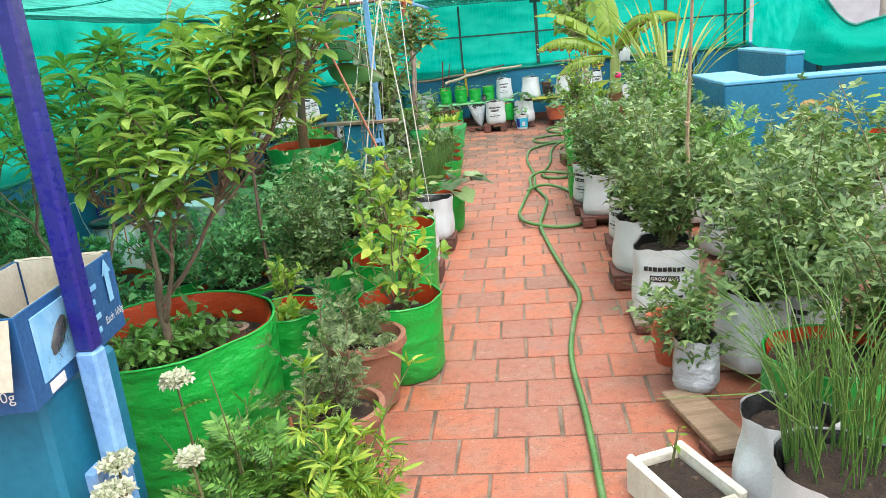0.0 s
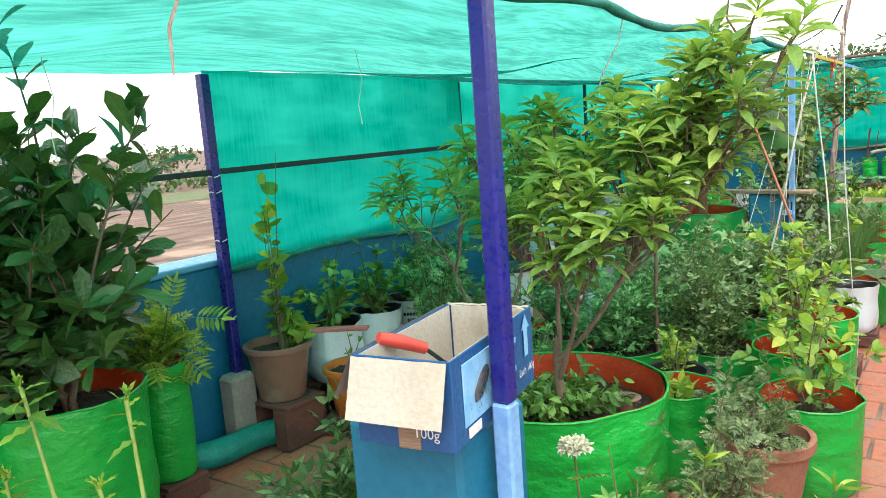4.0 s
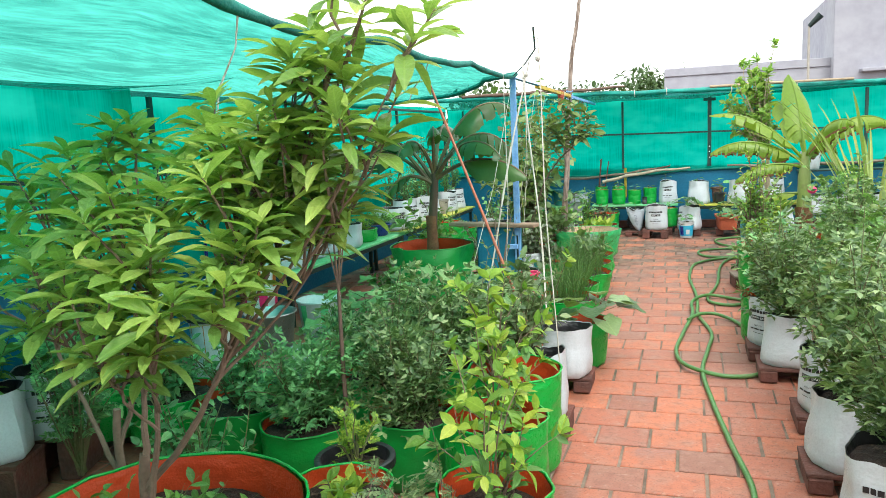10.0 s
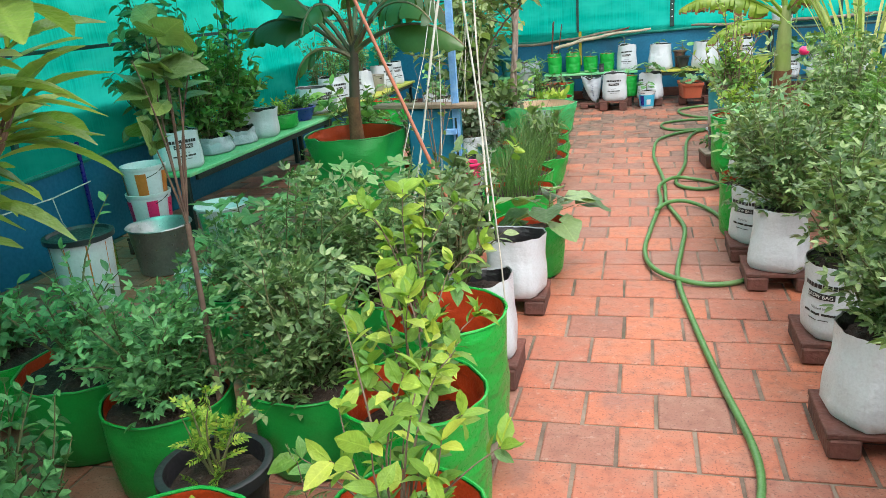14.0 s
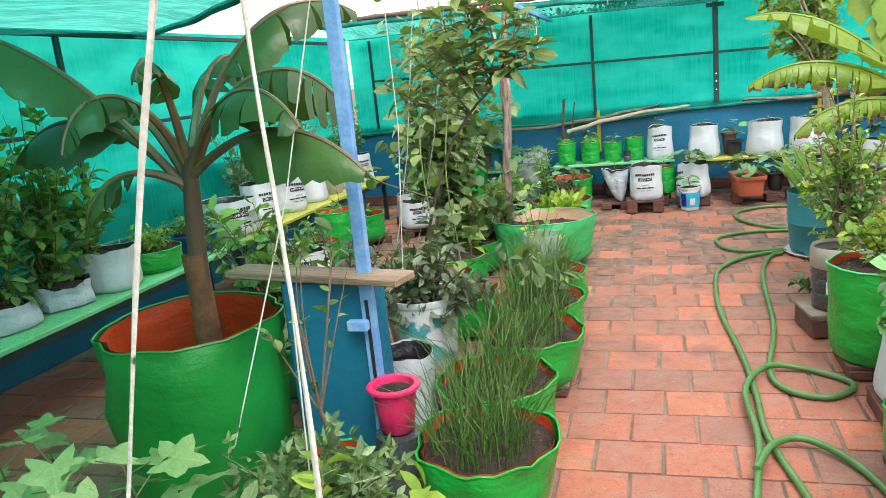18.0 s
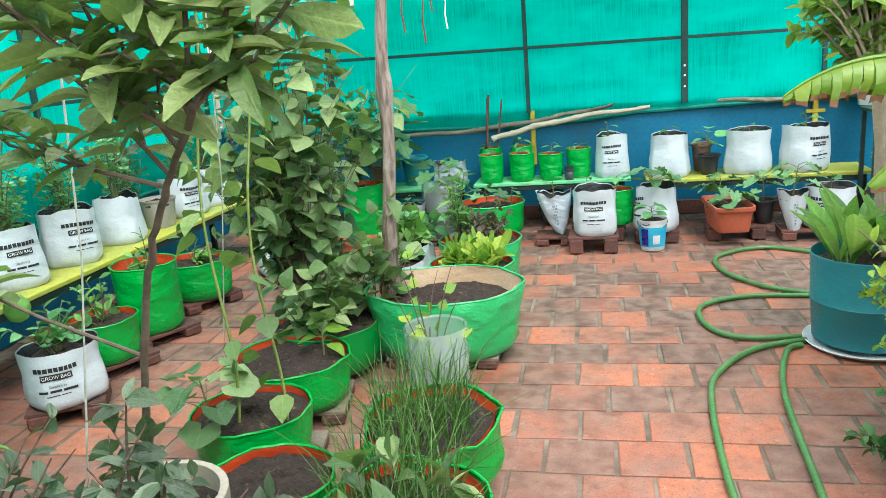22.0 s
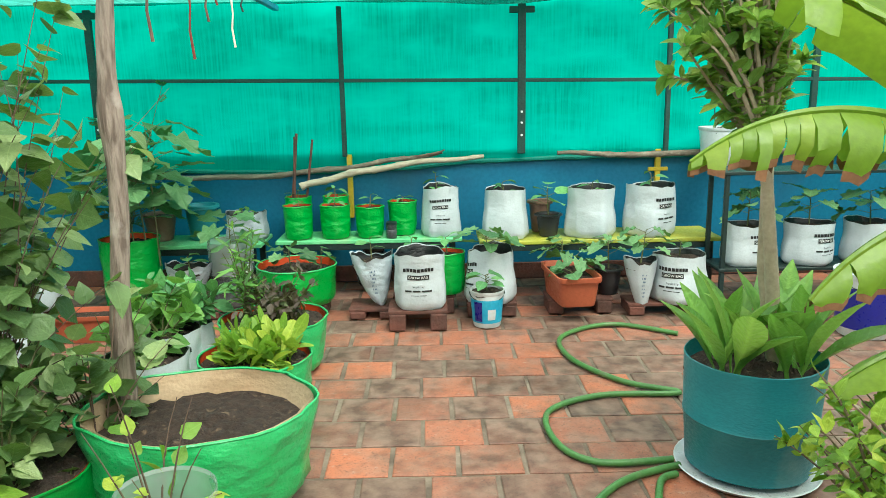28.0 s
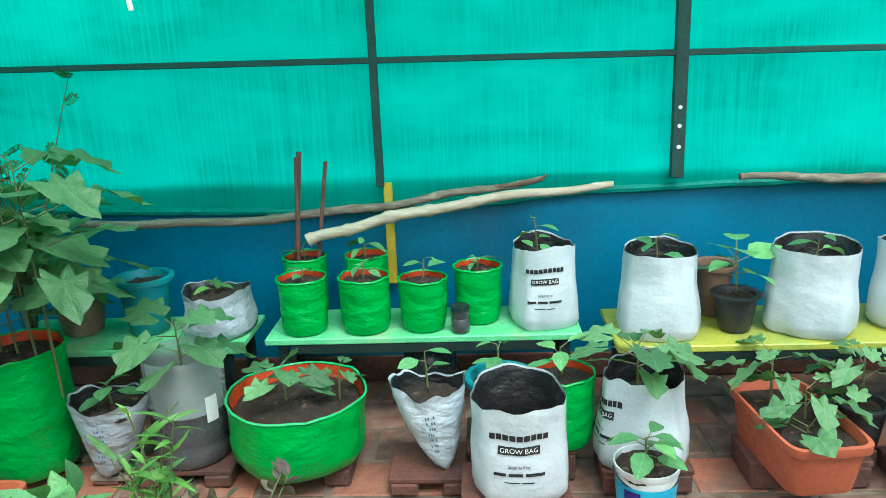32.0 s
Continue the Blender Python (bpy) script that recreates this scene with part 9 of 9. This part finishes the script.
bush("tomato_plant", "dense tomato plant with grey-green leaves", "plant", 1.15, 2.05, 0.3, 0.55, 0.30, TOMATO, L_TOMATO, 0.088, 32, 15, 273, 0.05)
white_bag(0.98, 1.28, 0.02, 0.14, 0.26, 0.8, 274, -120, False, slump=0.1)
white_bag(1.02, 0.98, 0.0, 0.17, 0.30, 0.9, 275, -112, True)
blades("spring_onions", "tall green spring onion leaves in white bags", "onions", 1.02, 1.02, 0.26, 0.50, 0.13, 0.13, 80, L_BLADE, 276, 0.0023, 0.42)
blades("spring_onions", "tall green spring onion leaves in white bags", "onions", 1.12, 1.32, 0.2, 0.50, 0.14, 0.14, 70, L_BLADE, 277, 0.0023, 0.42)
green_bag(1.22, 1.62, 0.0, 0.2, 0.3, 0.85, 76, outer=GREEN_DARK)
bush("tomato_plant", "tall tomato plant at the edge of the aisle", "plant", 1.40, 1.60, 0.25, 0.60, 0.32, TOMATO, L_TOMATO, 0.088, 34, 15, 278, 0.05)
white_bag(1.75, 1.75, 0.0, 0.18, 0.3, 0.85, 279, -120, True)
bush("tomato_plant", "tomato plant with thin stems", "plant", 1.80, 1.75, 0.25, 0.55, 0.32, TOMATO, L_TOMATO, 0.083, 34, 17, 280, 0.05)

# ---- hose ----
hose = thing("garden_hose", "long green garden hose lying in loops on the tiles", "hose", 0, 0)

HZ = 0.014
run_a = [(0.47, 0.3), (0.46, 1.0), (0.45, 1.74), (0.43, 2.27), (0.47, 2.7), (0.52, 3.05), (0.46, 3.53), (0.40, 4.04), (0.36, 4.55), (0.40, 5.0), (0.43, 5.4), (0.35, 5.91), (0.35, 6.26), (0.34, 6.67), (0.29, 7.37), (0.32, 8.0), (0.40, 8.25), (0.57, 8.46), (0.79, 8.56)]
part("long_run", Geo().tube(spline([(x, y, HZ) for x, y in run_a]), 0.0125, 12), HOSE, hose)
loop_1 = [(0.76, 8.50, HZ), (0.68, 8.42, HZ), (0.58, 7.98, HZ), (0.52, 7.07, HZ), (0.43, 6.52, HZ), (0.48, 6.32, HZ), (0.62, 6.27, HZ), (0.72, 6.40, HZ), (0.58, 6.54, HZ), (0.42, 6.52, 0.036), (0.31, 6.28, 0.034), (0.31, 5.86, 0.034), (0.25, 5.4, HZ), (0.21, 4.92, HZ), (0.28, 4.58, 0.03), (0.50, 4.47, HZ), (0.70, 4.62, HZ), (0.70, 5.2, HZ), (0.62, 5.68, HZ), (0.48, 5.88, 0.03), (0.36, 5.84, 0.038), (0.28, 5.66, 0.038)]
part("loop", Geo().tube(spline(loop_1), 0.0125, 12), HOSE, hose)
far_loop = [(0.78, 8.60), (0.52, 8.59), (0.40, 8.74), (0.41, 9.01), (0.65, 9.16), (0.99, 9.17), (0.78, 9.31), (0.61, 9.6), (0.62, 9.92), (0.92, 10.11), (1.23, 9.93)]
part("far_loop", Geo().tube(spline([(x, y, HZ) for x, y in far_loop]), 0.0125, 12), HOSE, hose)


# ---- floor tiles: running bond, a few courses along the aisle singly, the rest joined ----
def tile_geo(x, y, dz, a, sz=0.227):
    h, c = sz / 2, 0.005
    ca, sa = math.cos(a), math.sin(a)
    top, low = -0.0015 + dz, -0.012
    v = []
    for s, z in ((h, low), (h, top - 0.0025), (h - c, top)):
        q = s - 0.0065
        for u, w in ((-s, -q), (s, -q), (s, q), (-s, q)):
            v.append((x + u * ca - w * sa, y + u * sa + w * ca, z))
    f = [(8, 9, 10, 11)]
    for k in (0, 4):
        for j in range(4):
            f.append((k + j, k + (j + 1) % 4, k + 4 + (j + 1) % 4, k + 4 + j))
    return v, f


tile_me = mesh_from("tile", Geo().add(*tile_geo(0, 0, 0, 0)), TILE, False)
rest = Geo()
trng = np.random.default_rng(77)
for k in range(-28, 38):
    y = 3.003 + (k + 0.5) * PY
    shift = (0.5 if (k % 2 == 0) == (k < 8) else 0.0) + 0.02 * math.sin(k * 1.9) - 0.032 * max(0, k - 14)
    for j in range(-16, 19):
        x = (j + shift) * P + P / 2
        if not (WX + 0.06 < x < EX - 0.06 and SY + 0.06 < y < FY - 0.08):
            continue
        dz, a, sc = trng.normal(0, 0.0008), trng.normal(0, 0.011), trng.uniform(0.965, 1.005)
        sc *= 0.98 if y > 7.5 else 1
        if -0.35 < x < 0.78 and 1.2 < y < 10.2:
            ob = new("tile", tile_me)
            ob.parent = floor_ob
            ob.matrix_basis = pose(x, y, dz, 0, 0, math.degrees(a)) @ Matrix.Diagonal((sc, trng.uniform(0.97, 1.005), 1, 1))
        else:
            rest.add(*tile_geo(x, y, dz, a, 0.227 * sc * (0.975 if y > 7.5 else 1)))
tagged(part("tiles_rest", rest, TILE_REST, floor_ob, "clay paving tiles under the plants", False), kind="stuff")
